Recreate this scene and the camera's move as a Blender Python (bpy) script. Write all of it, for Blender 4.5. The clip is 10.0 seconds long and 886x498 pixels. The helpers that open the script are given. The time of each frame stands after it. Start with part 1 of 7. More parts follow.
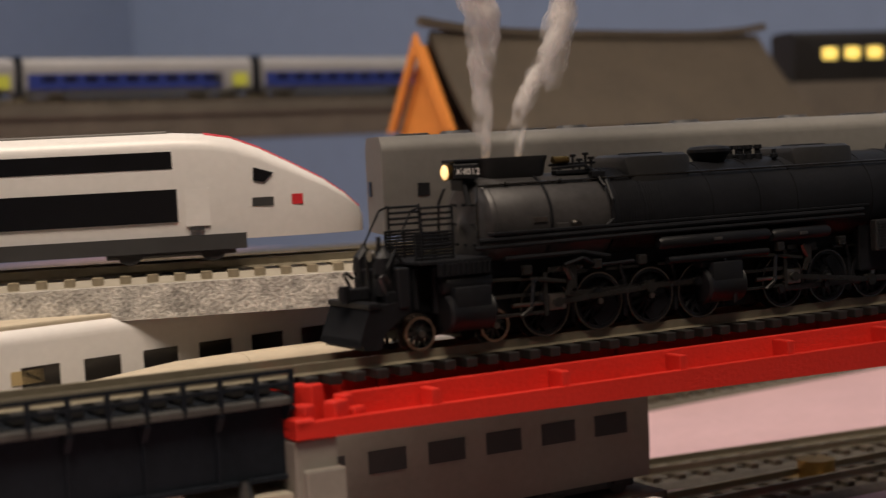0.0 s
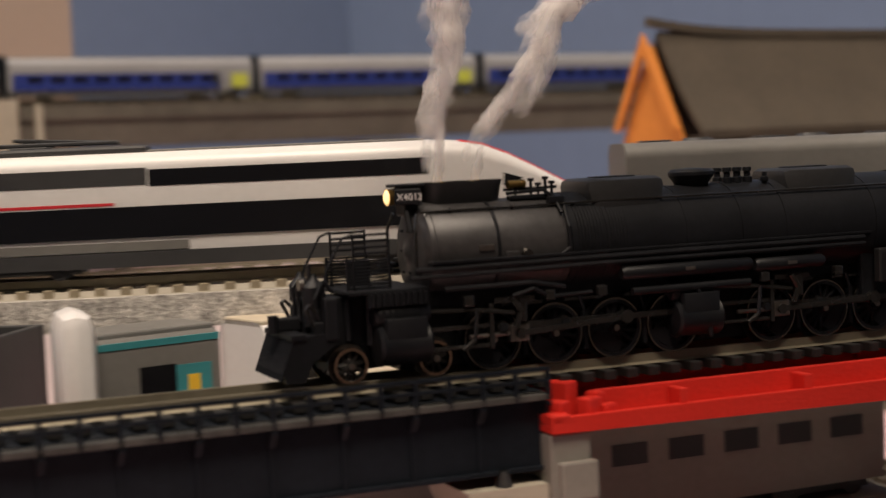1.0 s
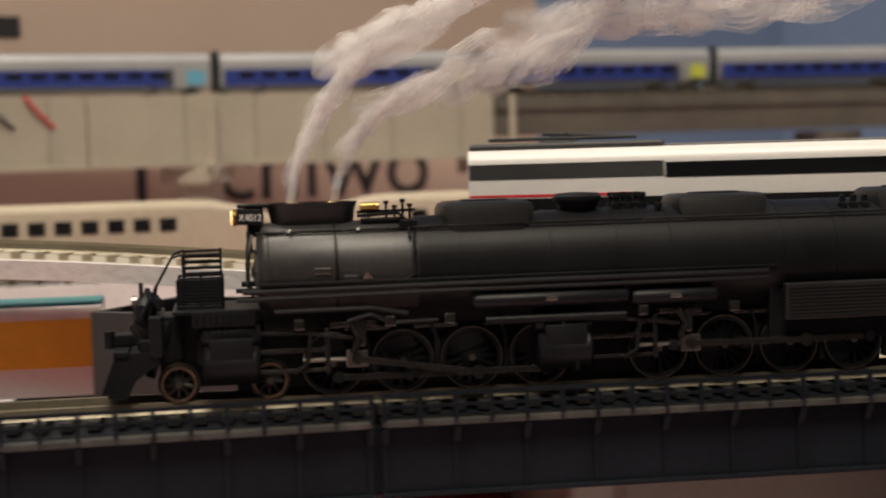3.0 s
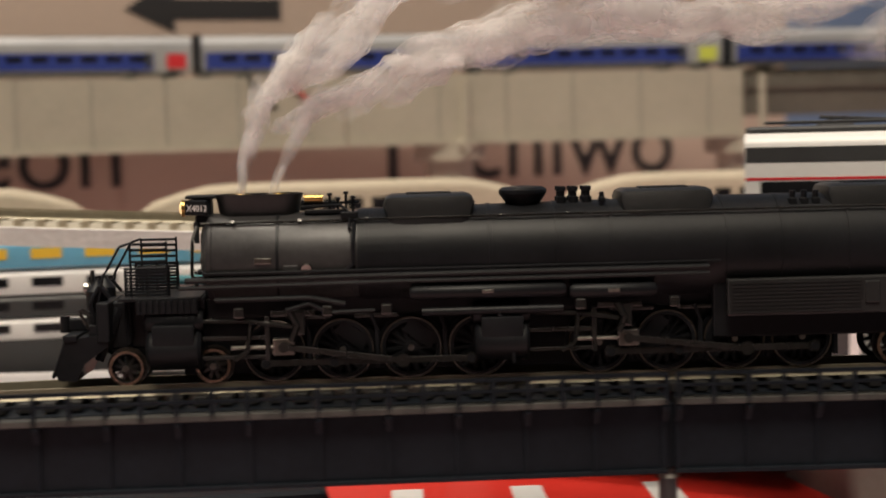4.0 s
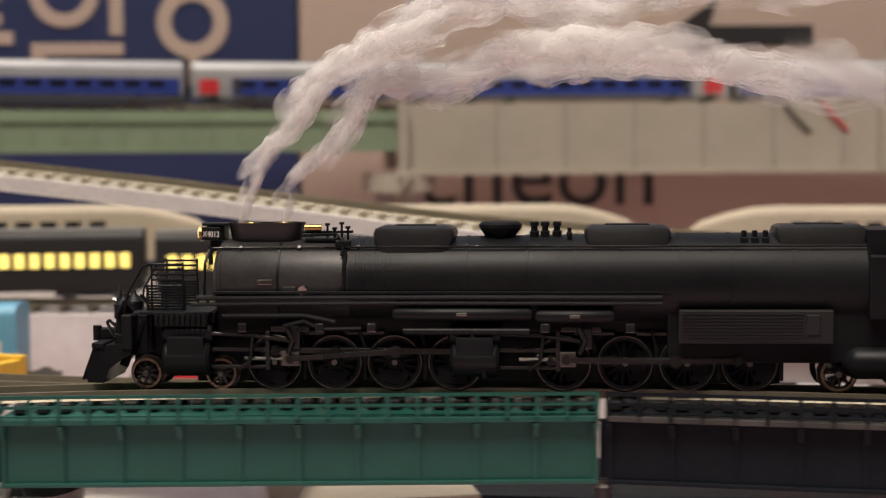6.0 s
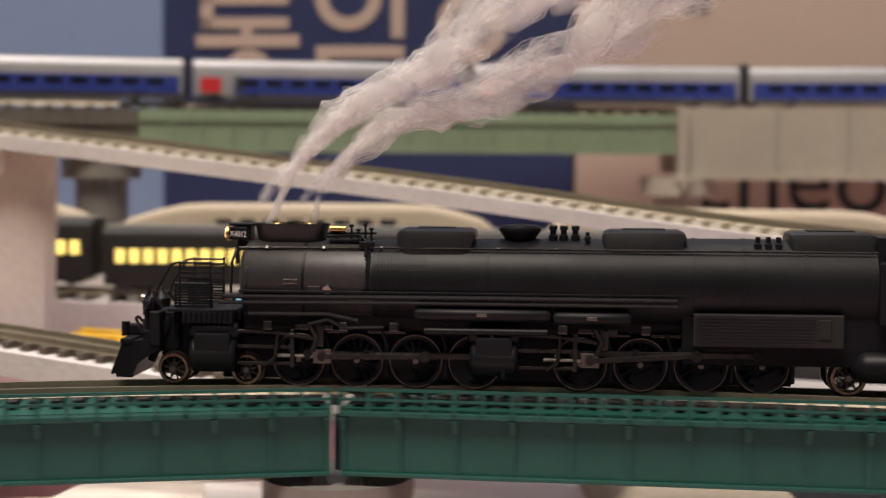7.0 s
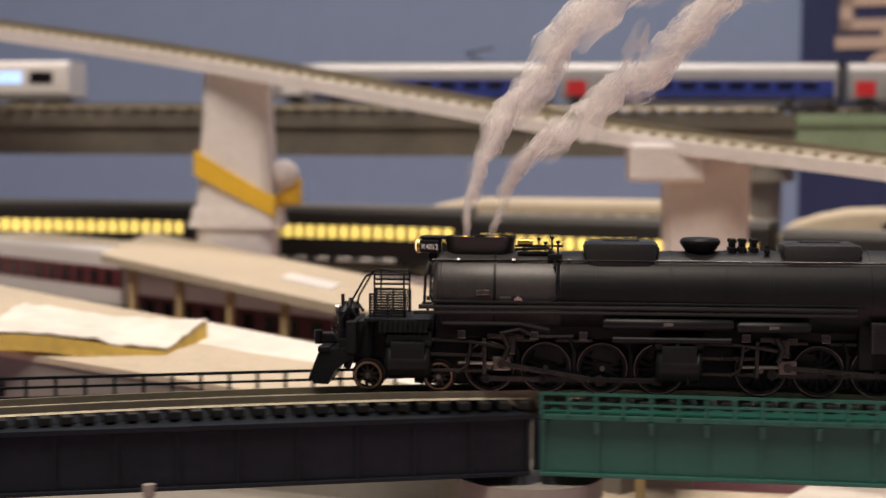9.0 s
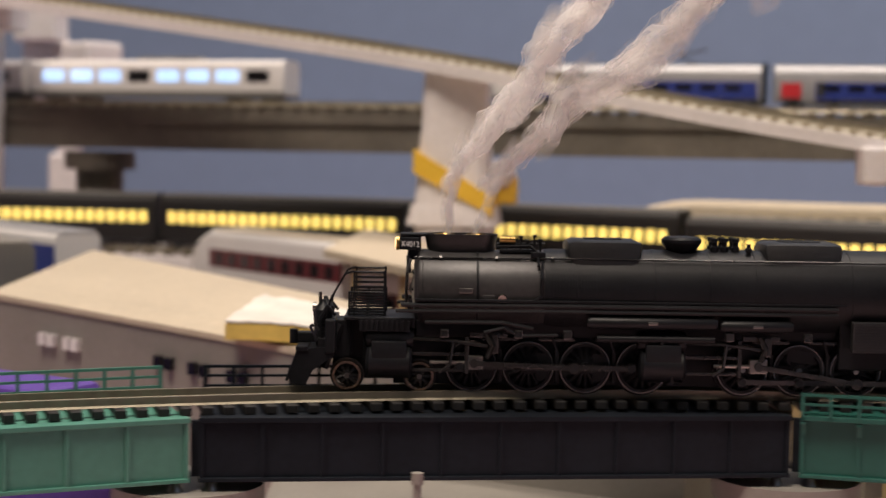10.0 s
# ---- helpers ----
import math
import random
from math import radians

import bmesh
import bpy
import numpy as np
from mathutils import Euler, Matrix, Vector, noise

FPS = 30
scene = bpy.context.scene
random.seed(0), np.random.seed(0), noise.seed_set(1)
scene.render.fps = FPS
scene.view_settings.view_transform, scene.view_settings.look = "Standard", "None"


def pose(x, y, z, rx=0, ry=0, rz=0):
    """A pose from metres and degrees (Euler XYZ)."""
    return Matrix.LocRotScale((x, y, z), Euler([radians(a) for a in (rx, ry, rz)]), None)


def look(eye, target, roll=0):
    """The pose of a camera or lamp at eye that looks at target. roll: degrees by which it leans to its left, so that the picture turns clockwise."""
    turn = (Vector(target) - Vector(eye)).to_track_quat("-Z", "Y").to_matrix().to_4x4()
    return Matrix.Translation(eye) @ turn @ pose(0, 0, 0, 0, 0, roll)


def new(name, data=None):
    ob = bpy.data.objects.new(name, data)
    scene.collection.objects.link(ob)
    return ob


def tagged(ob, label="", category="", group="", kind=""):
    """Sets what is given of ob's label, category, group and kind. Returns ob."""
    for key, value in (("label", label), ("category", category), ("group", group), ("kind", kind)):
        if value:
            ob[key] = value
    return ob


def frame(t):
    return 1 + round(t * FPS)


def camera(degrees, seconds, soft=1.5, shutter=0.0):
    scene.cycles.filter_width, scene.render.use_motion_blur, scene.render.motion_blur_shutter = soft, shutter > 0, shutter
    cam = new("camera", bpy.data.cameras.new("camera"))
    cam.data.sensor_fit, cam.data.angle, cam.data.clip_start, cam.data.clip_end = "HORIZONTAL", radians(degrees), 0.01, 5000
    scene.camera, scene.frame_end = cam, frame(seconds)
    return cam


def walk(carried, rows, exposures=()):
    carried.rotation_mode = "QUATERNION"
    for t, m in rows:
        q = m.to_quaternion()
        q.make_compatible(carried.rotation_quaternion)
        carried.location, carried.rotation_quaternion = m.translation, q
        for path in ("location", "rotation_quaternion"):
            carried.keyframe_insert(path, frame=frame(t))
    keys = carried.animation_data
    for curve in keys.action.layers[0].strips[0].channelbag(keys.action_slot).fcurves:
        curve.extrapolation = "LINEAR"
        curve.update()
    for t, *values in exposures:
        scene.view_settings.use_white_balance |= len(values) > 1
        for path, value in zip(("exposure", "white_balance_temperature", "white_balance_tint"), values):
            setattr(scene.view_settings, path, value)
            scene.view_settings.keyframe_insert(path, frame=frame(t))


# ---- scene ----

# ---- camera: hand-held, panning with the locomotive ----
cam = camera(31.71, 10.0, soft=1.3, shutter=0.5)
cam.data.dof.use_dof = True
cam.data.dof.focus_distance = 0.30
cam.data.dof.aperture_fstop = 21.0
PATH = [  # seconds, eye, yaw to the left from +y, pitch, roll
    (0, 0.1410, 0.1600, 0.1124, -56.25, -3.42, -2.87),
    (0.5, 0.1362, 0.1607, 0.1137, -53.39, -3.53, -2.74),
    (1, 0.1241, 0.1586, 0.1165, -48.89, -3.52, -2.53),
    (1.5, 0.1144, 0.1565, 0.1177, -44.89, -3.58, -2.11),
    (2, 0.1058, 0.1559, 0.1183, -41.02, -3.97, -1.70),
    (3.5, 0.0818, 0.1531, 0.1205, -30.45, -3.65, -1.68),
    (4, 0.0733, 0.1528, 0.1214, -26.18, -4.27, -1.47),
    (4.5, 0.0664, 0.1533, 0.1205, -21.40, -4.24, -1.08),
    (5, 0.0530, 0.1460, 0.1239, -17.48, -3.86, -0.87),
    (6.5, 0.0271, 0.1342, 0.1247, -5.34, -3.41, -0.10),
    (7, 0.0148, 0.1327, 0.1251, -1.15, -3.38, 0.31),
    (7.5, 0.0016, 0.1247, 0.1264, 3.83, -2.91, 0.40),
    (8, -0.0101, 0.1150, 0.1329, 10.37, -3.74, -0.74),
    (8.5, -0.0199, 0.1150, 0.1323, 14.70, -3.88, -0.34),
    (9, -0.0317, 0.1099, 0.1306, 18.09, -3.87, 0.26),
    (9.5, -0.0432, 0.1058, 0.1293, 21.15, -3.75, 0.62),
    (10, -0.0512, 0.0998, 0.1289, 23.80, -3.78, 0.96),
]


def eye_pose(x, y, z, yaw, pitch, roll):
    a, b = radians(yaw), radians(pitch)
    ahead = Vector((-math.sin(a) * math.cos(b), math.cos(a) * math.cos(b), math.sin(b)))
    eye = Vector((x, y, z))
    return look(eye, eye + ahead, roll)


walk(cam, [(t, eye_pose(*row)) for t, *row in PATH], [(0, -0.24, 6500, 10), (1, -0.08, 6450, 10), (2, -0.05, 6250, 6), (4.5, -0.10, 6150, 4), (6.5, -0.04, 5900, 9), (8, -0.08, 6150, 11), (10, -0.03, 6150, 11)])

# ---- light: a dim warm room, one ceiling lamp ahead of the camera and one behind ----
world = bpy.data.worlds.new("room")
scene.world = world
world.use_nodes = True
world.node_tree.nodes["Background"].inputs[0].default_value = (0.75, 0.72, 0.8, 1)
world.node_tree.nodes["Background"].inputs[1].default_value = 0.12


def room_lamp(name, where, target, size, watts, color):
    data = bpy.data.lights.new(name, "AREA")
    data.shape, data.size, data.energy, data.color = "DISK", size, watts, color
    ob = new(name, data)
    ob.matrix_world = look(where, target)
    return ob


room_lamp("ceiling_lamp", (-0.25, -0.22, 1.65), (0, 0.5, 0.08), 0.8, 33.0, (1.0, 0.83, 0.66))
room_lamp("rear_lamp", (-0.1, 0.80, 1.6), (0, 0.50, 0.05), 0.35, 17.0, (1.0, 0.84, 0.68))
# ---- materials ----
def srgb(r, g, b):
    return tuple((c / 255 / 12.92 if c <= 10 else ((c / 255 + 0.055) / 1.055) ** 2.4) for c in (r, g, b))


def material(name, color, rough=0.5, metal=0.0, var=0.12, scale=400.0, bump=0.15, coarse=60.0, spread=0.03, spec=0.5, emit=None, power=0.0):
    """Paint, plastic, card or foam: fine grain and large, faint stains, in object space, with a little relief."""
    m = bpy.data.materials.new(name)
    m.use_nodes = True
    nt = m.node_tree
    b = nt.nodes["Principled BSDF"]
    tex = nt.nodes.new("ShaderNodeTexCoord")
    fine, large = nt.nodes.new("ShaderNodeTexNoise"), nt.nodes.new("ShaderNodeTexNoise")
    fine.inputs["Scale"].default_value, fine.inputs["Detail"].default_value = scale, 6
    large.inputs["Scale"].default_value, large.inputs["Detail"].default_value = coarse, 3
    add = nt.nodes.new("ShaderNodeMath")
    add.operation = "ADD"
    ramp = nt.nodes.new("ShaderNodeMapRange")
    ramp.inputs[1].default_value, ramp.inputs[2].default_value = 0.6, 1.4
    ramp.inputs[3].default_value, ramp.inputs[4].default_value = 1 - var, 1 + var
    mul = nt.nodes.new("ShaderNodeVectorMath")
    mul.operation = "SCALE"
    info = nt.nodes.new("ShaderNodeObjectInfo")
    each = nt.nodes.new("ShaderNodeMapRange")
    each.inputs[3].default_value, each.inputs[4].default_value = 1 - spread, 1 + spread
    both = nt.nodes.new("ShaderNodeMath")
    both.operation = "MULTIPLY"
    bp = nt.nodes.new("ShaderNodeBump")
    bp.inputs["Strength"].default_value, bp.inputs["Distance"].default_value = bump, 0.0004
    rr = nt.nodes.new("ShaderNodeMapRange")
    rr.inputs[3].default_value, rr.inputs[4].default_value = max(rough - 0.12, 0.05), min(rough + 0.12, 1)
    ln = nt.links.new
    for t in (fine, large):
        ln(tex.outputs["Object"], t.inputs["Vector"])
    ln(fine.outputs["Fac"], add.inputs[0])
    ln(large.outputs["Fac"], add.inputs[1])
    ln(add.outputs[0], ramp.inputs[0])
    ln(info.outputs["Random"], each.inputs[0])
    ln(ramp.outputs[0], both.inputs[0])
    ln(each.outputs[0], both.inputs[1])
    mul.inputs[0].default_value = color
    ln(both.outputs[0], mul.inputs["Scale"])
    ln(mul.outputs[0], b.inputs["Base Color"])
    ln(fine.outputs["Fac"], bp.inputs["Height"])
    ln(bp.outputs[0], b.inputs["Normal"])
    ln(large.outputs["Fac"], rr.inputs[0])
    ln(rr.outputs[0], b.inputs["Roughness"])
    b.inputs["Metallic"].default_value = metal
    b.inputs["Specular IOR Level"].default_value = spec
    if emit:
        b.inputs["Emission Color"].default_value = (*emit, 1)
        b.inputs["Emission Strength"].default_value = power
    return m


LOCO = material("locomotive_black", (0.0080, 0.0085, 0.0105), 0.46, 0.0, 0.35, 900, 0.05, spec=0.24)
SMOKEBOX = material("graphite", (0.042, 0.040, 0.041), 0.42, 0.2, 0.35, 900, 0.06)
STEEL = material("bright_steel", (0.35, 0.33, 0.3), 0.3, 1.0, 0.2, 900)
RODS = material("dark_steel", (0.09, 0.087, 0.085), 0.28, 0.9, 0.25, 900)
BRASS = material("brass", (0.55, 0.36, 0.12), 0.3, 1.0, 0.15, 900)
BLACK = material("black_plastic", (0.0100, 0.0128, 0.0178), 0.5, 0, 0.3, 700, spec=0.14)
GREEN = material("green_plastic", (0.017, 0.098, 0.078), 0.45, 0, 0.12, 500)
PALEGREEN = material("pale_green_plastic", (0.25, 0.32, 0.21), 0.5, 0, 0.12, 500)
RED = material("red_printed_plastic", (0.62, 0.028, 0.018), 0.42, 0, 0.1, 1200, 0.35)
RAIL = material("nickel_rail", (0.27, 0.24, 0.175), 0.38, 0.45, 0.2, 600)
TIE = material("sleeper_plastic", (0.012, 0.011, 0.011), 0.6, 0, 0.3, 800)
PALETIE = material("pale_sleeper", (0.30, 0.25, 0.17), 0.65, 0, 0.3, 800)
BROWNTIE = material("brown_sleeper", (0.10, 0.08, 0.058), 0.65, 0, 0.3, 800)
ROADBED = material("grey_brown_roadbed", (0.13, 0.115, 0.095), 0.8, 0, 0.35, 700, 0.5)
GREY = material("grey_plastic", (0.17, 0.165, 0.155), 0.5, 0, 0.1, 600)
PIER = material("grey_pier_plastic", (0.24, 0.225, 0.2), 0.5, 0, 0.1, 600)
CREAM = material("cream_viaduct_plastic", (0.46, 0.42, 0.34), 0.5, 0, 0.1, 500)
FOAM = material("white_foam", (0.72, 0.68, 0.68), 0.75, 0, 0.1, 500, 0.8)
WHITE = material("white_paint", (0.78, 0.76, 0.75), 0.35, 0, 0.05, 700, 0.05)
WINDOW = material("black_window", (0.01, 0.01, 0.012), 0.15, 0, 0.1, 300, 0.02)
CARD = material("brown_card", (0.52, 0.40, 0.33), 0.75, 0, 0.08, 400, 0.2, 12)
NAVY = material("navy_print", (0.018, 0.028, 0.1), 0.6, 0, 0.12, 400, 0.1)
PRINTBLACK = material("black_print", (0.02, 0.018, 0.02), 0.6, 0, 0.1, 400, 0.1)
WALLBLUE = material("blue_wall_paint", (0.165, 0.23, 0.36), 0.8, 0, 0.06, 60, 0.2, 3)
BLUE = material("train_blue", (0.03, 0.05, 0.26), 0.4, 0, 0.1, 500, 0.05)
ORANGE = material("orange_card", (0.75, 0.27, 0.05), 0.6, 0, 0.1, 400)
ROOF = material("brown_roof", (0.085, 0.068, 0.05), 0.8, 0, 0.2, 500, 0.5)
PINK = material("pink_board", (0.62, 0.42, 0.46), 0.8, 0, 0.08, 300, 0.3)
YELLOW = material("yellow_plastic", (0.8, 0.5, 0.04), 0.5, 0, 0.1, 400)
GLOWYELLOW = material("lit_window", (0.9, 0.7, 0.2), 0.4, 0, 0.15, 200, 0.0, emit=(1.0, 0.72, 0.16), power=1.25)
GLOWWARM = material("lit_headlight", (0.9, 0.7, 0.4), 0.4, 0, 0.1, 200, 0.0, emit=(1.0, 0.62, 0.25), power=1.6)
GLOWBLUE = material("blue_lit_window", (0.5, 0.7, 1), 0.4, 0, 0.4, 90, 0.0, emit=(0.4, 0.62, 1.0), power=1.1)
MAROON = material("maroon_paint", (0.12, 0.02, 0.025), 0.4, 0, 0.1, 400)
BEIGE = material("beige_card_roof", (0.51, 0.44, 0.335), 0.75, 0, 0.12, 400, 0.3, 20)
LIME = material("lime_paint", (0.62, 0.66, 0.1), 0.4, 0, 0.1, 400)
SKYBLUE = material("sky_blue_plastic", (0.16, 0.42, 0.62), 0.4, 0, 0.1, 400)
TEAL = material("teal_paint", (0.05, 0.25, 0.28), 0.4, 0, 0.1, 400)
REDPAINT = material("red_paint", (0.6, 0.03, 0.04), 0.4, 0, 0.1, 400)
DARKGREY = material("dark_grey_paint", (0.045, 0.045, 0.047), 0.45, 0, 0.12, 400)
BALLAST = material("ballast", (0.40, 0.375, 0.345), 0.9, 0, 0.8, 1500, 1.0, 300)
PURPLE = material("purple_card", (0.1, 0.05, 0.3), 0.5, 0, 0.1, 400)


# a paler green for the last two girder spans
PALERGREEN = material("paler_green_plastic", (0.080, 0.235, 0.180), 0.45, 0, 0.12, 500)
SILVER = material("silver_paint", (0.42, 0.42, 0.44), 0.4, 0.2, 0.08, 500, 0.05)
# black walkway plastic made paler: lamp light on its top is in the colour
LITBLACK = material("lit_black_plastic", (0.062, 0.060, 0.056), 0.6, 0, 0.6, 300)
TYRE = material("copper_tyre", (0.62, 0.45, 0.34), 0.26, 1.0, 0.2, 900)


# ---- mesh helpers ----
def part(name, bm, mat, parent=None, label="", smooth=False):
    me = bpy.data.meshes.new(name)
    bmesh.ops.recalc_face_normals(bm, faces=bm.faces)
    if smooth:
        for f in bm.faces:
            f.smooth = True
    bm.to_mesh(me)
    bm.free()
    me.materials.append(mat)
    if smooth:
        me.set_sharp_from_angle(angle=radians(35))
    ob = new(name, me)
    if parent:
        ob.parent = parent
    if label:
        tagged(ob, label)
    return ob


def thing(name, label, category, group="", m=None, kind=""):
    ob = new(name)
    ob.empty_display_size = 0.01
    if m is not None:
        ob.matrix_world = m
    return tagged(ob, label, category, group, kind)


def B(bm, x0, x1, y0, y1, z0, z1, bevel=0.0, m=None):
    """A box between two corners, its edges rounded by bevel."""
    r = bmesh.ops.create_cube(bm, size=1)
    vs = r["verts"]
    for v in vs:
        v.co = Vector((x0 + (v.co.x + 0.5) * (x1 - x0), y0 + (v.co.y + 0.5) * (y1 - y0), z0 + (v.co.z + 0.5) * (z1 - z0)))
    if m is not None:
        bmesh.ops.transform(bm, matrix=m, verts=vs)
    if bevel:
        es = list({e for v in vs for e in v.link_edges})
        bmesh.ops.bevel(bm, geom=es, offset=bevel, segments=2, affect="EDGES", profile=0.5)
    return bm


def C(bm, a, b, r0, r1=None, n=16):
    """A rod or cone from a to b."""
    a, b = Vector(a), Vector(b)
    r1 = r0 if r1 is None else r1
    m = Matrix.Translation((a + b) / 2) @ (b - a).to_track_quat("Z", "Y").to_matrix().to_4x4()
    bmesh.ops.create_cone(bm, cap_ends=True, segments=n, radius1=max(r0, 1e-6), radius2=max(r1, 1e-6), depth=(b - a).length, matrix=m)
    return bm


def prism(bm, poly, y0, y1):
    """The outline poly of (x, z) drawn out from y0 to y1."""
    a = [bm.verts.new((x, y0, z)) for x, z in poly]
    b = [bm.verts.new((x, y1, z)) for x, z in poly]
    n = len(poly)
    bm.faces.new(a)
    bm.faces.new(b[::-1])
    for i in range(n):
        bm.faces.new((a[i], b[i], b[(i + 1) % n], a[(i + 1) % n]))
    return bm


def sweep(bm, line, profile, caps=True):
    """A closed profile of (to the right, up) along a line of points."""
    line = [Vector(p) for p in line]
    rings = []
    for i, p in enumerate(line):
        d = (line[min(i + 1, len(line) - 1)] - line[max(i - 1, 0)])
        d.z = 0
        d.normalize()
        right = Vector((d.y, -d.x, 0))
        rings.append([bm.verts.new(p + right * u + Vector((0, 0, v))) for u, v in profile])
    n = len(profile)
    for a, b in zip(rings, rings[1:]):
        for i in range(n):
            bm.faces.new((a[i], a[(i + 1) % n], b[(i + 1) % n], b[i]))
    if caps:
        bm.faces.new(rings[0])
        bm.faces.new(rings[-1][::-1])
    return bm


def rect(u0, u1, v0, v1):
    return [(u0, v0), (u1, v0), (u1, v1), (u0, v1)]


def curve_line(keys, step=0.004):
    """A smooth line through the key points, at even steps."""
    K = [Vector(k) for k in keys]
    raw = []
    for i in range(len(K) - 1):
        p0, p1, p2, p3 = K[max(i - 1, 0)], K[i], K[i + 1], K[min(i + 2, len(K) - 1)]
        for j in range(24):
            u = j / 24
            raw.append(0.5 * (2 * p1 + (p2 - p0) * u + (2 * p0 - 5 * p1 + 4 * p2 - p3) * u * u + (3 * p1 - p0 - 3 * p2 + p3) * u ** 3))
    raw.append(K[-1])
    total, out, left = 0.0, [raw[0]], step
    for a, b in zip(raw, raw[1:]):
        d = (b - a).length
        while left <= d:
            out.append(a.lerp(b, left / d))
            left += step
        left -= d
    return out


def along(line, s):
    """Place and heading at s metres along a line of points."""
    for a, b in zip(line, line[1:]):
        d = (b - a).length
        if s <= d or b is line[-1]:
            return a + (b - a) * (s / d), (b - a).normalized()
        s -= d


def run(line):
    return sum((b - a).length for a, b in zip(line, line[1:]))


def seat(line, s, lift=0.0):
    """The pose of something standing on the line at s: x ahead, z up."""
    p, d = along(line, s)
    return Matrix.Translation(p + Vector((0, 0, lift))) @ Matrix.Rotation(math.atan2(d.y, d.x), 4, "Z")


def track(name, label, line, bed=None, bed_mat=None, tie_mat=TIE, pitch=0.0043, gauge=0.009, tie=0.0085, group="", high=0.0018):
    """Rails on separate sleepers along the line (rail tops at the line), on a bed if one is given."""
    t = thing(name, label, "track", group)
    for side in (-1, 1):
        c = side * (gauge / 2 + 0.0004)
        bm = bmesh.new()
        sweep(bm, line, [(c - 0.0007, -high), (c + 0.0007, -high), (c + 0.0003, -high + 0.0004), (c + 0.0004, 0), (c - 0.0004, 0), (c - 0.0003, -high + 0.0004)])
        part("rail", bm, RAIL, t)
    bm = bmesh.new()
    B(bm, -0.0011, 0.0011, -tie, tie, -high - 0.0017, -high, 0.0002)
    me = bpy.data.meshes.new("sleeper")
    bm.to_mesh(me)
    bm.free()
    me.materials.append(tie_mat)
    n = int(run(line) / pitch)
    for i in range(min(n, 290)):
        ob = new("sleeper", me)
        ob.parent = t
        ob.matrix_world = seat(line, (i + 0.5) * pitch)
    if bed:
        bm = bmesh.new()
        sweep(bm, line, bed)
        part("roadbed", bm, bed_mat, t)
    return t
# ---- the setting ----
TABLE = 0.03
RAILTOP = 0.0795


def slab(name, label, x0, x1, y0, y1, z0, z1, mat, category, kind="structure", m=None, bevel=0.0):
    bm = bmesh.new()
    B(bm, x0, x1, y0, y1, z0, z1, bevel)
    ob = part(name, bm, mat)
    if m is not None:
        ob.matrix_world = m
    return tagged(ob, label, category, kind=kind)


slab("table", "pale pink foam board layout table", -1.3, 1.3, 0.27, 1.3, 0.0, TABLE, PINK, "table")
slab("floor", "dark floor below the layout table", -3, 3, -3, 3, -0.75, -0.7, DARKGREY, "floor")
slab("wall_north", "matt blue painted wall behind the layout", -3, 3, 1.3, 1.4, -0.7, 2.0, WALLBLUE, "wall")
slab("wall_east", "matt blue painted side wall", 1.3, 1.4, -3, 1.3, -0.7, 2.0, WALLBLUE, "wall")
slab("wall_west", "matt blue painted side wall", -3.1, -3.0, -3, 1.3, -0.7, 2.0, WALLBLUE, "wall")
slab("wall_south", "plain wall behind the camera", -3, 1.3, -3.1, -3.0, -0.7, 2.0, CARD, "wall")
slab("ceiling", "plain pale ceiling", -3.1, 1.4, -3.1, 1.4, 2.0, 2.1, WHITE, "ceiling")

# joints of the near bridge, at the railing on the camera's side
JOINTS = [(0.3313, 0.3161), (0.2227, 0.3702), (0.1126, 0.4165), (0.0, 0.435), (-0.1115, 0.4163), (-0.2157, 0.355), (-0.2953, 0.268), (-0.349, 0.166)]
LINE_KEYS = [(0.8739, 0.0597), (0.7396, 0.1266), (0.6054, 0.1935), (0.4711, 0.2604), (0.3368, 0.3273), (0.2279, 0.3815), (0.1161, 0.4287), (0, 0.4475),
             (-0.1159, 0.4282), (-0.2236, 0.3647), (-0.3032, 0.2776), (-0.3568, 0.1746), (-0.385, 0.07)]
# the line sinks a little over the last spans
LINE = curve_line([(x, y, RAILTOP - 0.0011 * min(1.0, max(0.0, (-0.05 - x) / 0.2))) for x, y in LINE_KEYS], 0.003)
AHEAD = 0.3003  # metres of line before the point where the older count began


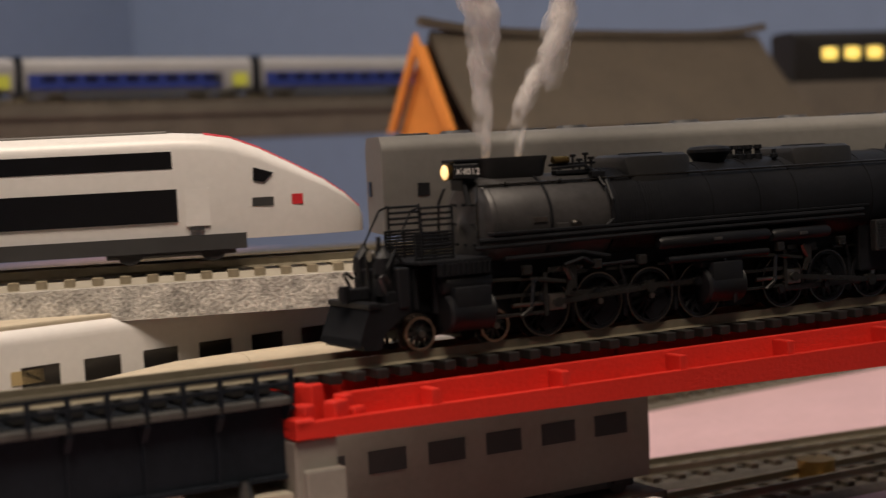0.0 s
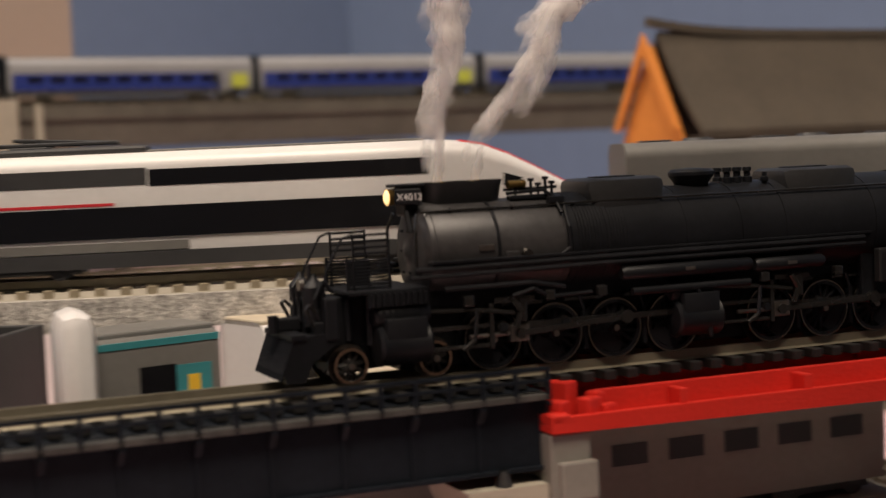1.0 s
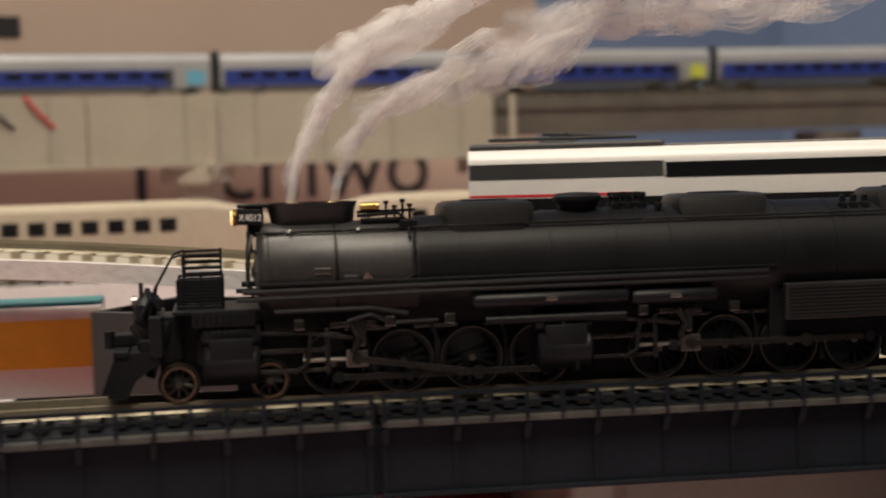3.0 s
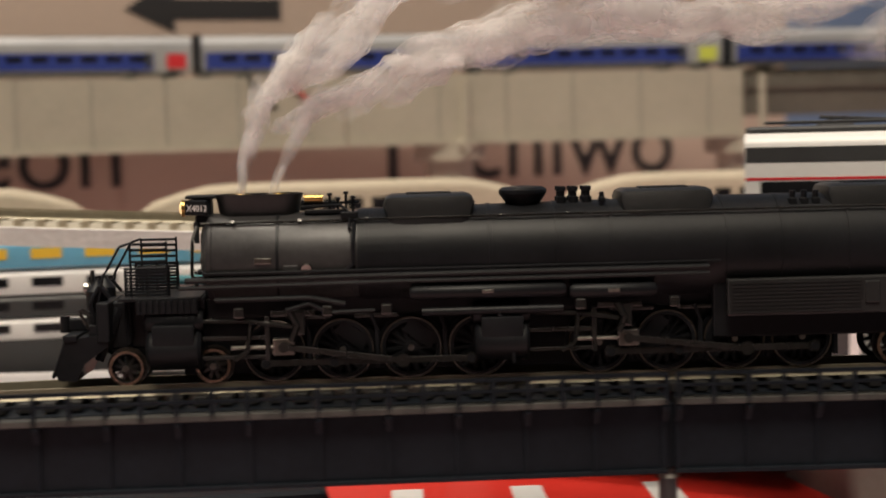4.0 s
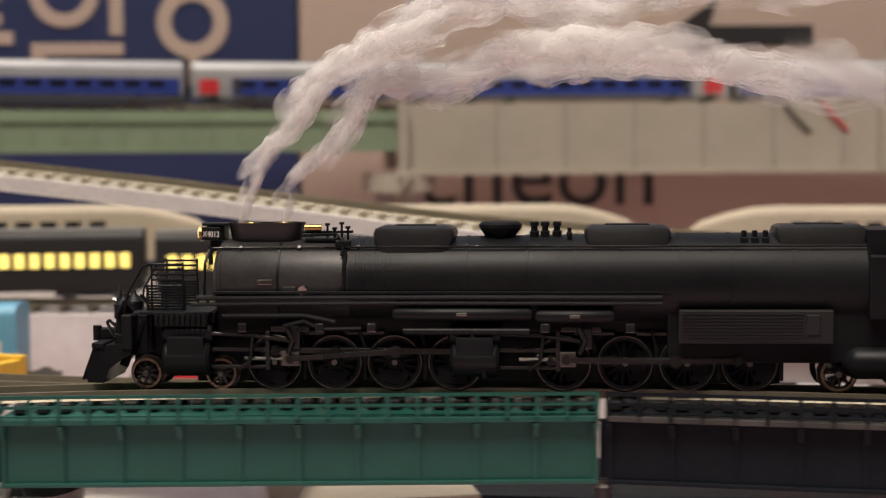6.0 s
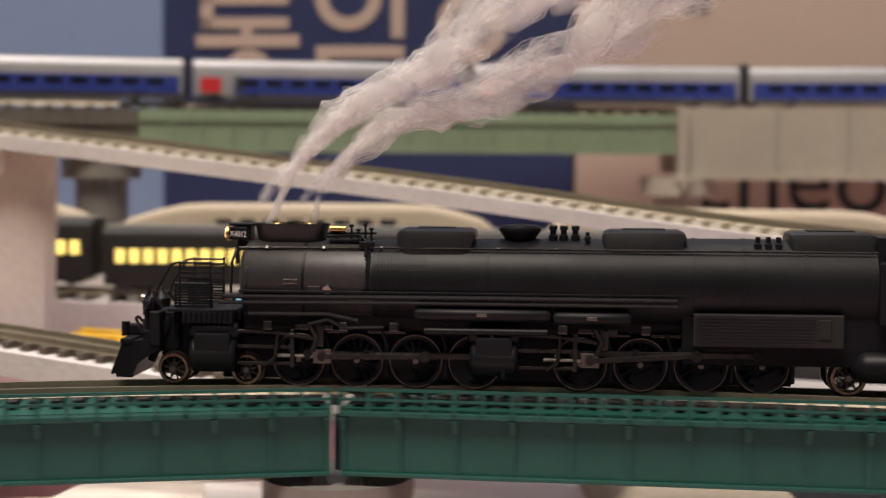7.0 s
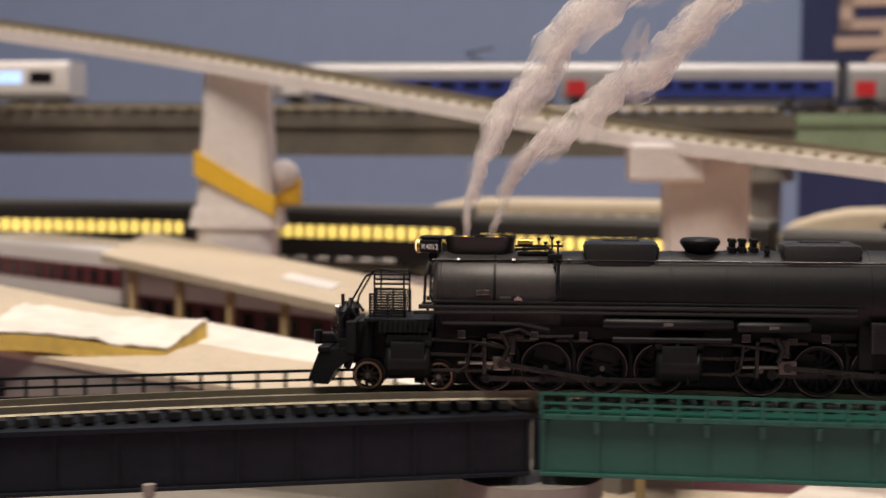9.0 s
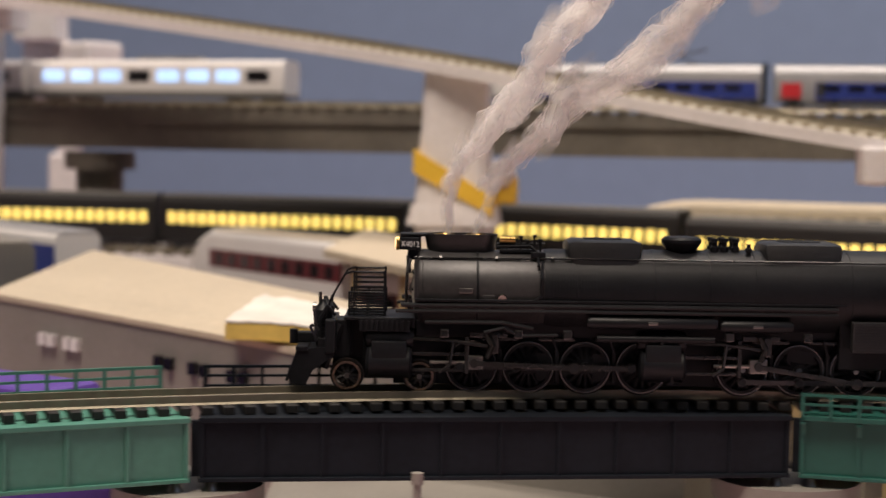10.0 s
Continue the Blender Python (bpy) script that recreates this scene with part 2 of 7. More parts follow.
def girder_span(a, b, mat, label, near_rail=True, far_rail=True, ribs=10):
    """A plate girder deck bridge: two plates with ribs and brackets, deck, walkways and post railings."""
    a, b = Vector((*a, 0)), Vector((*b, 0))
    d = b - a
    L = d.length - 0.0012
    t = thing("girder_bridge", label, "bridge", "bridge spans",
              Matrix.Translation(a + d.normalized() * 0.0006) @ Matrix.Rotation(math.atan2(d.y, d.x), 4, "Z"))
    W = 0.025
    top = 0.0764 if near_rail else 0.0752
    for y in (-0.0028, -W + 0.0028):
        s = 1 if y > -W / 2 else -1
        bm = bmesh.new()
        B(bm, 0, L, y - 0.0005, y + 0.0005, 0.0630, 0.0748)
        part("plate", bm, mat, t)
        bm = bmesh.new()
        B(bm, 0, L, y - 0.0014, y + 0.0014, 0.0624, 0.0632, 0.00015)
        part("flange", bm, mat, t)
        bm = bmesh.new()
        B(bm, 0, L, y - 0.0014, y + 0.0014, 0.0742, 0.0749, 0.00015)
        part("flange", bm, mat, t)
        bm = bmesh.new()
        B(bm, -0.00035, 0.00035, y + s * 0.0005, y + s * 0.0012, 0.0632, 0.0742)
        me = None
        for i in range(ribs + 1):
            if me is None:
                ob = part("rib", bm, mat, t)
                me = ob.data
            else:
                ob = new("rib", me)
                ob.parent = t
            ob.location = (0.0006 + i * (L - 0.0012) / ribs, 0, 0)
        if (s > 0 and near_rail) or (s < 0):
            bm = bmesh.new()
            prism(bm, [(0, 0), (s * 0.0026, 0), (s * 0.0026, -0.0005), (s * 0.0006, -0.0030), (0, -0.0030)], -0.0005, 0.0005)
            bmesh.ops.transform(bm, matrix=Matrix.Rotation(radians(90), 4, "Z"), verts=bm.verts)
            me = None
            for i in range(ribs + 1):
                if me is None:
                    ob = part("bracket", bm, mat, t)
                    me = ob.data
                else:
                    ob = new("bracket", me)
                    ob.parent = t
                ob.location = (0.0006 + i * (L - 0.0012) / ribs, y + s * 0.0005, 0.0743)
            bm = bmesh.new()
            y0, y1 = (y, 0.0002) if s > 0 else (-W - 0.0002, y)
            B(bm, 0, L, y0, y1, 0.0745, 0.0756, 0.00015)
            # on black spans the light the walkway catches is put into its colour
            part("walkway", bm, LITBLACK if mat is BLACK else mat, t)
    if not near_rail:
        bm = bmesh.new()
        B(bm, 0, L, -0.0045, -0.0012, 0.0742, 0.0752, 0.0001)
        part("sill", bm, mat, t)
    bm = bmesh.new()
    B(bm, 0, L, -W + 0.003, -0.003, 0.0735, 0.0757 if near_rail else 0.0748)
    part("deck", bm, mat, t)
    # black plates added across both ends, standing in for shade in the joint gaps
    for x in (0.0001, L - 0.0006):
        bm = bmesh.new()
        B(bm, x, x + 0.0005, -W + 0.003, -0.0029, 0.0630, 0.0742)
        part("end_plate", bm, BLACK, t)
    # dark filler added in the joint, again in place of shade
    bm = bmesh.new()
    B(bm, L - 0.0012, L + 0.0016, -0.0052, -0.0034, 0.0632, 0.0742)
    part("end_post", bm, BLACK, t)
    for y, wanted in ((-0.0002, near_rail), (-W + 0.0002, far_rail)):
        if not wanted:
            continue
        lift = 0.0022 if not near_rail else 0.0
        for z0, z1 in ((0.0795 + lift, 0.0801 + lift), (0.0776 + lift, 0.0781 + lift))[:2] + (((0.0777, 0.0782),) if lift else ()):
            bm = bmesh.new()
            B(bm, 0, L, y - 0.0003, y + 0.0003, z0, z1)
            part("handrail", bm, mat, t)
        posts = 2 * ribs
        bm = bmesh.new()
        B(bm, -0.00035, 0.00035, y - 0.0004, y + 0.0004, 0.0746, 0.0801 + lift)
        me = None
        for i in range(posts + 1):
            if me is None:
                ob = part("post", bm, mat, t)
                me = ob.data
            else:
                ob = new("post", me)
                ob.parent = t
            ob.location = (0.0004 + i * (L - 0.0008) / posts, 0, 0)
    return t


SPANS = [(BLACK, "black plastic girder bridge span with post railings", True), (BLACK, "black plastic girder bridge span with post railings", True),
         (GREEN, "dark green plastic girder bridge span with railings", True), (GREEN, "dark green plastic girder bridge span with railings", True),
         (BLACK, "black plastic girder bridge span without its near railing", False), (PALERGREEN, "paler green plastic girder bridge span without its near railing", False),
         (PALERGREEN, "paler green plastic girder bridge span without its near railing", False)]
for i, (mat, label, near) in enumerate(SPANS):
    girder_span(JOINTS[i], JOINTS[i + 1], mat, label, near, not near)

# the running line over the bridge
track("bridge_track", "nickel-silver track on black sleepers over the bridge", LINE, pitch=0.0043, tie=0.0088)


def pier(x, y, turn, top, mat=PIER, round_=True, label="grey plastic bridge pier under a span joint"):
    t = thing("bridge_pier", label, "pier", "bridge piers", Matrix.Translation((x, y, 0)) @ Matrix.Rotation(turn, 4, "Z"))
    bm = bmesh.new()
    if round_:
        C(bm, (0, 0, top - 0.006), (0, 0, top - 0.002), 0.0155, n=40)
        C(bm, (0, 0, top - 0.012), (0, 0, top - 0.006), 0.010, 0.0155, n=40)
        part("cap", bm, mat, t, smooth=True)
        bm = bmesh.new()
        C(bm, (0, 0, TABLE), (0, 0, top - 0.012), 0.010, n=32)
        part("column", bm, mat, t, smooth=True)
    else:
        B(bm, -0.012, 0.012, -0.014, 0.014, TABLE, top - 0.002, 0.0006)
        part("column", bm, mat, t)
    for dx in (-0.0035, 0.0035):
        for dy in (-0.009, 0.009):
            bm = bmesh.new()
            C(bm, (dx, dy, top - 0.002), (dx, dy, top), 0.0016, 0.0007, n=12)
            part("bearing", bm, STEEL, t)
    return t


def pin_pier(x, y):
    t = thing("bridge_pin", "slim pale pin carrying two black spans", "pier", "bridge piers", Matrix.Translation((x, y, 0)))
    bm = bmesh.new()
    C(bm, (0, 0, TABLE), (0, 0, 0.0610), 0.0016, n=12)
    part("shaft", bm, DARKGREY, t, smooth=True)
    bm = bmesh.new()
    C(bm, (0, 0, 0.0610), (0, 0, 0.0624), 0.0022, 0.0012, n=12)
    part("bearing", bm, PIER, t, smooth=True)


for i in (1, 2):
    d = (Vector(JOINTS[i + 1]) - Vector(JOINTS[i - 1])).normalized()
    pin_pier(JOINTS[i][0] + d.y * 0.006, JOINTS[i][1] - d.x * 0.006)
for i in (3, 4, 5, 6):
    a, b, c = Vector(JOINTS[i - 1]), Vector(JOINTS[i]), Vector(JOINTS[i + 1])
    d = (c - a).normalized()
    p = b + Vector((d.y, -d.x)) * 0.0125
    pier(p.x, p.y, math.atan2(d.y, d.x), 0.0624)
# ---- red printed bridge and its grey pier ----
def red_bridge():
    a = Vector((0.3286, 0.3146, 0))
    d = Vector((0.895, -0.4459, 0)).normalized()
    t = thing("red_bridge", "bright red 3D-printed straight bridge tray with ribs", "bridge",
              m=Matrix.Translation(a) @ Matrix.Rotation(math.atan2(d.y, d.x), 4, "Z"))
    L = 0.42
    # local y > 0 is away from the camera
    for y0 in (0.0, 0.0255):
        bm = bmesh.new()
        prism(bm, [(0.0, 0.0690), (0.06, 0.0680), (0.20, 0.0655), (L, 0.0655), (L, 0.0714), (0.0, 0.0716)], y0, y0 + 0.0018)
        part("side_wall", bm, RED, t)
    bm = bmesh.new()
    B(bm, 0, L, 0.0018, 0.0255, 0.0690, 0.0702)
    part("tray", bm, RED, t)
    for y0 in (0.0050, 0.0205):
        bm = bmesh.new()
        B(bm, 0.011, L, y0, y0 + 0.0014, 0.0702, 0.0748, 0.0002)
        part("inner_wall", bm, RED, t)
    bm = bmesh.new()
    B(bm, -0.0008, 0.0008, 0.0006, 0.0050, 0.0702, 0.0742, 0.0002)
    first = part("rib", bm, RED, t)
    k = 0
    for i in range(14):
        for y in (0, 0.0187):
            if k == 0:
                ob = first
            else:
                ob = new("rib", first.data)
                ob.parent = t
            k += 1
            ob.location = (0.0258 + i * 0.0258, y, 0)
    bm = bmesh.new()
    B(bm, 0.0, 0.0035, 0.0, 0.027, 0.0702, 0.0722, 0.0004)
    part("end_wall", bm, RED, t)
    for x, y, w, h, z in ((0.0055, 0.007, 0.0030, 0.0045, 0.0768), (0.0085, 0.0030, 0.0034, 0.0030, 0.0742), (0.0025, 0.0095, 0.0022, 0.004, 0.0756), (0.0030, 0.0035, 0.0026, 0.0032, 0.0740), (0.0120, 0.0028, 0.0030, 0.0018, 0.0728),
                          (0.0105, 0.0045, 0.002, 0.003, 0.0748), (0.005, 0.02, 0.003, 0.005, 0.0775)):
        bm = bmesh.new()
        B(bm, x - w / 2, x + w / 2, y - h / 2, y + h / 2, 0.0702, z, 0.0004, Matrix.Translation((x, y, 0)) @ Matrix.Rotation(0.4, 4, "Z") @ Matrix.Translation((-x, -y, 0)))
        part("locking_lug", bm, RED, t)
    p = thing("block_pier", "light grey square block pier under the red bridge", "pier", "bridge piers",
              Matrix.Translation(a) @ Matrix.Rotation(math.atan2(d.y, d.x), 4, "Z"))
    bm = bmesh.new()
    B(bm, 0.0, 0.0075, 0.001, 0.024, TABLE, 0.0687, 0.0004)
    part("column", bm, PIER, p)
    bm = bmesh.new()
    B(bm, 0.0012, 0.0082, -0.0004, 0.0255, 0.0575, 0.0640, 0.0004)
    part("collar", bm, PIER, p)
    f = thing("pier_foot", "beige printed bridge shoe below the black span", "pier", "bridge piers",
              Matrix.Translation(a) @ Matrix.Rotation(math.atan2(d.y, d.x), 4, "Z"))
    bm = bmesh.new()
    prism(bm, [(-0.0150, 0.0605), (-0.0002, 0.0605), (-0.0002, 0.052), (-0.008, TABLE), (-0.012, TABLE), (-0.0125, 0.055)], 0.002, 0.022)
    part("shoe", bm, CREAM, f)
    bm = bmesh.new()
    C(bm, (-0.0075, 0.004, 0.0605), (-0.0075, 0.004, 0.0632), 0.0016, 0.0008, 12)
    part("bearing", bm, STEEL, f)


red_bridge()
# ---- the far tracks and what stands behind ----
# the tall card boxes behind the viaduct: brown one with black print, navy one with large cream signs
BOXDIR = (Vector((-0.102, 0.868, 0)) - Vector((0.574, 0.778, 0))).normalized()


def box_pose(x0, y0):
    return Matrix.Translation((x0, y0, 0)) @ Matrix.Rotation(math.atan2(-BOXDIR.y, -BOXDIR.x), 4, "Z")


def lettering(body, size, mat, parent, m, name="lettering", thick=0.0004):
    cu = bpy.data.curves.new(name, "FONT")
    cu.body, cu.size, cu.extrude = body, size, thick
    tmp = bpy.data.objects.new(name, cu)
    me = bpy.data.meshes.new_from_object(tmp)
    bpy.data.objects.remove(tmp)
    me.materials.append(mat)
    ob = new(name, me)
    ob.parent = parent
    ob.matrix_local = m
    return ob


def card_boxes():
    n = thing("navy_box", "tall navy printed card box with large cream signs", "box", m=box_pose(-0.102, 0.868))
    bm = bmesh.new()
    B(bm, 0, 0.1915, 0, 0.08, TABLE, 0.33, 0.0006)
    part("carton", bm, NAVY, n)
    up = Matrix.Rotation(radians(90), 4, "X")

    def bar(x0, x1, z0, z1):
        bm = bmesh.new()
        B(bm, x0, x1, -0.0008, 0.0002, z0, z1)
        part("sign_stroke", bm, CARD, n)

    def ring(x, z, r0, r1):
        bm = bmesh.new()
        a, b = [], []
        for i in range(40):
            c, s = math.cos(i * math.tau / 40), math.sin(i * math.tau / 40)
            a.append([bm.verts.new((x + r * c, -0.0008, z + r * s)) for r in (r0, r1)])
            b.append([bm.verts.new((x + r * c, 0.0002, z + r * s)) for r in (r0, r1)])
        for i in range(40):
            j = (i + 1) % 40
            bm.faces.new((a[i][0], a[i][1], a[j][1], a[j][0]))
            bm.faces.new((a[i][1], b[i][1], b[j][1], a[j][1]))
            bm.faces.new((b[i][0], a[i][0], a[j][0], b[j][0]))
        part("sign_stroke", bm, CARD, n)

    # first sign
    bar(0.0185, 0.0245, 0.184, 0.2095)
    for z in (0.184, 0.195, 0.2045):
        bar(0.0185, 0.060, z, z + 0.0052)
    bar(0.0375, 0.043, 0.181, 0.184)
    bar(0.0165, 0.0650, 0.1755, 0.1812)
    ring(0.041, 0.1625, 0.0065, 0.0120)
    # second sign
    ring(0.0880, 0.1985, 0.0095, 0.0155)
    bar(0.1080, 0.1140, 0.1795, 0.216)
    bar(0.0730, 0.1140, 0.1705, 0.1760)
    bar(0.0730, 0.0790, 0.1640, 0.1705)
    bar(0.0730, 0.1140, 0.1585, 0.1640)
    # third sign
    ring(0.1450, 0.1850, 0.0095, 0.0160)
    bar(0.126, 0.166, 0.2030, 0.2080)
    bar(0.140, 0.150, 0.2110, 0.2150)
    bar(0.1420, 0.1480, 0.163, 0.169)
    bar(0.122, 0.170, 0.1575, 0.163)

    b = thing("brown_box", "large brown card carton with black printed words and arrow", "box", m=box_pose(0.0884, 0.8427))
    bm = bmesh.new()
    B(bm, 0.0006, 0.4895, 0, 0.12, TABLE, 0.33, 0.0008)
    part("carton", bm, CARD, b)
    m = lambda x, z: Matrix.Translation((x, -0.0005, z)) @ up
    lettering("cheon", 0.045, PRINTBLACK, b, m(0.052, 0.1015), "printed_word")
    lettering("J", 0.045, PRINTBLACK, b, m(0.278, 0.1010), "printed_word")
    lettering("chiwo", 0.045, PRINTBLACK, b, m(0.318, 0.1000), "printed_word")
    bm = bmesh.new()
    prism(bm, [(0.165, 0.1778), (0.1865, 0.1675), (0.186, 0.1735), (0.2335, 0.1735), (0.2335, 0.1825), (0.186, 0.1825), (0.190, 0.195)], -0.0006, 0.0002)
    part("printed_arrow", bm, PRINTBLACK, b)
    for x in (0.0520, 0.0575):
        bm = bmesh.new()
        B(bm, x - 0.0019, x + 0.0019, -0.0006, 0.0002, 0.190, 0.206)
        part("printed_bar", bm, PRINTBLACK, b)


card_boxes()

# ---- the far elevated line with its high-speed train ----
FAR = curve_line([(1.02, 0.56, 0.1465), (0.84, 0.615, 0.1465), (0.7265, 0.652, 0.1465), (0.6111, 0.695, 0.1465), (0.4984, 0.728, 0.1465), (0.39, 0.762, 0.1465), (0.2758, 0.786, 0.1465),
                  (0.1609, 0.797, 0.1465), (0.046, 0.793, 0.1465), (-0.0669, 0.772, 0.1465), (-0.1814, 0.742, 0.1465), (-0.30, 0.715, 0.1465), (-0.42, 0.69, 0.1465), (-0.56, 0.68, 0.1465), (-0.75, 0.69, 0.1465), (-0.95, 0.72, 0.1465)], 0.004)

TAN = material("tan_post", (0.50, 0.38, 0.2), 0.6, 0, 0.1, 400)


def nearest(line, x, y):
    """Metres along the line to the place nearest (x, y)."""
    best, s = (9e9, 0), 0.0
    for a, b in zip(line, line[1:]):
        d = (a.x - x) ** 2 + (a.y - y) ** 2
        if d < best[0]:
            best = (d, s)
        s += (b - a).length
    return best[1]


def piece(line, s0, s1):
    """The stretch of a line between two distances."""
    out = [along(line, s0)[0]]
    s = 0.0
    for a, b in zip(line, line[1:]):
        s += (b - a).length
        if s0 + 0.001 < s < s1 - 0.001:
            out.append(b)
    return out + [along(line, s1)[0]]


def loft(bm, rings):
    vs = [[bm.verts.new(p) for p in r] for r in rings]
    n = len(vs[0])
    for a, b in zip(vs, vs[1:]):
        for i in range(n):
            bm.faces.new((a[i], a[(i + 1) % n], b[(i + 1) % n], b[i]))
    bm.faces.new(vs[0])
    bm.faces.new(vs[-1][::-1])
    return bm


def section(w, z0, z1, r, tuck=0.0):
    """A coach's cross-section: flat sides, rounded roof edges of radius r."""
    out = [(-w + tuck, z0), (-w, z0 + (z1 - z0) * 0.3)]
    for i in range(7):
        a = math.pi - i * math.pi / 12
        out.append((-w + r + r * math.cos(a), z1 - r + r * math.sin(a)))
    return out + [(-y, z) for y, z in out[::-1]]


def body(bm, x0, x1, sec, nose=None, tail=None):
    """A coach body; nose: list of (x, width factor, height factor) towards +x."""
    z0 = min(z for _, z in sec)
    rings = [[(x, y * fw, z0 + (z - z0) * fh) for y, z in sec] for x, fw, fh in (tail or ())[::-1]]
    rings += [[(x0, y, z) for y, z in sec], [(x1, y, z) for y, z in sec]]
    for x, fw, fh in nose or ():
        rings.append([(x, y * fw, z0 + (z - z0) * fh) for y, z in sec])
    return loft(bm, rings)


def both_sides(name, parent, mat, x0, x1, z0, z1, w, proud=0.00012, label=""):
    for s in (1, -1):
        bm = bmesh.new()
        B(bm, x0, x1, min(s * (w - 0.0004), s * (w + proud)), max(s * (w - 0.0004), s * (w + proud)), z0, z1)
        part(name, bm, mat, parent, label)


def bogie(parent, x, w=0.0072, h=0.0042):
    bm = bmesh.new()
    B(bm, x - 0.0125, x + 0.0125, -w, w, 0.0012, h, 0.0004)
    for dx in (-0.008, 0.008):
        C(bm, (x + dx, -w - 0.0003, 0.0026), (x + dx, w + 0.0003, 0.0026), 0.0026, n=16)
        B(bm, x + dx - 0.0016, x + dx + 0.0016, -w - 0.0008, w + 0.0008, 0.0022, 0.0042, 0.0003)
    part("bogie", bm, DARKGREY, parent)


def express_coach(m, panel, power=False):
    t = thing("high_speed_coach" if not power else "power_car", "silver and dark blue high-speed train coach on the viaduct" if not power
              else "silver and blue high-speed power car with sloping nose", "train coach" if not power else "locomotive", "far high-speed train", m)
    w, L = 0.0088, 0.0560
    bm = bmesh.new()
    body(bm, -L, L if not power else L - 0.02, section(w, 0.0025, 0.0172, 0.004, 0.001),
         [(L - 0.008, 1, 0.93), (L + 0.006, 0.9, 0.62), (L + 0.012, 0.7, 0.35)] if power else None)
    part("body", bm, SILVER, t, smooth=True)
    bm = bmesh.new()
    B(bm, -L, L - (0.02 if power else 0), -0.0055, 0.0055, 0.0169, 0.0176, 0.0003)
    part("roof", bm, DARKGREY if power else GREY, t)
    both_sides("blue_band", t, BLUE, -L + 0.0015, L - 0.016, 0.0034, 0.0104, w)
    for k in range(9):
        both_sides("window", t, WINDOW, -L + 0.008 + k * 0.0098, -L + 0.0145 + k * 0.0098, 0.0066, 0.0092, w, 0.0002)
    both_sides("end_panel", t, panel, L - 0.0105, L - 0.0025, 0.0040, 0.0100, w, 0.00014)
    both_sides("door", t, DARKGREY, L - 0.0195, L - 0.0165, 0.0045, 0.0105, w, 0.00013)
    both_sides("skirt", t, GREY, -L, L - 0.012, 0.0012, 0.0032, w - 0.001)
    for x in (-0.046, 0.040):
        bogie(t, x)
    bm = bmesh.new()
    B(bm, -L - 0.0026, -L - 0.0002, -0.0075, 0.0075, 0.0025, 0.0182, 0.0005)
    part("gangway", bm, BLACK, t)
    if power:
        bm = bmesh.new()
        tube_pts = [(-0.03, 0, 0.0176), (-0.022, 0, 0.0215), (-0.033, 0, 0.0235)]
        for a, b in zip(tube_pts, tube_pts[1:]):
            C(bm, a, b, 0.0004, n=6)
        B(bm, -0.0335, -0.0325, -0.005, 0.005, 0.0233, 0.0238)
        part("pantograph", bm, DARKGREY, t)
    return t


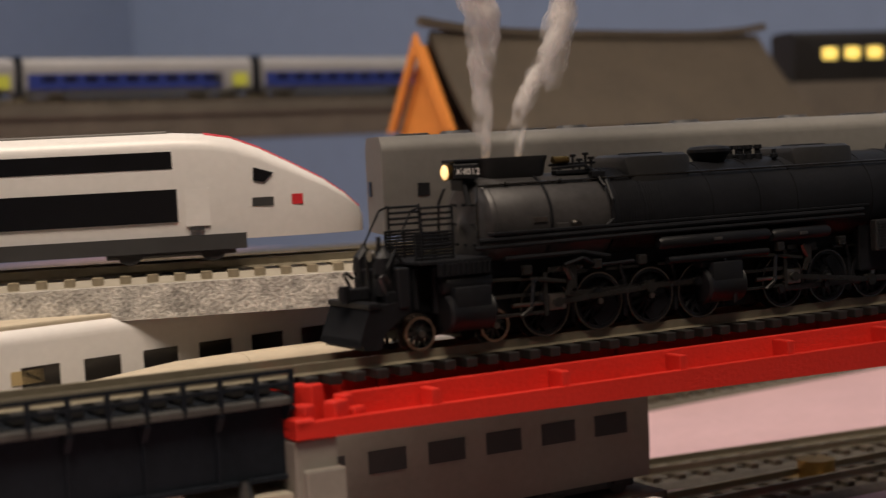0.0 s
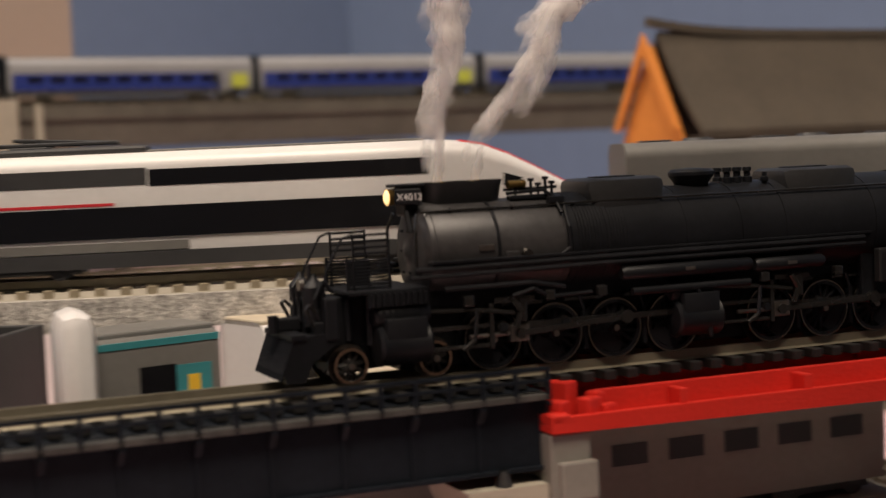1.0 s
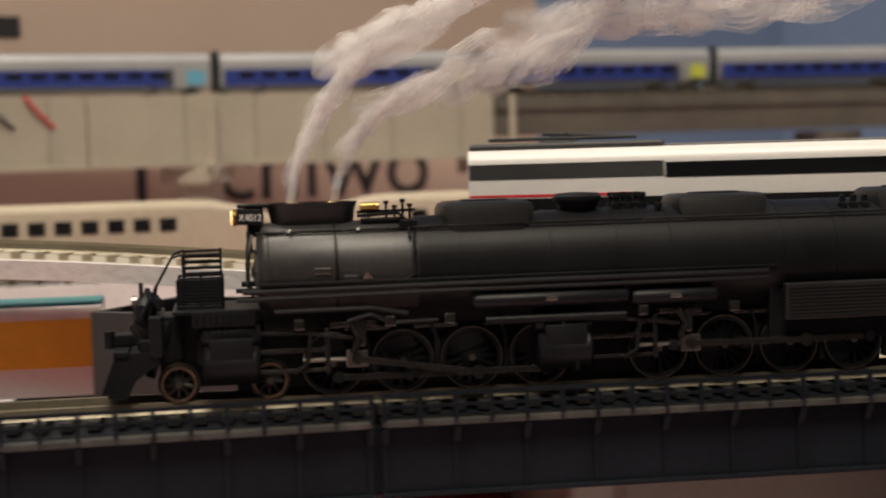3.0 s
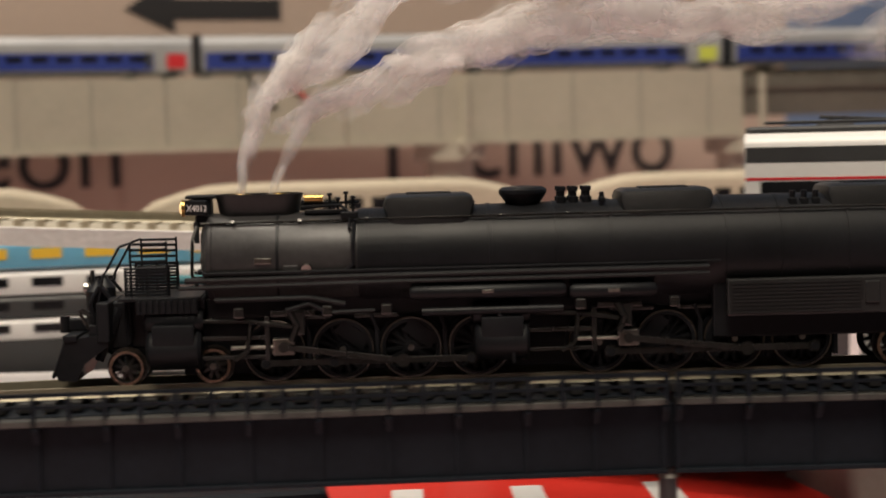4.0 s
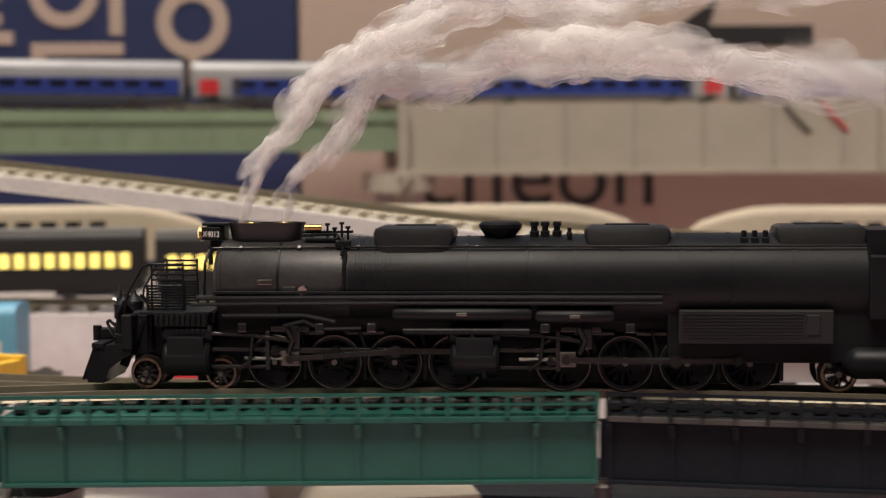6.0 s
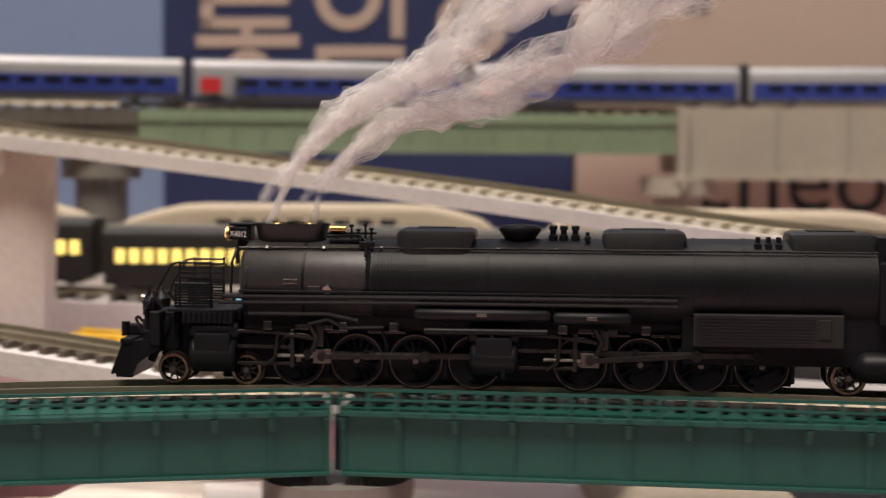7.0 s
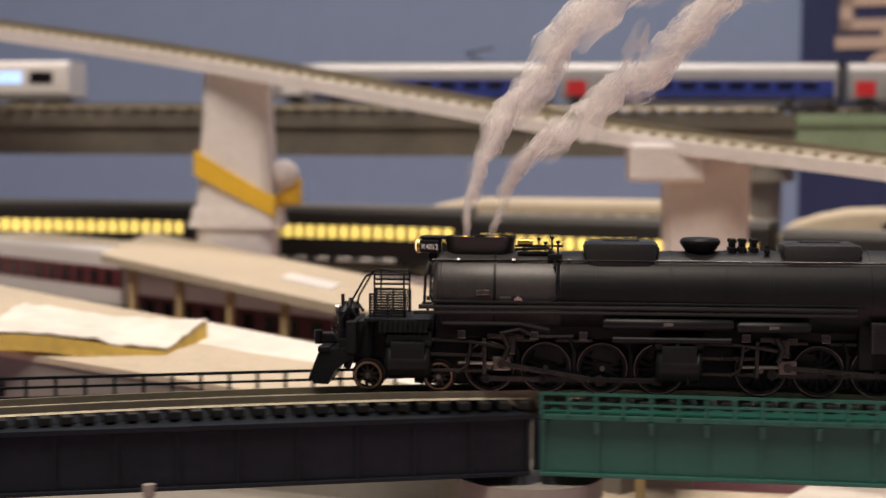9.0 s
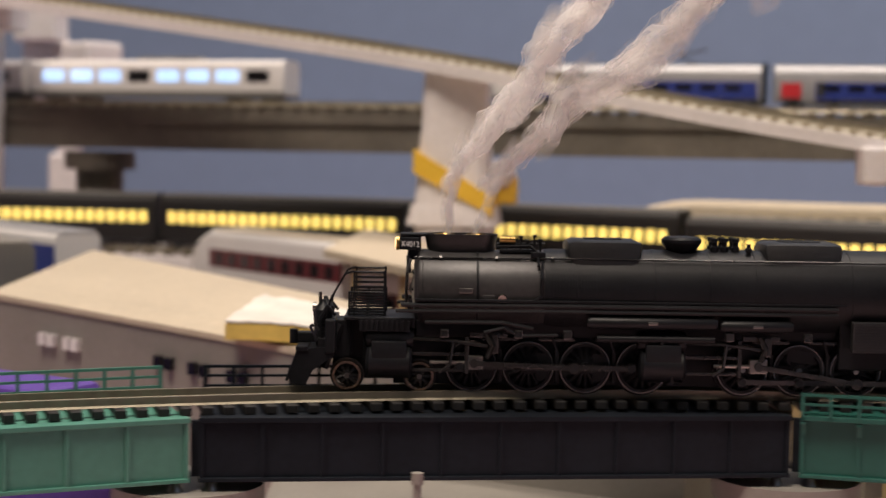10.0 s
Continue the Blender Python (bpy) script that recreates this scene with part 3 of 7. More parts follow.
def far_line():
    sJ = [nearest(FAR, 0.6111, 0.695) + 0.117 * (k - 2) for k in range(11)]
    end = sJ[9]
    panels = [LIME, LIME, LIME, LIME, SKYBLUE, REDPAINT, REDPAINT, REDPAINT, REDPAINT]
    for k in range(9):
        express_coach(seat(FAR, sJ[k] + 0.0585) @ Matrix.Rotation(math.pi if k < 6 else 0.0, 4, "Z"), panels[k])
    express_coach(seat(FAR, end + 0.0585), WHITE, True)
    # lit coaches on the curve
    for k in range(2):
        s = nearest(FAR, -0.385, 0.698) + 0.0625 + 0.127 * k
        t = thing("lit_coach", "white commuter coach with pale blue lit windows", "train coach", m=seat(FAR, s))
        w, L = 0.0088, 0.062
        bm = bmesh.new()
        body(bm, -L, L, section(w, 0.003, 0.0180, 0.003, 0.0005))
        part("body", bm, WHITE, t, smooth=True)
        for j in range(8):
            x = -L + 0.007 + j * 0.0142
            both_sides("window", t, GLOWBLUE if j % 4 else WINDOW, x, x + 0.0105, 0.0085, 0.0135, w, 0.0002)
        both_sides("skirt", t, GREY, -L, L, 0.0018, 0.0045, w - 0.0004, 0.0003)
        bm = bmesh.new()
        B(bm, -0.02, 0.01, -0.005, 0.005, 0.0180, 0.0195, 0.0006)
        part("air_conditioner", bm, GREY, t)
        for x in (-0.045, 0.045):
            bogie(t, x)
    # track and viaduct spans
    total = run(FAR)
    track("viaduct_track", "brown-sleepered track along the far viaduct", FAR, tie_mat=BROWNTIE, pitch=0.0075)
    front = [p + Vector((-0.002, -0.019, 0)) for p in FAR]
    track("viaduct_front_track", "empty second track along the far viaduct", piece(front, nearest(front, -0.10, 0.74), total - 0.02), tie_mat=BROWNTIE, pitch=0.0075)
    cuts = [(0.0, nearest(FAR, 0.497, 0.7285), ROADBED, "grey-brown plastic viaduct span with parapet"),
            (nearest(FAR, 0.497, 0.7285), nearest(FAR, 0.33, 0.776), CREAM, "cream plastic double-track viaduct span"),
            (nearest(FAR, 0.33, 0.776), nearest(FAR, 0.122, 0.796), CREAM, "cream plastic double-track viaduct span"),
            (nearest(FAR, 0.122, 0.796), nearest(FAR, -0.10, 0.765), PALEGREEN, "pale green plastic girder viaduct span"),
            (nearest(FAR, -0.10, 0.765), total, ROADBED, "dark brown curved viaduct with ballasted deck")]
    for s0, s1, mat, label in cuts:
        line = piece(FAR, s0 + 0.0004, s1 - 0.0004)
        t = thing("viaduct_span", label, "viaduct", "far viaduct", None)
        line = [p - Vector((0, 0, 0.0035)) for p in line]
        near, far = 0.0255, 0.017
        deep = -0.0245 if mat is CREAM else (-0.0165 if mat is PALEGREEN else -0.0175)
        bm = bmesh.new()
        # sweep() counts to the right of the way; the far side is to the right here
        sweep(bm, line, rect(-near + 0.002, far - 0.002, -0.004, -0.0001))
        part("deck", bm, ROADBED if mat is not CREAM else CREAM, t)
        for a, b in ((-near, -near + 0.002), (far - 0.002, far)):
            bm = bmesh.new()
            top = 0.0028 if mat is CREAM else 0.0
            sweep(bm, line, rect(a, b, deep, top))
            part("parapet", bm, mat, t)
        if mat is CREAM:
            bm = bmesh.new()
            sweep(bm, line, rect(-near - 0.0012, -near + 0.001, deep - 0.0022, deep))
            part("ledge", bm, CREAM, t)
            n = int(run(line) / 0.030)
            for k in range(n):
                bm = bmesh.new()
                B(bm, -0.0002, 0.0002, near + 0.0 - 0.0001, near + 0.00025, deep, 0.0028)
                ob = part("panel_joint", bm, GREY, t)
                ob.matrix_world = seat(line, (k + 0.5) * 0.03)
        elif mat is PALEGREEN:
            for z in (-0.0035, -0.0155):
                bm = bmesh.new()
                sweep(bm, line, rect(-near - 0.0012, -near, z - 0.001, z + 0.001))
                part("flange", bm, mat, t)
            n = int(run(line) / 0.012)
            for k in range(n):
                bm = bmesh.new()
                B(bm, -0.0004, 0.0004, near, near + 0.0010, -0.0145, -0.0045)
                ob = part("rib", bm, mat, t)
                ob.matrix_world = seat(line, (k + 0.5) * 0.012)
        else:
            bm = bmesh.new()
            sweep(bm, line, rect(-near - 0.0015, -near, -0.0060, -0.0040))
            part("ledge", bm, mat, t)
    # piers of the viaduct
    for x, y, z, mat in ((0.3755, 0.7665, 0.118, CREAM), (0.128, 0.797, 0.118, CREAM), (-0.106, 0.765, 0.1245, PIER),  (-0.47, 0.686, 0.1245, ROADBED),
                         (0.50, 0.728, 0.118, CREAM), (0.66, 0.677, 0.1245, ROADBED), (0.83, 0.62, 0.1245, ROADBED)):
        p = thing("viaduct_pier", "round-capped cream plastic viaduct pier" if mat is CREAM else "dark brown viaduct pier", "pier", "viaduct piers", Matrix.Translation((x - 0.002, y - 0.012, 0)))
        bm = bmesh.new()
        C(bm, (0, 0, z - 0.0085), (0, 0, z - 0.0005), 0.0155, n=32)
        part("cap", bm, mat, p, smooth=True)
        bm = bmesh.new()
        C(bm, (0, 0, TABLE), (0, 0, z - 0.0085), 0.0085, 0.0105, n=24)
        part("column", bm, mat, p, smooth=True)
        if mat is CREAM:
            bm = bmesh.new()
            C(bm, (0, -0.0165, z - 0.006), (0, -0.0165, 0.1435), 0.0016, n=12)
            B(bm, -0.003, 0.003, -0.018, -0.010, z - 0.003, z, 0.0005)
            part("clamp_post", bm, CREAM, p)
    for dx, mat in ((0.0, DARKGREY), (0.0135, REDPAINT)):
        wr = thing("wire", "thin black feeder wire hanging on the viaduct" if mat is DARKGREY else "thin red feeder wire hanging on the viaduct", "wire")
        q, d = along(FAR, nearest(FAR, 0.2878 + dx, 0.784))
        o = q + Vector((-0.002, -0.0275, 0))
        bm = bmesh.new()
        pts = [o + Vector((0, 0, -0.0005)), o + Vector((0.004, -0.001, -0.006)), o + Vector((0.010, -0.001, -0.012)), o + Vector((0.0165, 0.003, -0.016))]
        for a, b in zip(pts, pts[1:]):
            C(bm, a, b, 0.0007, n=8)
        part("cable", bm, mat, wr)


far_line()

# ---- the inclined foam ramp with its track, and the double-deck power car on its level part ----
RAMP_XY = [(0.72, 0.055, 0.0942), (0.54, 0.217, 0.0942), (0.45, 0.30, 0.0942), (0.36, 0.385, 0.0942), (0.289, 0.448, 0.0950), (0.21, 0.497, 0.1020), (0.12, 0.540, 0.1078), (0.03, 0.572, 0.1188), (-0.06, 0.592, 0.1295), (-0.15, 0.607, 0.1408),
           (-0.2967, 0.625, 0.1652), (-0.41, 0.633, 0.1812), (-0.55, 0.63, 0.200), (-0.75, 0.62, 0.226)]
RAMP = curve_line([(x, y, z) for x, y, z in RAMP_XY], 0.004)
sR = nearest(RAMP, 0.2957, 0.445)
# the thin cream bed is added: it stands in for the rails' lit sides
track("ramp_track", "nickel track with brown sleepers on the foam incline", RAMP, tie_mat=PALETIE, pitch=0.0052, bed=[(-0.0086, -0.0037), (0.0086, -0.0037), (0.0080, -0.0023), (-0.0080, -0.0023)], bed_mat=CREAM)


def ramp_bed():
    s0 = nearest(RAMP, 0.285, 0.45)
    t = thing("ramp", "white cut-foam incline carrying a track", "ramp")
    bm = bmesh.new()
    sweep(bm, [p - Vector((0, 0, 0.0036)) for p in piece(RAMP, s0, run(RAMP))], rect(-0.0115, 0.0115, -0.0042, 0))
    part("foam_strip", bm, FOAM, t)
    t = thing("ballast_bed", "speckled grey granite-look track bed of cut foam", "track bed")
    bm = bmesh.new()
    sweep(bm, [p - Vector((0, 0, 0.0036)) for p in piece(RAMP, 0, s0 - 0.0005)], [(-0.0125, -0.0065), (0.0125, -0.0065), (0.0115, 0), (-0.0115, 0)])
    part("foam_strip", bm, BALLAST, t)
    n = 8
    for k in range(n):
        p, _ = along(RAMP, 0.05 + k * (s0 - 0.06) / (n - 1))
        if 0.405 < p.x < 0.62:
            continue
        bm = bmesh.new()
        C(bm, (p.x + 0.004, p.y + 0.004, TABLE), (p.x + 0.004, p.y + 0.004, p.z - 0.0101), 0.0035, n=12)
        part("support_post", bm, DARKGREY, t)


ramp_bed()


def foam_pillar(x, y, turn, top, head, tape, slim=1.0):
    t = thing("foam_pillar", "rough white foam pillar with yellow tape" if tape else "rough white foam pillar with block head", "pillar", "foam pillars",
              Matrix.Translation((x, y, 0)) @ Matrix.Rotation(turn, 4, "Z"))
    bm = bmesh.new()
    random.seed(int(abs(x) * 10000))

    def rough(z0, z1, w0, w1, d0, d1, n=10):
        rings = []
        for i in range(n + 1):
            f = i / n
            w, d = w0 + (w1 - w0) * f, d0 + (d1 - d0) * f
            ring = []
            for k in range(24):
                a = k * math.tau / 24 + math.pi / 24
                c, s = math.cos(a), math.sin(a)
                m = max(abs(c), abs(s))
                j = 1 + 0.03 * noise.noise(Vector((c * 3 + x * 50, s * 3, f * 6)))
                ring.append((c / m * w * j, s / m * d * j, z0 + (z1 - z0) * f))
            rings.append(ring)
        loft(bm, rings)
    if tape:
        rough(TABLE, 0.112, 0.0125, 0.0138, 0.010, 0.010)
        rough(0.112, top, 0.0132, 0.0108, 0.0098, 0.0085)
        rough(0.100, 0.1075, 0.0165, 0.0150, 0.0112, 0.0105, 4)
    else:
        rough(TABLE, top - 0.011, 0.0115 * slim if not head else 0.007, (0.0140 if slim == 1 else 0.0108) * slim if not head else 0.008, 0.009, 0.010)
        if head:
            rough(top - 0.012, top, 0.0175, 0.0180, 0.013, 0.0135, 6)
    part("foam", bm, FOAM, t, smooth=True)
    if tape:
        bm = bmesh.new()
        prism(bm, [(-0.0140, 0.1275), (0.0150, 0.1110), (0.0150, 0.1040), (-0.0140, 0.1190)], -0.0112, 0.0112)
        part("tape", bm, YELLOW, t, "band of yellow tape")
        bm = bmesh.new()
        B(bm, 0.0150, 0.0225, 0.000, 0.006, 0.1080, 0.1180, 0.0012)
        part("tape_flap", bm, YELLOW, t)
        bm = bmesh.new()
        bmesh.ops.create_icosphere(bm, subdivisions=3, radius=0.0055, matrix=Matrix.Translation((0.0165, 0.002, 0.119)))
        part("foam_knob", bm, FOAM, t, smooth=True)


foam_pillar(-0.279, 0.627, 0.25, 0.1575, False, True)
foam_pillar(-0.107, 0.609, 0.2, 0.1405, False, False)
t = thing("foam_block", "square white foam block wedged at the pillar head", "block", "foam pillars", Matrix.Translation((-0.1185, 0.6005, 0)) @ Matrix.Rotation(0.3, 4, "Z"))
bm = bmesh.new()
B(bm, -0.0118, 0.0112, -0.0120, 0.0055, 0.1190, 0.1308, 0.0012)
part("foam", bm, FOAM, t)
foam_pillar(0.1020, 0.5465, -0.2, 0.1120, False, False, 0.55)
foam_pillar(-0.515, 0.646, 0.3, 0.188, True, False)


def double_deck_power_car(m, label, group=""):
    """Streamlined power car, nose towards +x."""
    t = thing("power_car", label, "locomotive", group, m)
    w = 0.0090
    x0, x1 = -0.0690, 0.0315
    sec = section(w, 0.0040, 0.0252, 0.0035, 0.0006)
    bm = bmesh.new()
    nose = [(x1 + 0.006, 1, 0.982), (x1 + 0.011, 0.99, 0.94), (x1 + 0.0165, 0.97, 0.835), (x1 + 0.022, 0.94, 0.70), (x1 + 0.029, 0.85, 0.52), (x1 + 0.0335, 0.68, 0.37), (x1 + 0.0365, 0.42, 0.24), (x1 + 0.0374, 0.2, 0.15)]
    body(bm, x0, x1, sec, nose)
    part("body", bm, WHITE, t, smooth=True)
    both_sides("upper_window", t, WINDOW, -0.0255, x1 - 0.0006, 0.0183, 0.0216, w)
    both_sides("lower_window", t, WINDOW, x0 + 0.0035, x1, 0.0080, 0.0143, w)
    both_sides("red_line", t, REDPAINT, x0 + 0.0002, -0.0325, 0.0146, 0.0152, w, 0.0001)
    both_sides("grey_panel", t, DARKGREY, x0 + 0.0002, -0.0258, 0.0186, 0.0220, w, 0.0001)
    both_sides("skirt", t, DARKGREY, x0, x1 + 0.013, 0.0022, 0.0052, w - 0.0003, 0.0005)
    both_sides("lower_white", t, GREY, x0, -0.018, 0.0054, 0.0072, w, 0.0001)
    both_sides("door", t, WHITE, x1 + 0.0015, x1 + 0.0062, 0.0070, 0.0142, w, 0.0001)
    both_sides("door_step", t, DARKGREY, x1 + 0.0022, x1 + 0.0050, 0.0062, 0.0068, w, 0.0003)
    both_sides("red_mark", t, REDPAINT, x0 + 0.003, x0 + 0.0046, 0.0060, 0.0070, w, 0.0003)
    both_sides("red_mark", t, REDPAINT, x0 + 0.008, x0 + 0.0105, 0.0061, 0.0069, w, 0.0003)
    bm = bmesh.new()
    for s in (1, -1):
        prism(bm, [(x1 + 0.0148, 0.0153), (x1 + 0.0150, 0.0178), (x1 + 0.0188, 0.0166), (x1 + 0.0170, 0.0148)], min(s * 0.0082, s * 0.00905), max(s * 0.0082, s * 0.00905))
    part("cab_side_window", bm, WINDOW, t)
    bm = bmesh.new()
    rings = []
    for x, fw, fh in [(x1 + 0.004, 1, 0.988)] + nose[1:7]:
        z = 0.0040 + (0.0252 - 0.0040) * fh
        y = w * fw - 0.0034 * fw
        rings.append([(x, -y, z + 0.0001), (x, y, z + 0.0001), (x + 0.0003, y, z - 0.0006), (x + 0.0003, -y, z - 0.0006)])
    loft(bm, rings)
    part("windscreen_hood", bm, DARKGREY, t)
    for s in (1, -1):
        bm = bmesh.new()
        rings = []
        for x, fw, fh in [(x1 + 0.006, 1, 0.982)] + nose[1:7]:
            z = 0.0040 + (0.0252 - 0.0040) * fh
            y = w * fw - 0.0034 * fw
            rings.append([(x, s * y, z + 0.0002), (x, s * (y + 0.0011), z - 0.0001), (x, s * (y + 0.0012), z - 0.0007), (x, s * y, z - 0.0006)])
        loft(bm, rings)
        part("red_edge", bm, REDPAINT, t)
    # plain bars where the lettering stands
    for x, dx, z0, z1, mat in ((x1 + 0.0145, 0.0042, 0.0102, 0.0119, DARKGREY), (x1 + 0.0193, 0.0052, 0.0102, 0.0122, REDPAINT)):
        for s in (1, -1):
            bm = bmesh.new()
            y = 0.0090 * (0.975 if x < x1 + 0.018 else 0.925)
            B(bm, x, x + dx, min(s * (y - 0.0006), s * (y + 0.0001)), max(s * (y - 0.0006), s * (y + 0.0001)), z0, z1)
            part("lettering_bar", bm, mat, t)
    bm = bmesh.new()
    B(bm, x0, -0.0258, -0.0065, 0.0065, 0.0250, 0.0266, 0.0006)
    part("roof_grey", bm, DARKGREY, t)
    bm = bmesh.new()
    B(bm, -0.0258, x1 - 0.001, -0.0062, 0.0062, 0.0250, 0.0256, 0.0002)
    part("roof_cover", bm, GREY, t)
    bm = bmesh.new()
    for y in (-0.003, 0.003):
        C(bm, (x0 + 0.004, y, 0.0274), (-0.032, y, 0.0274), 0.0004, n=6)
    for x in (-0.0505, -0.0475):
        C(bm, (x, 0, 0.0262), (x, 0, 0.0286), 0.0008, n=8)
    C(bm, (-0.053, 0, 0.0285), (-0.034, 0, 0.0275), 0.0004, n=6)
    B(bm, -0.0535, -0.0455, -0.004, 0.004, 0.0264, 0.0270, 0.0002)
    part("pantograph", bm, DARKGREY, t)
    bm = bmesh.new()
    B(bm, x0 - 0.003, x0, -0.002, 0.002, 0.003, 0.005, 0.0004)
    part("coupler", bm, DARKGREY, t)
    for x in (-0.052, 0.030):
        bogie(t, x, 0.0078, 0.0052)
    return t


double_deck_power_car(seat(RAMP, sR - 0.0690) @ Matrix.Rotation(math.pi, 4, "Z"), "white and dark grey streamlined double-deck power car with red edges")


def plain_coach(name, label, m, L, w, h, mat, roof=None, windows=0, wmat=WINDOW, wz=(0.45, 0.65), stripe=None, nose=None, group="", wfill=0.62, tail=None):
    t = thing(name, label, "train coach", group, m)
    bm = bmesh.new()
    body(bm, -L / 2, L / 2, section(w, 0.0030, h, 0.0032, 0.0005), nose, tail)
    part("body", bm, mat, t, smooth=True)
    if roof:
        bm = bmesh.new()
        B(bm, -L / 2, L / 2, -w * 0.82, w * 0.82, h - 0.0012, h + 0.0005, 0.0004)
        part("roof", bm, roof, t)
    for k in range(windows):
        p = L * 0.94 / windows
        x = -L * 0.47 + k * p + p * (1 - wfill) / 2
        both_sides("window", t, wmat, x, x + p * wfill, h * wz[0], h * wz[1], w, 0.0002)
    if stripe:
        both_sides("stripe", t, stripe[0], -L / 2, L / 2, h * stripe[1], h * stripe[2], w, 0.0001)
    for x in (-L * 0.36, L * 0.36):
        bogie(t, x)
    return t


# grey unpainted double-deck coaches ahead on the level part
def grey_coaches():
    s = nearest(RAMP, 0.402, 0.352)
    for k in range(2):
        t = plain_coach("grey_coach", "unpainted grey double-deck coach shell with roof hatches", seat(RAMP, s - 0.068 - 0.138 * k), 0.134, 0.0088, 0.0226, GREY, group="grey coaches")
        for j in range(5):
            bm = bmesh.new()
            x = -0.05 + j * 0.025
            C(bm, (x, 0.002, 0.0225), (x, 0.002, 0.0232), 0.0035, 0.0028, n=16)
            B(bm, x + 0.006, x + 0.012, -0.002, 0.004, 0.0225, 0.0230, 0.0002)
            part("roof_hatch", bm, DARKGREY, t, smooth=True)
        both_sides("window", t, WINDOW, 0.0575, 0.0600, 0.0105, 0.0130, 0.0088, 0.0002)
        bm = bmesh.new()
        B(bm, 0.0666, 0.0673, -0.006, -0.003, 0.0105, 0.0135)
        part("end_window", bm, WINDOW, t)


grey_coaches()

# ---- cream streamlined train and the lamp-lit train behind the ramp ----
CREAMLINE = curve_line([(0.60, 0.47, 0.083), (0.45, 0.575, 0.083), (0.3, 0.645, 0.083), (0.15, 0.690, 0.084), (0, 0.705, 0.085), (-0.12, 0.700, 0.0865), (-0.30, 0.685, 0.0885), (-0.48, 0.66, 0.0885), (-0.65, 0.60, 0.0885)], 0.005)
LITLINE = curve_line([(-0.80, 0.45, 0.0842), (-0.75, 0.52, 0.0842), (-0.62, 0.60, 0.0842), (-0.50, 0.645, 0.0842), (-0.406, 0.664, 0.0842), (-0.3, 0.672, 0.0842), (-0.2, 0.668, 0.0832), (-0.05, 0.655, 0.0795), (0.10, 0.645, 0.078), (0.25, 0.612, 0.078)], 0.005)


def embankment(name, label, line, half, mat, drop=0.0036):
    bm = bmesh.new()
    low = TABLE
    rings = []
    for i, p in enumerate(line):
        d = (line[min(i + 1, len(line) - 1)] - line[max(i - 1, 0)])
        d.z = 0
        d.normalize()
        r = Vector((d.y, -d.x, 0))
        z = p.z - drop
        rings.append([Vector((p.x, p.y, 0)) + r * u + Vector((0, 0, v)) for u, v in ((-half - 0.003, low), (half + 0.003, low), (half, z), (-half, z))])
    loft(bm, rings)
    return tagged(part(name, bm, mat), label, "embankment")


embankment("embankment", "white foam embankment under the lit train's track", LITLINE, 0.013, FOAM)
embankment("embankment", "white foam embankment under the cream train's track", CREAMLINE, 0.012, FOAM)
track("rear_track", "brown-sleepered track below the lit train", LITLINE, tie_mat=BROWNTIE, pitch=0.009)
track("cream_train_track", "brown-sleepered track below the cream train", CREAMLINE, tie_mat=BROWNTIE, pitch=0.009)
NOSE = [(0.046, 1, 0.97), (0.0555, 0.99, 0.86), (0.064, 0.96, 0.72), (0.0685, 0.85, 0.55), (0.070, 0.6, 0.40)]
TAIL = [(-x, fw, fh) for x, fw, fh in NOSE]
for xa, ya in ((0.281, 0.6505), (0.413, 0.595), (-0.0225, 0.7045), (0.1335, 0.694), (-0.1675, 0.6965)):
    plain_coach("cream_coach", "matt cream streamlined coach with small dark windows", seat(CREAMLINE, nearest(CREAMLINE, xa, ya)),
                0.072, 0.0092, 0.0225, BEIGE, None, 8, WINDOW, (0.56, 0.76), None, NOSE, "cream train", 0.66, TAIL)
s0 = nearest(LITLINE, -0.2015, 0.668)
for k, s in enumerate((s0 + 0.0555, s0 - 0.0585, s0 - 0.1725, s0 - 0.2865, s0 + 0.1695, s0 + 0.2835)):
    # the line's distance grows to the right
    t = plain_coach("lamp_lit_coach", "dark brown coach with glowing yellow windows and grey roof", seat(LITLINE, s), 0.110, 0.0088, 0.0222, TIE, GREY, 22, GLOWYELLOW, (0.47, 0.68), None, None, "lamp-lit train", 0.64)

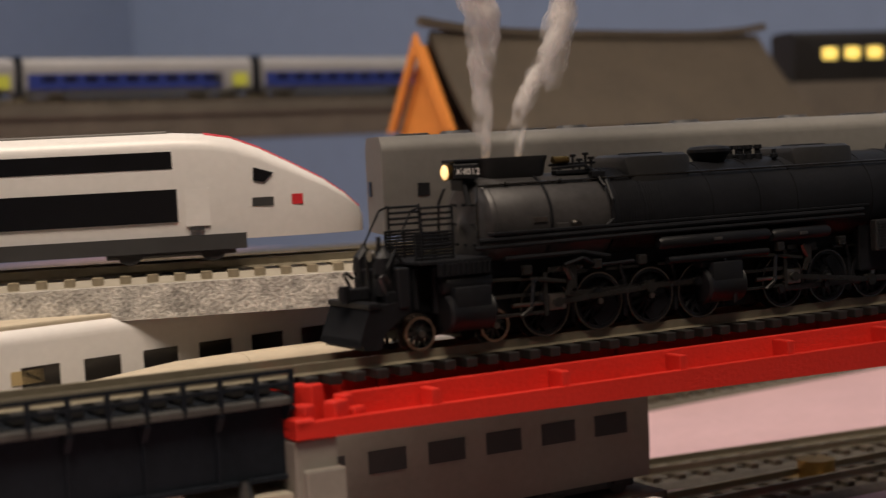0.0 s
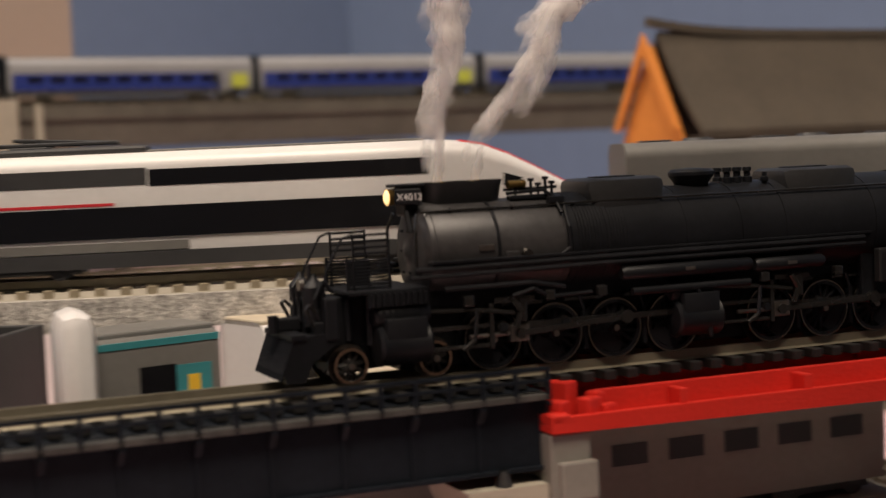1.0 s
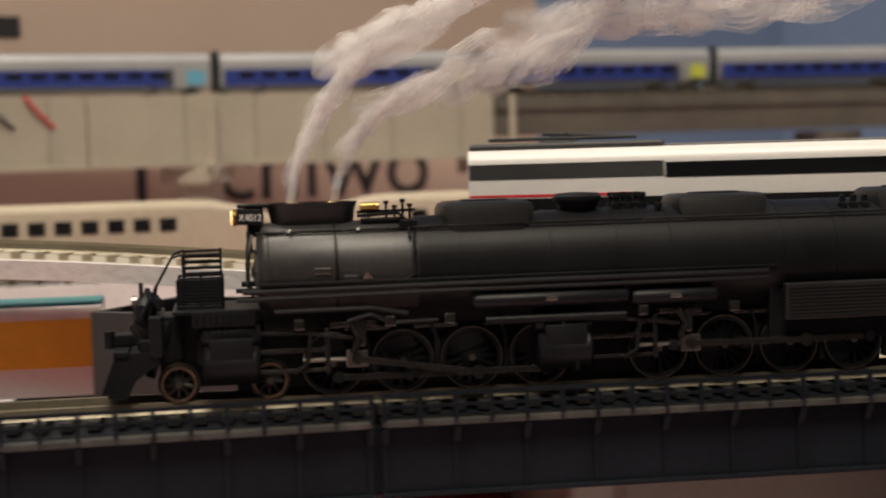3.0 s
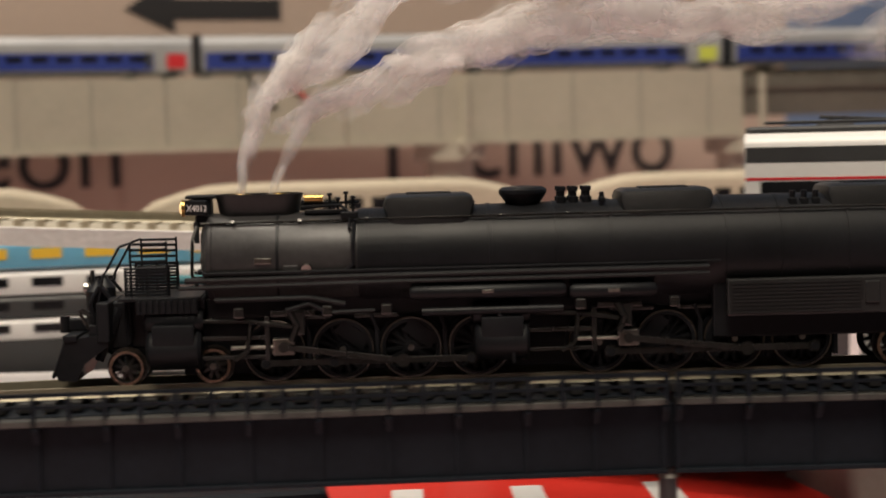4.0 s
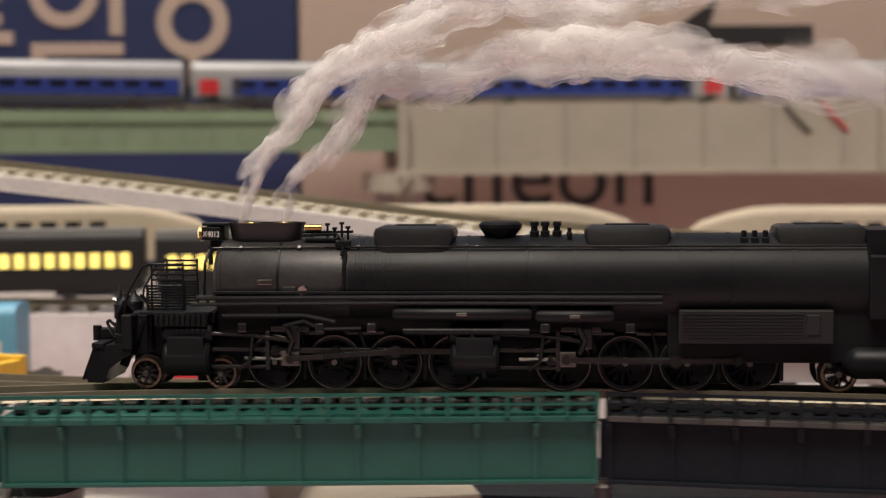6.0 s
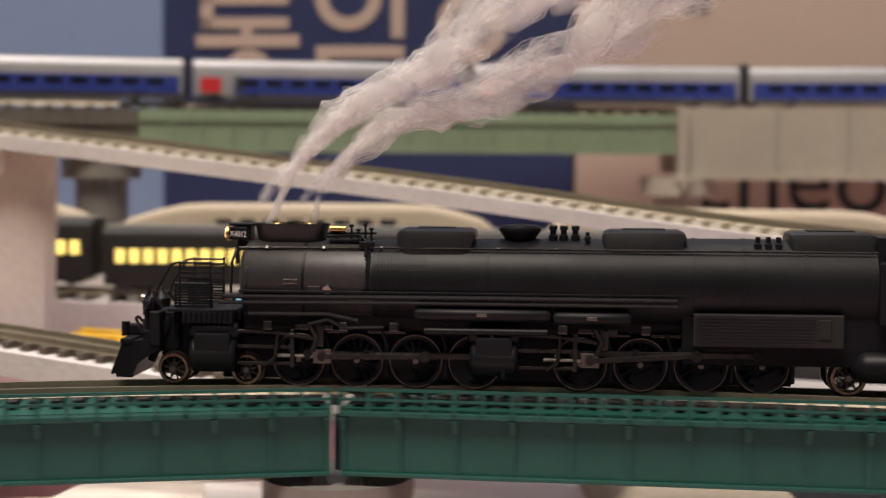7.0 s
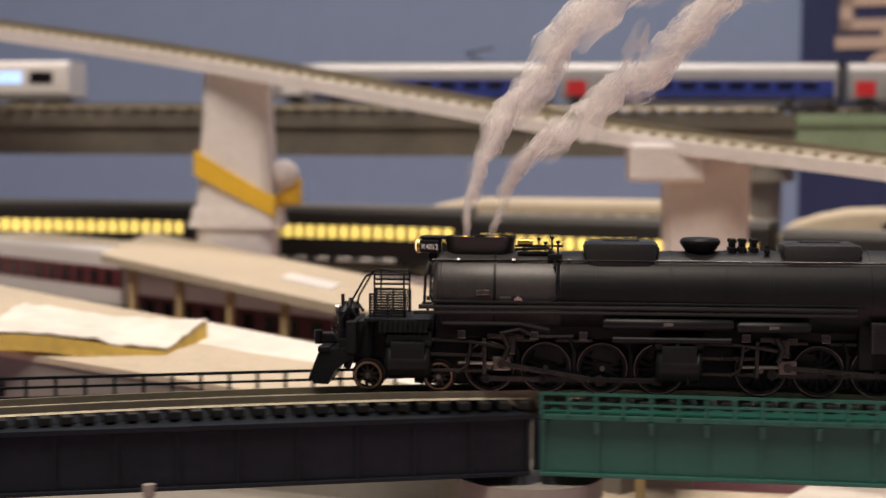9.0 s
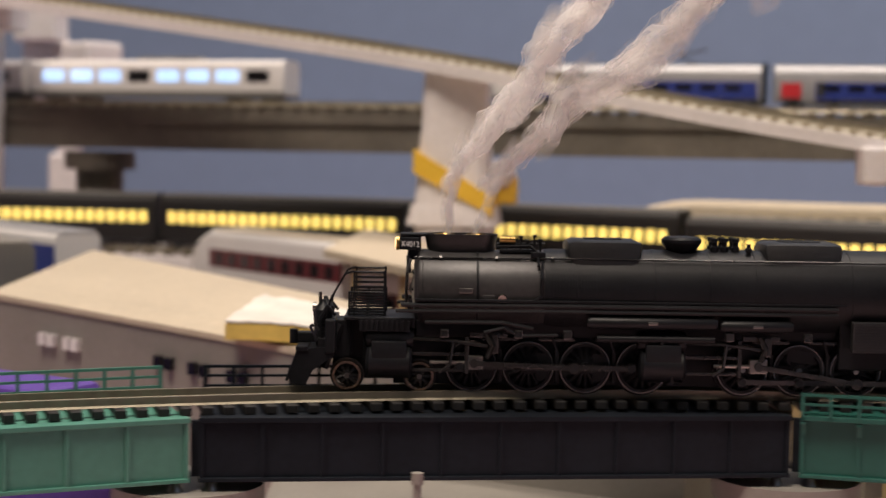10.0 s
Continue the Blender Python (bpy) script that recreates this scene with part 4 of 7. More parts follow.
# ---- low trains between the ramp and the near bridge ----
def low_trains():
    t = plain_coach("commuter_coach", "white commuter coach with dark windows and yellow sill", Matrix.Translation((0.3680, 0.3805, 0.0625)) @ Matrix.Rotation(radians(-12), 4, "Z"),
                    0.083, 0.0090, 0.0228, WHITE, BEIGE, 6, WINDOW, (0.46, 0.68), (YELLOW, 0.22, 0.34), None, "low trains", 0.6)
    both_sides("logo_patch", t, TAN, -0.0385, -0.0320, 0.0125, 0.0150, 0.0090, 0.0002)
    t = plain_coach("teal_coach", "white coach with teal and yellow markings", Matrix.Translation((0.3055, 0.3945, 0.0655)) @ Matrix.Rotation(radians(-12), 4, "Z"),
                    0.026, 0.0086, 0.0205, GREY, GREY, 1, WINDOW, (0.40, 0.70), (TEAL, 0.88, 0.94), None, "low trains", 0.3)
    both_sides("teal_flash", t, TEAL, 0.003, 0.011, 0.0060, 0.0140, 0.0086, 0.00015)
    both_sides("yellow_flash", t, YELLOW, 0.006, 0.0085, 0.0090, 0.0120, 0.0086, 0.0003)
    bm = bmesh.new()
    B(bm, -0.0034, 0.0034, -0.009, 0.009, 0, 0.0290, 0.0030)
    t = thing("white_end_block", "rounded white train end standing on the low board", "train coach", "low trains", Matrix.Translation((0.2896, 0.3919, 0.0625)) @ Matrix.Rotation(radians(-30), 4, "Z"))
    part("shell", bm, WHITE, t, smooth=True)
    slab("roadbed_strip", "dark roadbed strip below the teal coach", -0.016, 0.016, -0.010, 0.010, 0.0625, 0.0667, ROADBED, "track bed", "", Matrix.Translation((0.3055, 0.3945, 0)) @ Matrix.Rotation(radians(-12), 4, "Z"))
    # white tubes lying on the red box
    t = thing("tube_bundle", "loose bundle of soft white tubes on the red box", "tubes")
    for k in range(4):
        bm = bmesh.new()
        q = [Vector((0.283 + 0.0012 * k, 0.4150 - 0.0042 * k, 0.0490 + 0.0020 * (k % 2))), Vector((0.297, 0.4045 - 0.0042 * k, 0.0505 + 0.0018 * (k % 2))), Vector((0.318, 0.3930 - 0.0040 * k, 0.0500)), Vector((0.334, 0.3850 - 0.0040 * k, 0.0490))]
        line = curve_line(q, 0.003)
        sweep(bm, line, [(0.0022 * math.cos(a * math.tau / 10), 0.0022 * math.sin(a * math.tau / 10)) for a in range(10)])
        part("tube", bm, WHITE, t, smooth=True)
    # long dark tray
    t = thing("dark_tray", "long dark grey plastic tray with recessed top", "tray", m=Matrix.Translation((0.2703, 0.3953, 0)) @ Matrix.Rotation(radians(123), 4, "Z"))
    L = 0.098
    for a, b, c, d, e, f in ((0, L, 0, 0.0018, 0.0665, 0.0870), (0, L, -0.0340, -0.0322, 0.0665, 0.0870), (0, 0.0018, -0.0322, 0, 0.0665, 0.0870), (L - 0.0018, L, -0.0322, 0, 0.0665, 0.0870), (0.052, 0.0555, -0.0322, 0, 0.0665, 0.0868)):
        bm = bmesh.new()
        B(bm, a, b, c, d, e, f, 0.0003)
        part("side", bm, DARKGREY, t)
    bm = bmesh.new()
    B(bm, 0, L, -0.0340, 0.0018, 0.0650, 0.0664, 0.0002)
    part("bottom", bm, DARKGREY, t)
    # white ramp-shaped moulding beside the coach
    t = thing("cream_shell", "loose cream train shell with sloping nose", "train shell", m=Matrix.Translation((0.3595, 0.3575, 0.0625)) @ Matrix.Rotation(radians(-19), 4, "Z"))
    bm = bmesh.new()
    body(bm, 0.004, 0.045, section(0.0048, 0.0, 0.0145, 0.003, 0.0005))
    part("shell", bm, BEIGE, t, smooth=True)
    bm = bmesh.new()
    rings = []
    for x, f in ((0.0039, 1), (-0.008, 0.99), (-0.018, 0.93), (-0.030, 0.86), (-0.0345, 0.78), (-0.036, 0.6)):
        rings.append([(x, y * (0.8 + 0.2 * f), z * f) for y, z in section(0.0048, 0.0, 0.0145, 0.003, 0.0005)])
    loft(bm, rings)
    part("nose", bm, BEIGE, t, smooth=True)
    # boards that carry them
    slab("low_board", "pale grey board under the low trains", -0.078, 0.070, -0.034, 0.016, 0.0, 0.0324, PIER, "board", "", Matrix.Translation((0.3550, 0.3830, TABLE)) @ Matrix.Rotation(radians(-12), 4, "Z"))
    slab("tray_block", "dark block on the red box under the tray", 0.010, 0.085, -0.032, -0.024, 0.0167, 0.0348, DARKGREY, "block", "", Matrix.Translation((0.2703, 0.3953, TABLE)) @ Matrix.Rotation(radians(123), 4, "Z"))


low_trains()


# ---- house with a long brown roof and orange gable ----
def house():
    r = Vector((0.7669, 0.4182, 0)) - Vector((0.6117, 0.4701, 0))
    d = r.normalized()
    t = thing("toy_house", "toy house with long dark brown roof and orange gable", "house", m=Matrix.Translation((0.6117, 0.4701, 0)) @ Matrix.Rotation(math.atan2(d.y, d.x), 4, "Z"))
    L = r.length
    hw, top, low = 0.022, 0.157, 0.1205
    for s in (1, -1):
        bm = bmesh.new()
        a = [(-0.006, 0, top), (L + 0.006, 0, top), (L + 0.018, s * hw, low), (-0.004, s * hw, low)]
        n = 12
        rings = []
        for i in range(n + 1):
            f = i / n
            sag = 0.0022 * math.sin(math.pi * f)
            x0, x1 = a[0][0] + (a[3][0] - a[0][0]) * f, a[1][0] + (a[2][0] - a[1][0]) * f
            y, z = s * hw * f, top + (low - top) * f - sag
            rings.append([(x0, y, z), (x1, y, z), (x1, y, z - 0.003), (x0, y, z - 0.003)])
        loft(bm, rings)
        part("roof", bm, ROOF, t)
    bm = bmesh.new()
    rings = []
    for i in range(25):
        f = i / 24
        z = top + 0.001 + 0.004 * (abs(f - 0.5) * 2) ** 4
        x = -0.010 + (L + 0.020) * f
        rings.append([(x, -0.002, z - 0.003), (x, 0.002, z - 0.003), (x, 0.0016, z), (x, -0.0016, z)])
    loft(bm, rings)
    part("ridge", bm, ROOF, t)
    for x in (0.004, L - 0.006):
        bm = bmesh.new()
        prism(bm, [(-hw * 0.80, low - 0.004), (hw * 0.80, low - 0.004), (0, top - 0.005)], 0, 0.0015)
        bmesh.ops.transform(bm, matrix=Matrix.Translation((x - 0.012, 0, 0)) @ Matrix.Rotation(radians(90), 4, "Z"), verts=bm.verts)
        part("gable", bm, ORANGE, t, "orange card gable")
    for s in (1, -1):
        bm = bmesh.new()
        prism(bm, [(s * hw * 0.86, low + 0.001), (s * hw * 0.70, low + 0.001), (0, top - 0.008), (0, top - 0.001)], 0, 0.0015)
        bmesh.ops.transform(bm, matrix=Matrix.Translation((-0.0115, 0, 0)) @ Matrix.Rotation(radians(90), 4, "Z"), verts=bm.verts)
        part("barge_board", bm, ORANGE, t)
    bm = bmesh.new()
    B(bm, 0.0, L, -hw * 0.75, hw * 0.75, TABLE, low - 0.002, 0.0005)
    part("wall", bm, ROOF, t)


house()


def right_side():
    # dark locomotive with amber lamps on a shelf behind the house
    t = thing("dark_railcar", "dark maroon railcar with glowing amber windows", "train coach", m=Matrix.Translation((0.915, 0.405, 0.1385)) @ Matrix.Rotation(radians(-35), 4, "Z"))
    bm = bmesh.new()
    body(bm, -0.062, 0.062, section(0.010, 0.0, 0.0245, 0.004, 0.001))
    part("body", bm, TIE, t, smooth=True)
    for k in range(7):
        both_sides("window", t, GLOWYELLOW, -0.046 + k * 0.013, -0.038 + k * 0.013, 0.011, 0.0165, 0.010, 0.0003)
    slab("shelf", "brown raised track shelf behind the toy house", -0.08, 0.09, -0.02, 0.02, TABLE, 0.1383, ROADBED, "shelf", "", Matrix.Translation((0.915, 0.405, 0)) @ Matrix.Rotation(radians(-35), 4, "Z"))
    # lower grey coach under the red bridge
    plain_coach("grey_coach", "unpainted grey passenger coach with oval window openings", Matrix.Translation((0.3885, 0.3390, TABLE + 0.0100)) @ Matrix.Rotation(radians(-26), 4, "Z"),
                0.112, 0.0088, 0.0270, PIER, None, 8, DARKGREY, (0.48, 0.64), None, None, "grey coaches", 0.62)
    for k in range(2):
        plain_coach("grey_coach", "dusty grey passenger coach standing on the pink board", Matrix.Translation((0.56 + k * 0.105, 0.395 - 0.038 * k, TABLE + 0.0045)) @ Matrix.Rotation(radians(-20), 4, "Z"),
                    0.104, 0.0088, 0.0250, GREY, None, 7, WINDOW, (0.50, 0.72), None, None, "grey coaches", 0.6)
    for k, (a, b) in enumerate((((0.30, 0.383), (0.80, 0.139)), ((0.335, 0.318), (0.80, 0.09)), ((0.45, 0.4335), (0.9, 0.27)), ((0.425, 0.3690), (0.72, 0.1750)))):
        track("low_track", "weathered brown track lying on the pink board", curve_line([(a[0], a[1], TABLE + 0.0045), ((a[0] + b[0]) / 2, (a[1] + b[1]) / 2, TABLE + 0.0045), (b[0], b[1], TABLE + 0.0045)], 0.02),
              tie_mat=BROWNTIE, pitch=0.007, group="low tracks", bed=[(-0.012, -0.0044), (0.012, -0.0044), (0.0095, -0.0030), (-0.0095, -0.0030)], bed_mat=ROADBED)
    slab("roadbed_strip", "grey foam roadbed below the grey coach", -0.06, 0.058, -0.0115, 0.0115, 0.0051, 0.0099, ROADBED, "track bed", "", Matrix.Translation((0.3885, 0.3390, TABLE)) @ Matrix.Rotation(radians(-26), 4, "Z"))
    bm = bmesh.new()
    B(bm, -0.008, 0.008, -0.006, 0.006, TABLE, 0.0675, 0.0005)
    t = thing("block_pier", "white foam block pier under the red bridge", "pier", "bridge piers", Matrix.Translation((0.4965, 0.2540, 0)) @ Matrix.Rotation(radians(-26), 4, "Z"))
    part("column", bm, FOAM, t)
    t = thing("coin", "small brass coin lying on the board", "coin", m=Matrix.Translation((0.493, 0.292, TABLE + 0.0052)))
    bm = bmesh.new()
    C(bm, (0, 0, -0.005), (0, 0, 0.0012), 0.0044, n=32)
    part("disc", bm, BRASS, t, smooth=True)
    t = thing("foam_scrap", "small white foam scrap beside the low track", "scrap", m=Matrix.Translation((0.415, 0.300, TABLE)) @ Matrix.Rotation(-0.4, 4, "Z"))
    bm = bmesh.new()
    B(bm, -0.010, 0.010, -0.006, 0.006, 0, 0.011, 0.0012)
    part("block", bm, FOAM, t)


right_side()


# ---- middle stretch: what shows behind and under the near bridge ----
def middle():
    # red card box with pale lettering bars, and dark lid
    t = thing("red_box", "bright red card box with white print, lying flat", "box", m=Matrix.Translation((0.245, 0.452, TABLE)) @ Matrix.Rotation(radians(-24), 4, "Z"))
    bm = bmesh.new()
    B(bm, -0.075, 0.060, -0.072, 0.035, 0, 0.0165, 0.0005)
    part("carton", bm, RED, t)
    for x in (-0.060, -0.035, -0.010, 0.018):
        bm = bmesh.new()
        B(bm, x, x + 0.0065, -0.046, -0.020, 0.0165, 0.0168)
        part("printed_bar", bm, WHITE, t)
    bm = bmesh.new()
    B(bm, 0.03, 0.055, -0.060, -0.050, 0.0165, 0.0168)
    part("printed_bar", bm, WHITE, t)
    t = thing("black_tray", "flat black plastic tray in front of the red box", "tray", m=Matrix.Translation((0.150, 0.470, TABLE)) @ Matrix.Rotation(radians(-18), 4, "Z"))
    bm = bmesh.new()
    B(bm, -0.055, 0.045, -0.022, 0.022, 0, 0.0215, 0.002)
    part("tray", bm, BLACK, t)
    # second streamlined power car, parked on a low track
    double_deck_power_car(Matrix.Translation((0.1270, 0.607, 0.0645)) @ Matrix.Rotation(radians(171), 4, "Z"), "white double-deck power car with red nose edges, parked low")
    slab("low_board", "pale foam board under the parked power car", -0.09, 0.07, -0.02, 0.02, 0.0, 0.0345, FOAM, "board", "", Matrix.Translation((0.134, 0.606, TABLE)) @ Matrix.Rotation(radians(-9), 4, "Z"))
    # yellow and teal stock at the lower edge
    plain_coach("yellow_coach", "yellow and white coach with teal roof", Matrix.Translation((0.2037, 0.5204, 0.0620)) @ Matrix.Rotation(radians(-25), 4, "Z"), 0.060, 0.009, 0.0245, WHITE, TEAL, 0, WINDOW, (0.4, 0.6), (YELLOW, 0.40, 0.86), None, "low trains")
    slab("low_board", "pale foam board under the low coaches", -0.07, 0.07, -0.017, 0.017, 0.0, 0.0318, FOAM, "board", "", Matrix.Translation((0.181, 0.531, TABLE)) @ Matrix.Rotation(radians(-25), 4, "Z"))
    # stacked flat stock seen past the foam pier
    for k, (mat, z, h, lab) in enumerate(((SKYBLUE, 0.0885, 0.007, "sky blue locomotive shell on the stack"), (WHITE, 0.0815, 0.006, "white coach shell on the stack"), (DARKGREY, 0.0755, 0.0055, "dark grey coach shell on the stack"), (WHITE, 0.0695, 0.0055, "white coach shell on the stack"))):
        t = thing("coach_shell", lab, "train shell", "stacked shells", Matrix.Translation((0.165, 0.5775, z)) @ Matrix.Rotation(radians(-14), 4, "Z"))
        bm = bmesh.new()
        body(bm, -0.062 + 0.02 * (k == 0), 0.055, section(0.010, 0, h, 0.0015, 0.0005))
        part("shell", bm, mat, t, smooth=True)
        for j in range(6):
            both_sides("window", t, WINDOW if k else YELLOW, -0.034 + j * 0.014, -0.026 + j * 0.014, h * 0.35, h * 0.75, 0.010, 0.0002)
    slab("low_board", "dark board under the stacked shells", -0.065, 0.057, -0.0105, 0.0105, 0.0, 0.0393, DARKGREY, "board", "", Matrix.Translation((0.165, 0.5775, TABLE)) @ Matrix.Rotation(radians(-14), 4, "Z"))
    # blue and red tank wagon
    t = thing("tank_wagon", "sky blue tank wagon with red side frame", "wagon", "low trains", Matrix.Translation((0.052, 0.5612, 0.0620)) @ Matrix.Rotation(radians(-8), 4, "Z"))
    bm = bmesh.new()
    C(bm, (-0.026, 0, 0.0135), (0.022, 0, 0.0135), 0.0072, n=28)
    part("tank", bm, SKYBLUE, t, smooth=True)
    bm = bmesh.new()
    for x in (-0.027, 0.0215):
        B(bm, x, x + 0.0022, -0.0085, 0.0085, 0.003, 0.0185, 0.0004)
    B(bm, -0.027, 0.0237, -0.0085, 0.0085, 0.003, 0.0052, 0.0003)
    part("frame", bm, SKYBLUE, t)
    bm = bmesh.new()
    B(bm, -0.026, 0.014, -0.0092, -0.0084, 0.0035, 0.0052, 0.0003)
    B(bm, -0.026, 0.014, -0.0092, -0.0084, 0.0125, 0.0142, 0.0003)
    B(bm, 0.0122, 0.014, -0.0092, -0.0084, 0.0035, 0.0142, 0.0003)
    part("side_frame", bm, REDPAINT, t)
    for x in (-0.018, 0.013):
        bogie(t, x)
    slab("low_board", "pale foam board under the wagons", -0.10, 0.035, -0.016, 0.016, 0.0, 0.0325, FOAM, "board", "", Matrix.Translation((0.060, 0.560, TABLE)) @ Matrix.Rotation(radians(-8), 4, "Z"))
    plain_coach("blue_wagon", "sky blue open-frame wagon", Matrix.Translation((-0.0200, 0.5665, 0.0625)) @ Matrix.Rotation(radians(-8), 4, "Z"), 0.026, 0.008, 0.0235, SKYBLUE, None, 2, WHITE, (0.35, 0.6), None, None, "low trains", 0.5)
    # yellow plastic girder frames
    for x, y, a in ((-0.048, 0.552, -32), (-0.094, 0.561, -12)):
        t = thing("toy_girder", "bright yellow plastic toy girder lying flat", "toy girder", m=Matrix.Translation((x, y, 0.0690)) @ Matrix.Rotation(radians(a), 4, "Z"))
        bm = bmesh.new()
        for y0 in (-0.012, 0.009):
            B(bm, -0.045, 0.045, y0, y0 + 0.003, 0, 0.0062, 0.0004)
        for k in range(5):
            B(bm, -0.044 + k * 0.0215, -0.041 + k * 0.0215, -0.0095, 0.0095, 0.001, 0.0052, 0.0003)
        part("girder", bm, YELLOW, t)
        slab("low_board", "pale foam board under the yellow frame", -0.047, 0.047, -0.013, 0.013, 0.0, 0.0388, PINK, "board", "", Matrix.Translation((x, y, TABLE)) @ Matrix.Rotation(radians(a), 4, "Z"))


middle()


# ---- left stretch: station, canopy, foam track bed, cards ----
def slab4(bm, pts, thick):
    top = [bm.verts.new(p) for p in pts]
    low = [bm.verts.new((p[0], p[1], p[2] - thick)) for p in pts]
    bm.faces.new(top)
    bm.faces.new(low[::-1])
    for i in range(4):
        j = (i + 1) % 4
        bm.faces.new((top[i], low[i], low[j], top[j]))
    return bm


def left_side():
    # track on a foam bed that runs past the pillars towards the bridge
    side = curve_line([(-0.168, 0.543, 0.0905), (-0.147, 0.5395, 0.0885), (-0.12, 0.531, 0.0857), (-0.092, 0.5227, 0.0828), (-0.02, 0.497, 0.0765), (0.06, 0.470, 0.0755)], 0.004)
    track("side_track", "brown-sleepered track on white foam near the bridge", side, tie_mat=BROWNTIE, pitch=0.0052)
    bm = bmesh.new()
    sweep(bm, [p - Vector((0, 0, 0.0036)) for p in side], rect(-0.0120, 0.0120, -0.0060, 0))
    tagged(part("foam_bed", bm, FOAM), "white foam strip under the side track, lying on the canopy", "foam strip")
    # station building with beige roof
    FL, FR, BR, BL = (-0.3587, 0.4652, 0.0835), (-0.1400, 0.4450, 0.0672), (-0.1280, 0.4740, 0.0725), (-0.3856, 0.5522, 0.0902)
    t = thing("station_building", "long beige station building with flat roof and small windows", "building")
    bm = bmesh.new()
    slab4(bm, [FL, FR, BR, BL], 0.0016)
    part("roof", bm, BEIGE, t)
    bm = bmesh.new()
    rings = []
    ins = lambda a, b, f: tuple(a[i] + (b[i] - a[i]) * f for i in range(3))
    c = tuple(sum(p[i] for p in (FL, FR, BR, BL)) / 4 for i in range(3))
    top = [ins(p, c, 0.02) for p in (FL, FR, BR, BL)]
    loft(bm, [[(x, y, TABLE) for x, y, z in top], [(x, y, z - 0.0017) for x, y, z in top]])
    part("wall", bm, PIER, t)
    d = Vector(FR) - Vector(FL)
    for f, mat in ((0.095, WHITE), (0.110, WHITE), (0.138, WHITE), (0.152, WHITE), (0.290, WINDOW), (0.308, WINDOW), (0.345, WINDOW), (0.363, WINDOW), (0.405, WINDOW), (0.423, WINDOW)):
        p = Vector(FL) + d * f
        bm = bmesh.new()
        B(bm, -0.0012, 0.0012, -0.0016, 0.0010, -0.0122, -0.0088)
        ob = part("window", bm, mat, t)
        n = Vector((d.y, -d.x, 0)).normalized()
        q = p + (Vector(c) - p) * 0.012
        ob.matrix_world = Matrix.Translation((q.x, q.y, p.z)) @ Matrix.Rotation(math.atan2(d.y, d.x), 4, "Z")
    # thick yellow-edged foam sheet with torn paper top
    t = thing("foam_sheet", "warped yellow foam sheet with torn white paper top", "foam sheet")
    a, b, c2, e = [Vector(p) for p in ((-0.2680, 0.4501, 0.0812), (-0.2225, 0.4660, 0.0778), (-0.2205, 0.4850, 0.0820), (-0.2748, 0.4820, 0.0845))]
    for name, lo, hi, mat in (("foam", -0.0042, 0.0, YELLOWFOAM), ("paper", 0.0001, 0.0006, PAPER)):
        bm = bmesh.new()
        rings = []
        for i in range(17):
            f = i / 16
            p, q = a.lerp(b, f), e.lerp(c2, f)
            ring = []
            for k in range(9):
                g = k / 8
                r = p.lerp(q, g)
                w = 0.0009 * math.sin(f * 5 + g * 2) + (0.0012 * noise.noise(Vector((f * 9, g * 9, 1))) if name == "paper" else 0)
                ring.append((r, w + (0.0004 if name == "paper" else 0)))
            rings.append([r + Vector((0, 0, w + hi)) for r, w in ring] + [r + Vector((0, 0, w + lo)) for r, w in ring[::-1]])
        loft(bm, rings)
        part(name, bm, mat, t)
    # flat white card beside it
    t = thing("white_card", "flat white card lying on the station roof", "card")
    bm = bmesh.new()
    q = [Vector(FL).lerp(Vector(FR), f).lerp(Vector(BL).lerp(Vector(BR), f), g) + Vector((0, 0, 0.0014)) for f, g in ((0.62, 0.55), (0.97, 0.45), (0.99, 0.85), (0.60, 0.95))]
    slab4(bm, q, 0.0010)
    part("card", bm, PAPER, t)
    # platform canopy with posts
    FLc, FRc, BRc, BLc = Vector((-0.3065, 0.5762, 0.0925)), Vector((-0.0890, 0.4645, 0.0770)), Vector((-0.1000, 0.5420, 0.0765)), Vector((-0.3152, 0.6264, 0.0972))
    t = thing("platform_canopy", "beige platform canopy roof on slim tan posts", "canopy")
    bm = bmesh.new()
    down = Vector((0, 0, 0.0028))
    rings = []
    for k in range(15):
        p, q = FLc.lerp(FRc, k / 14), BLc.lerp(BRc, k / 14)
        rings.append([p, q, q - down, p - down])
    loft(bm, rings)
    part("roof", bm, BEIGE, t)
    for k in range(9):
        f = 0.06 + k * 0.11
        p = FLc.lerp(FRc, f) + Vector((0.001, 0.004, -0.0029))
        bm = bmesh.new()
        B(bm, p.x - 0.0011, p.x + 0.0011, p.y - 0.0011, p.y + 0.0011, TABLE, p.z)
        part("post", bm, TAN, t)
    t = thing("paper_scrap", "white paper sheet lying on the canopy", "paper")
    bm = bmesh.new()
    slab4(bm, [FLc.lerp(FRc, f).lerp(BLc.lerp(BRc, f), g) + Vector((0, 0, 0.0005)) for f, g in ((0.36, 0.35), (0.46, 0.33), (0.46, 0.54), (0.36, 0.56))], 0.0006)
    part("sheet", bm, WHITE, t)
    # maroon train below the canopy
    d = (FRc - FLc).normalized()
    yaw = math.atan2(d.y, d.x)
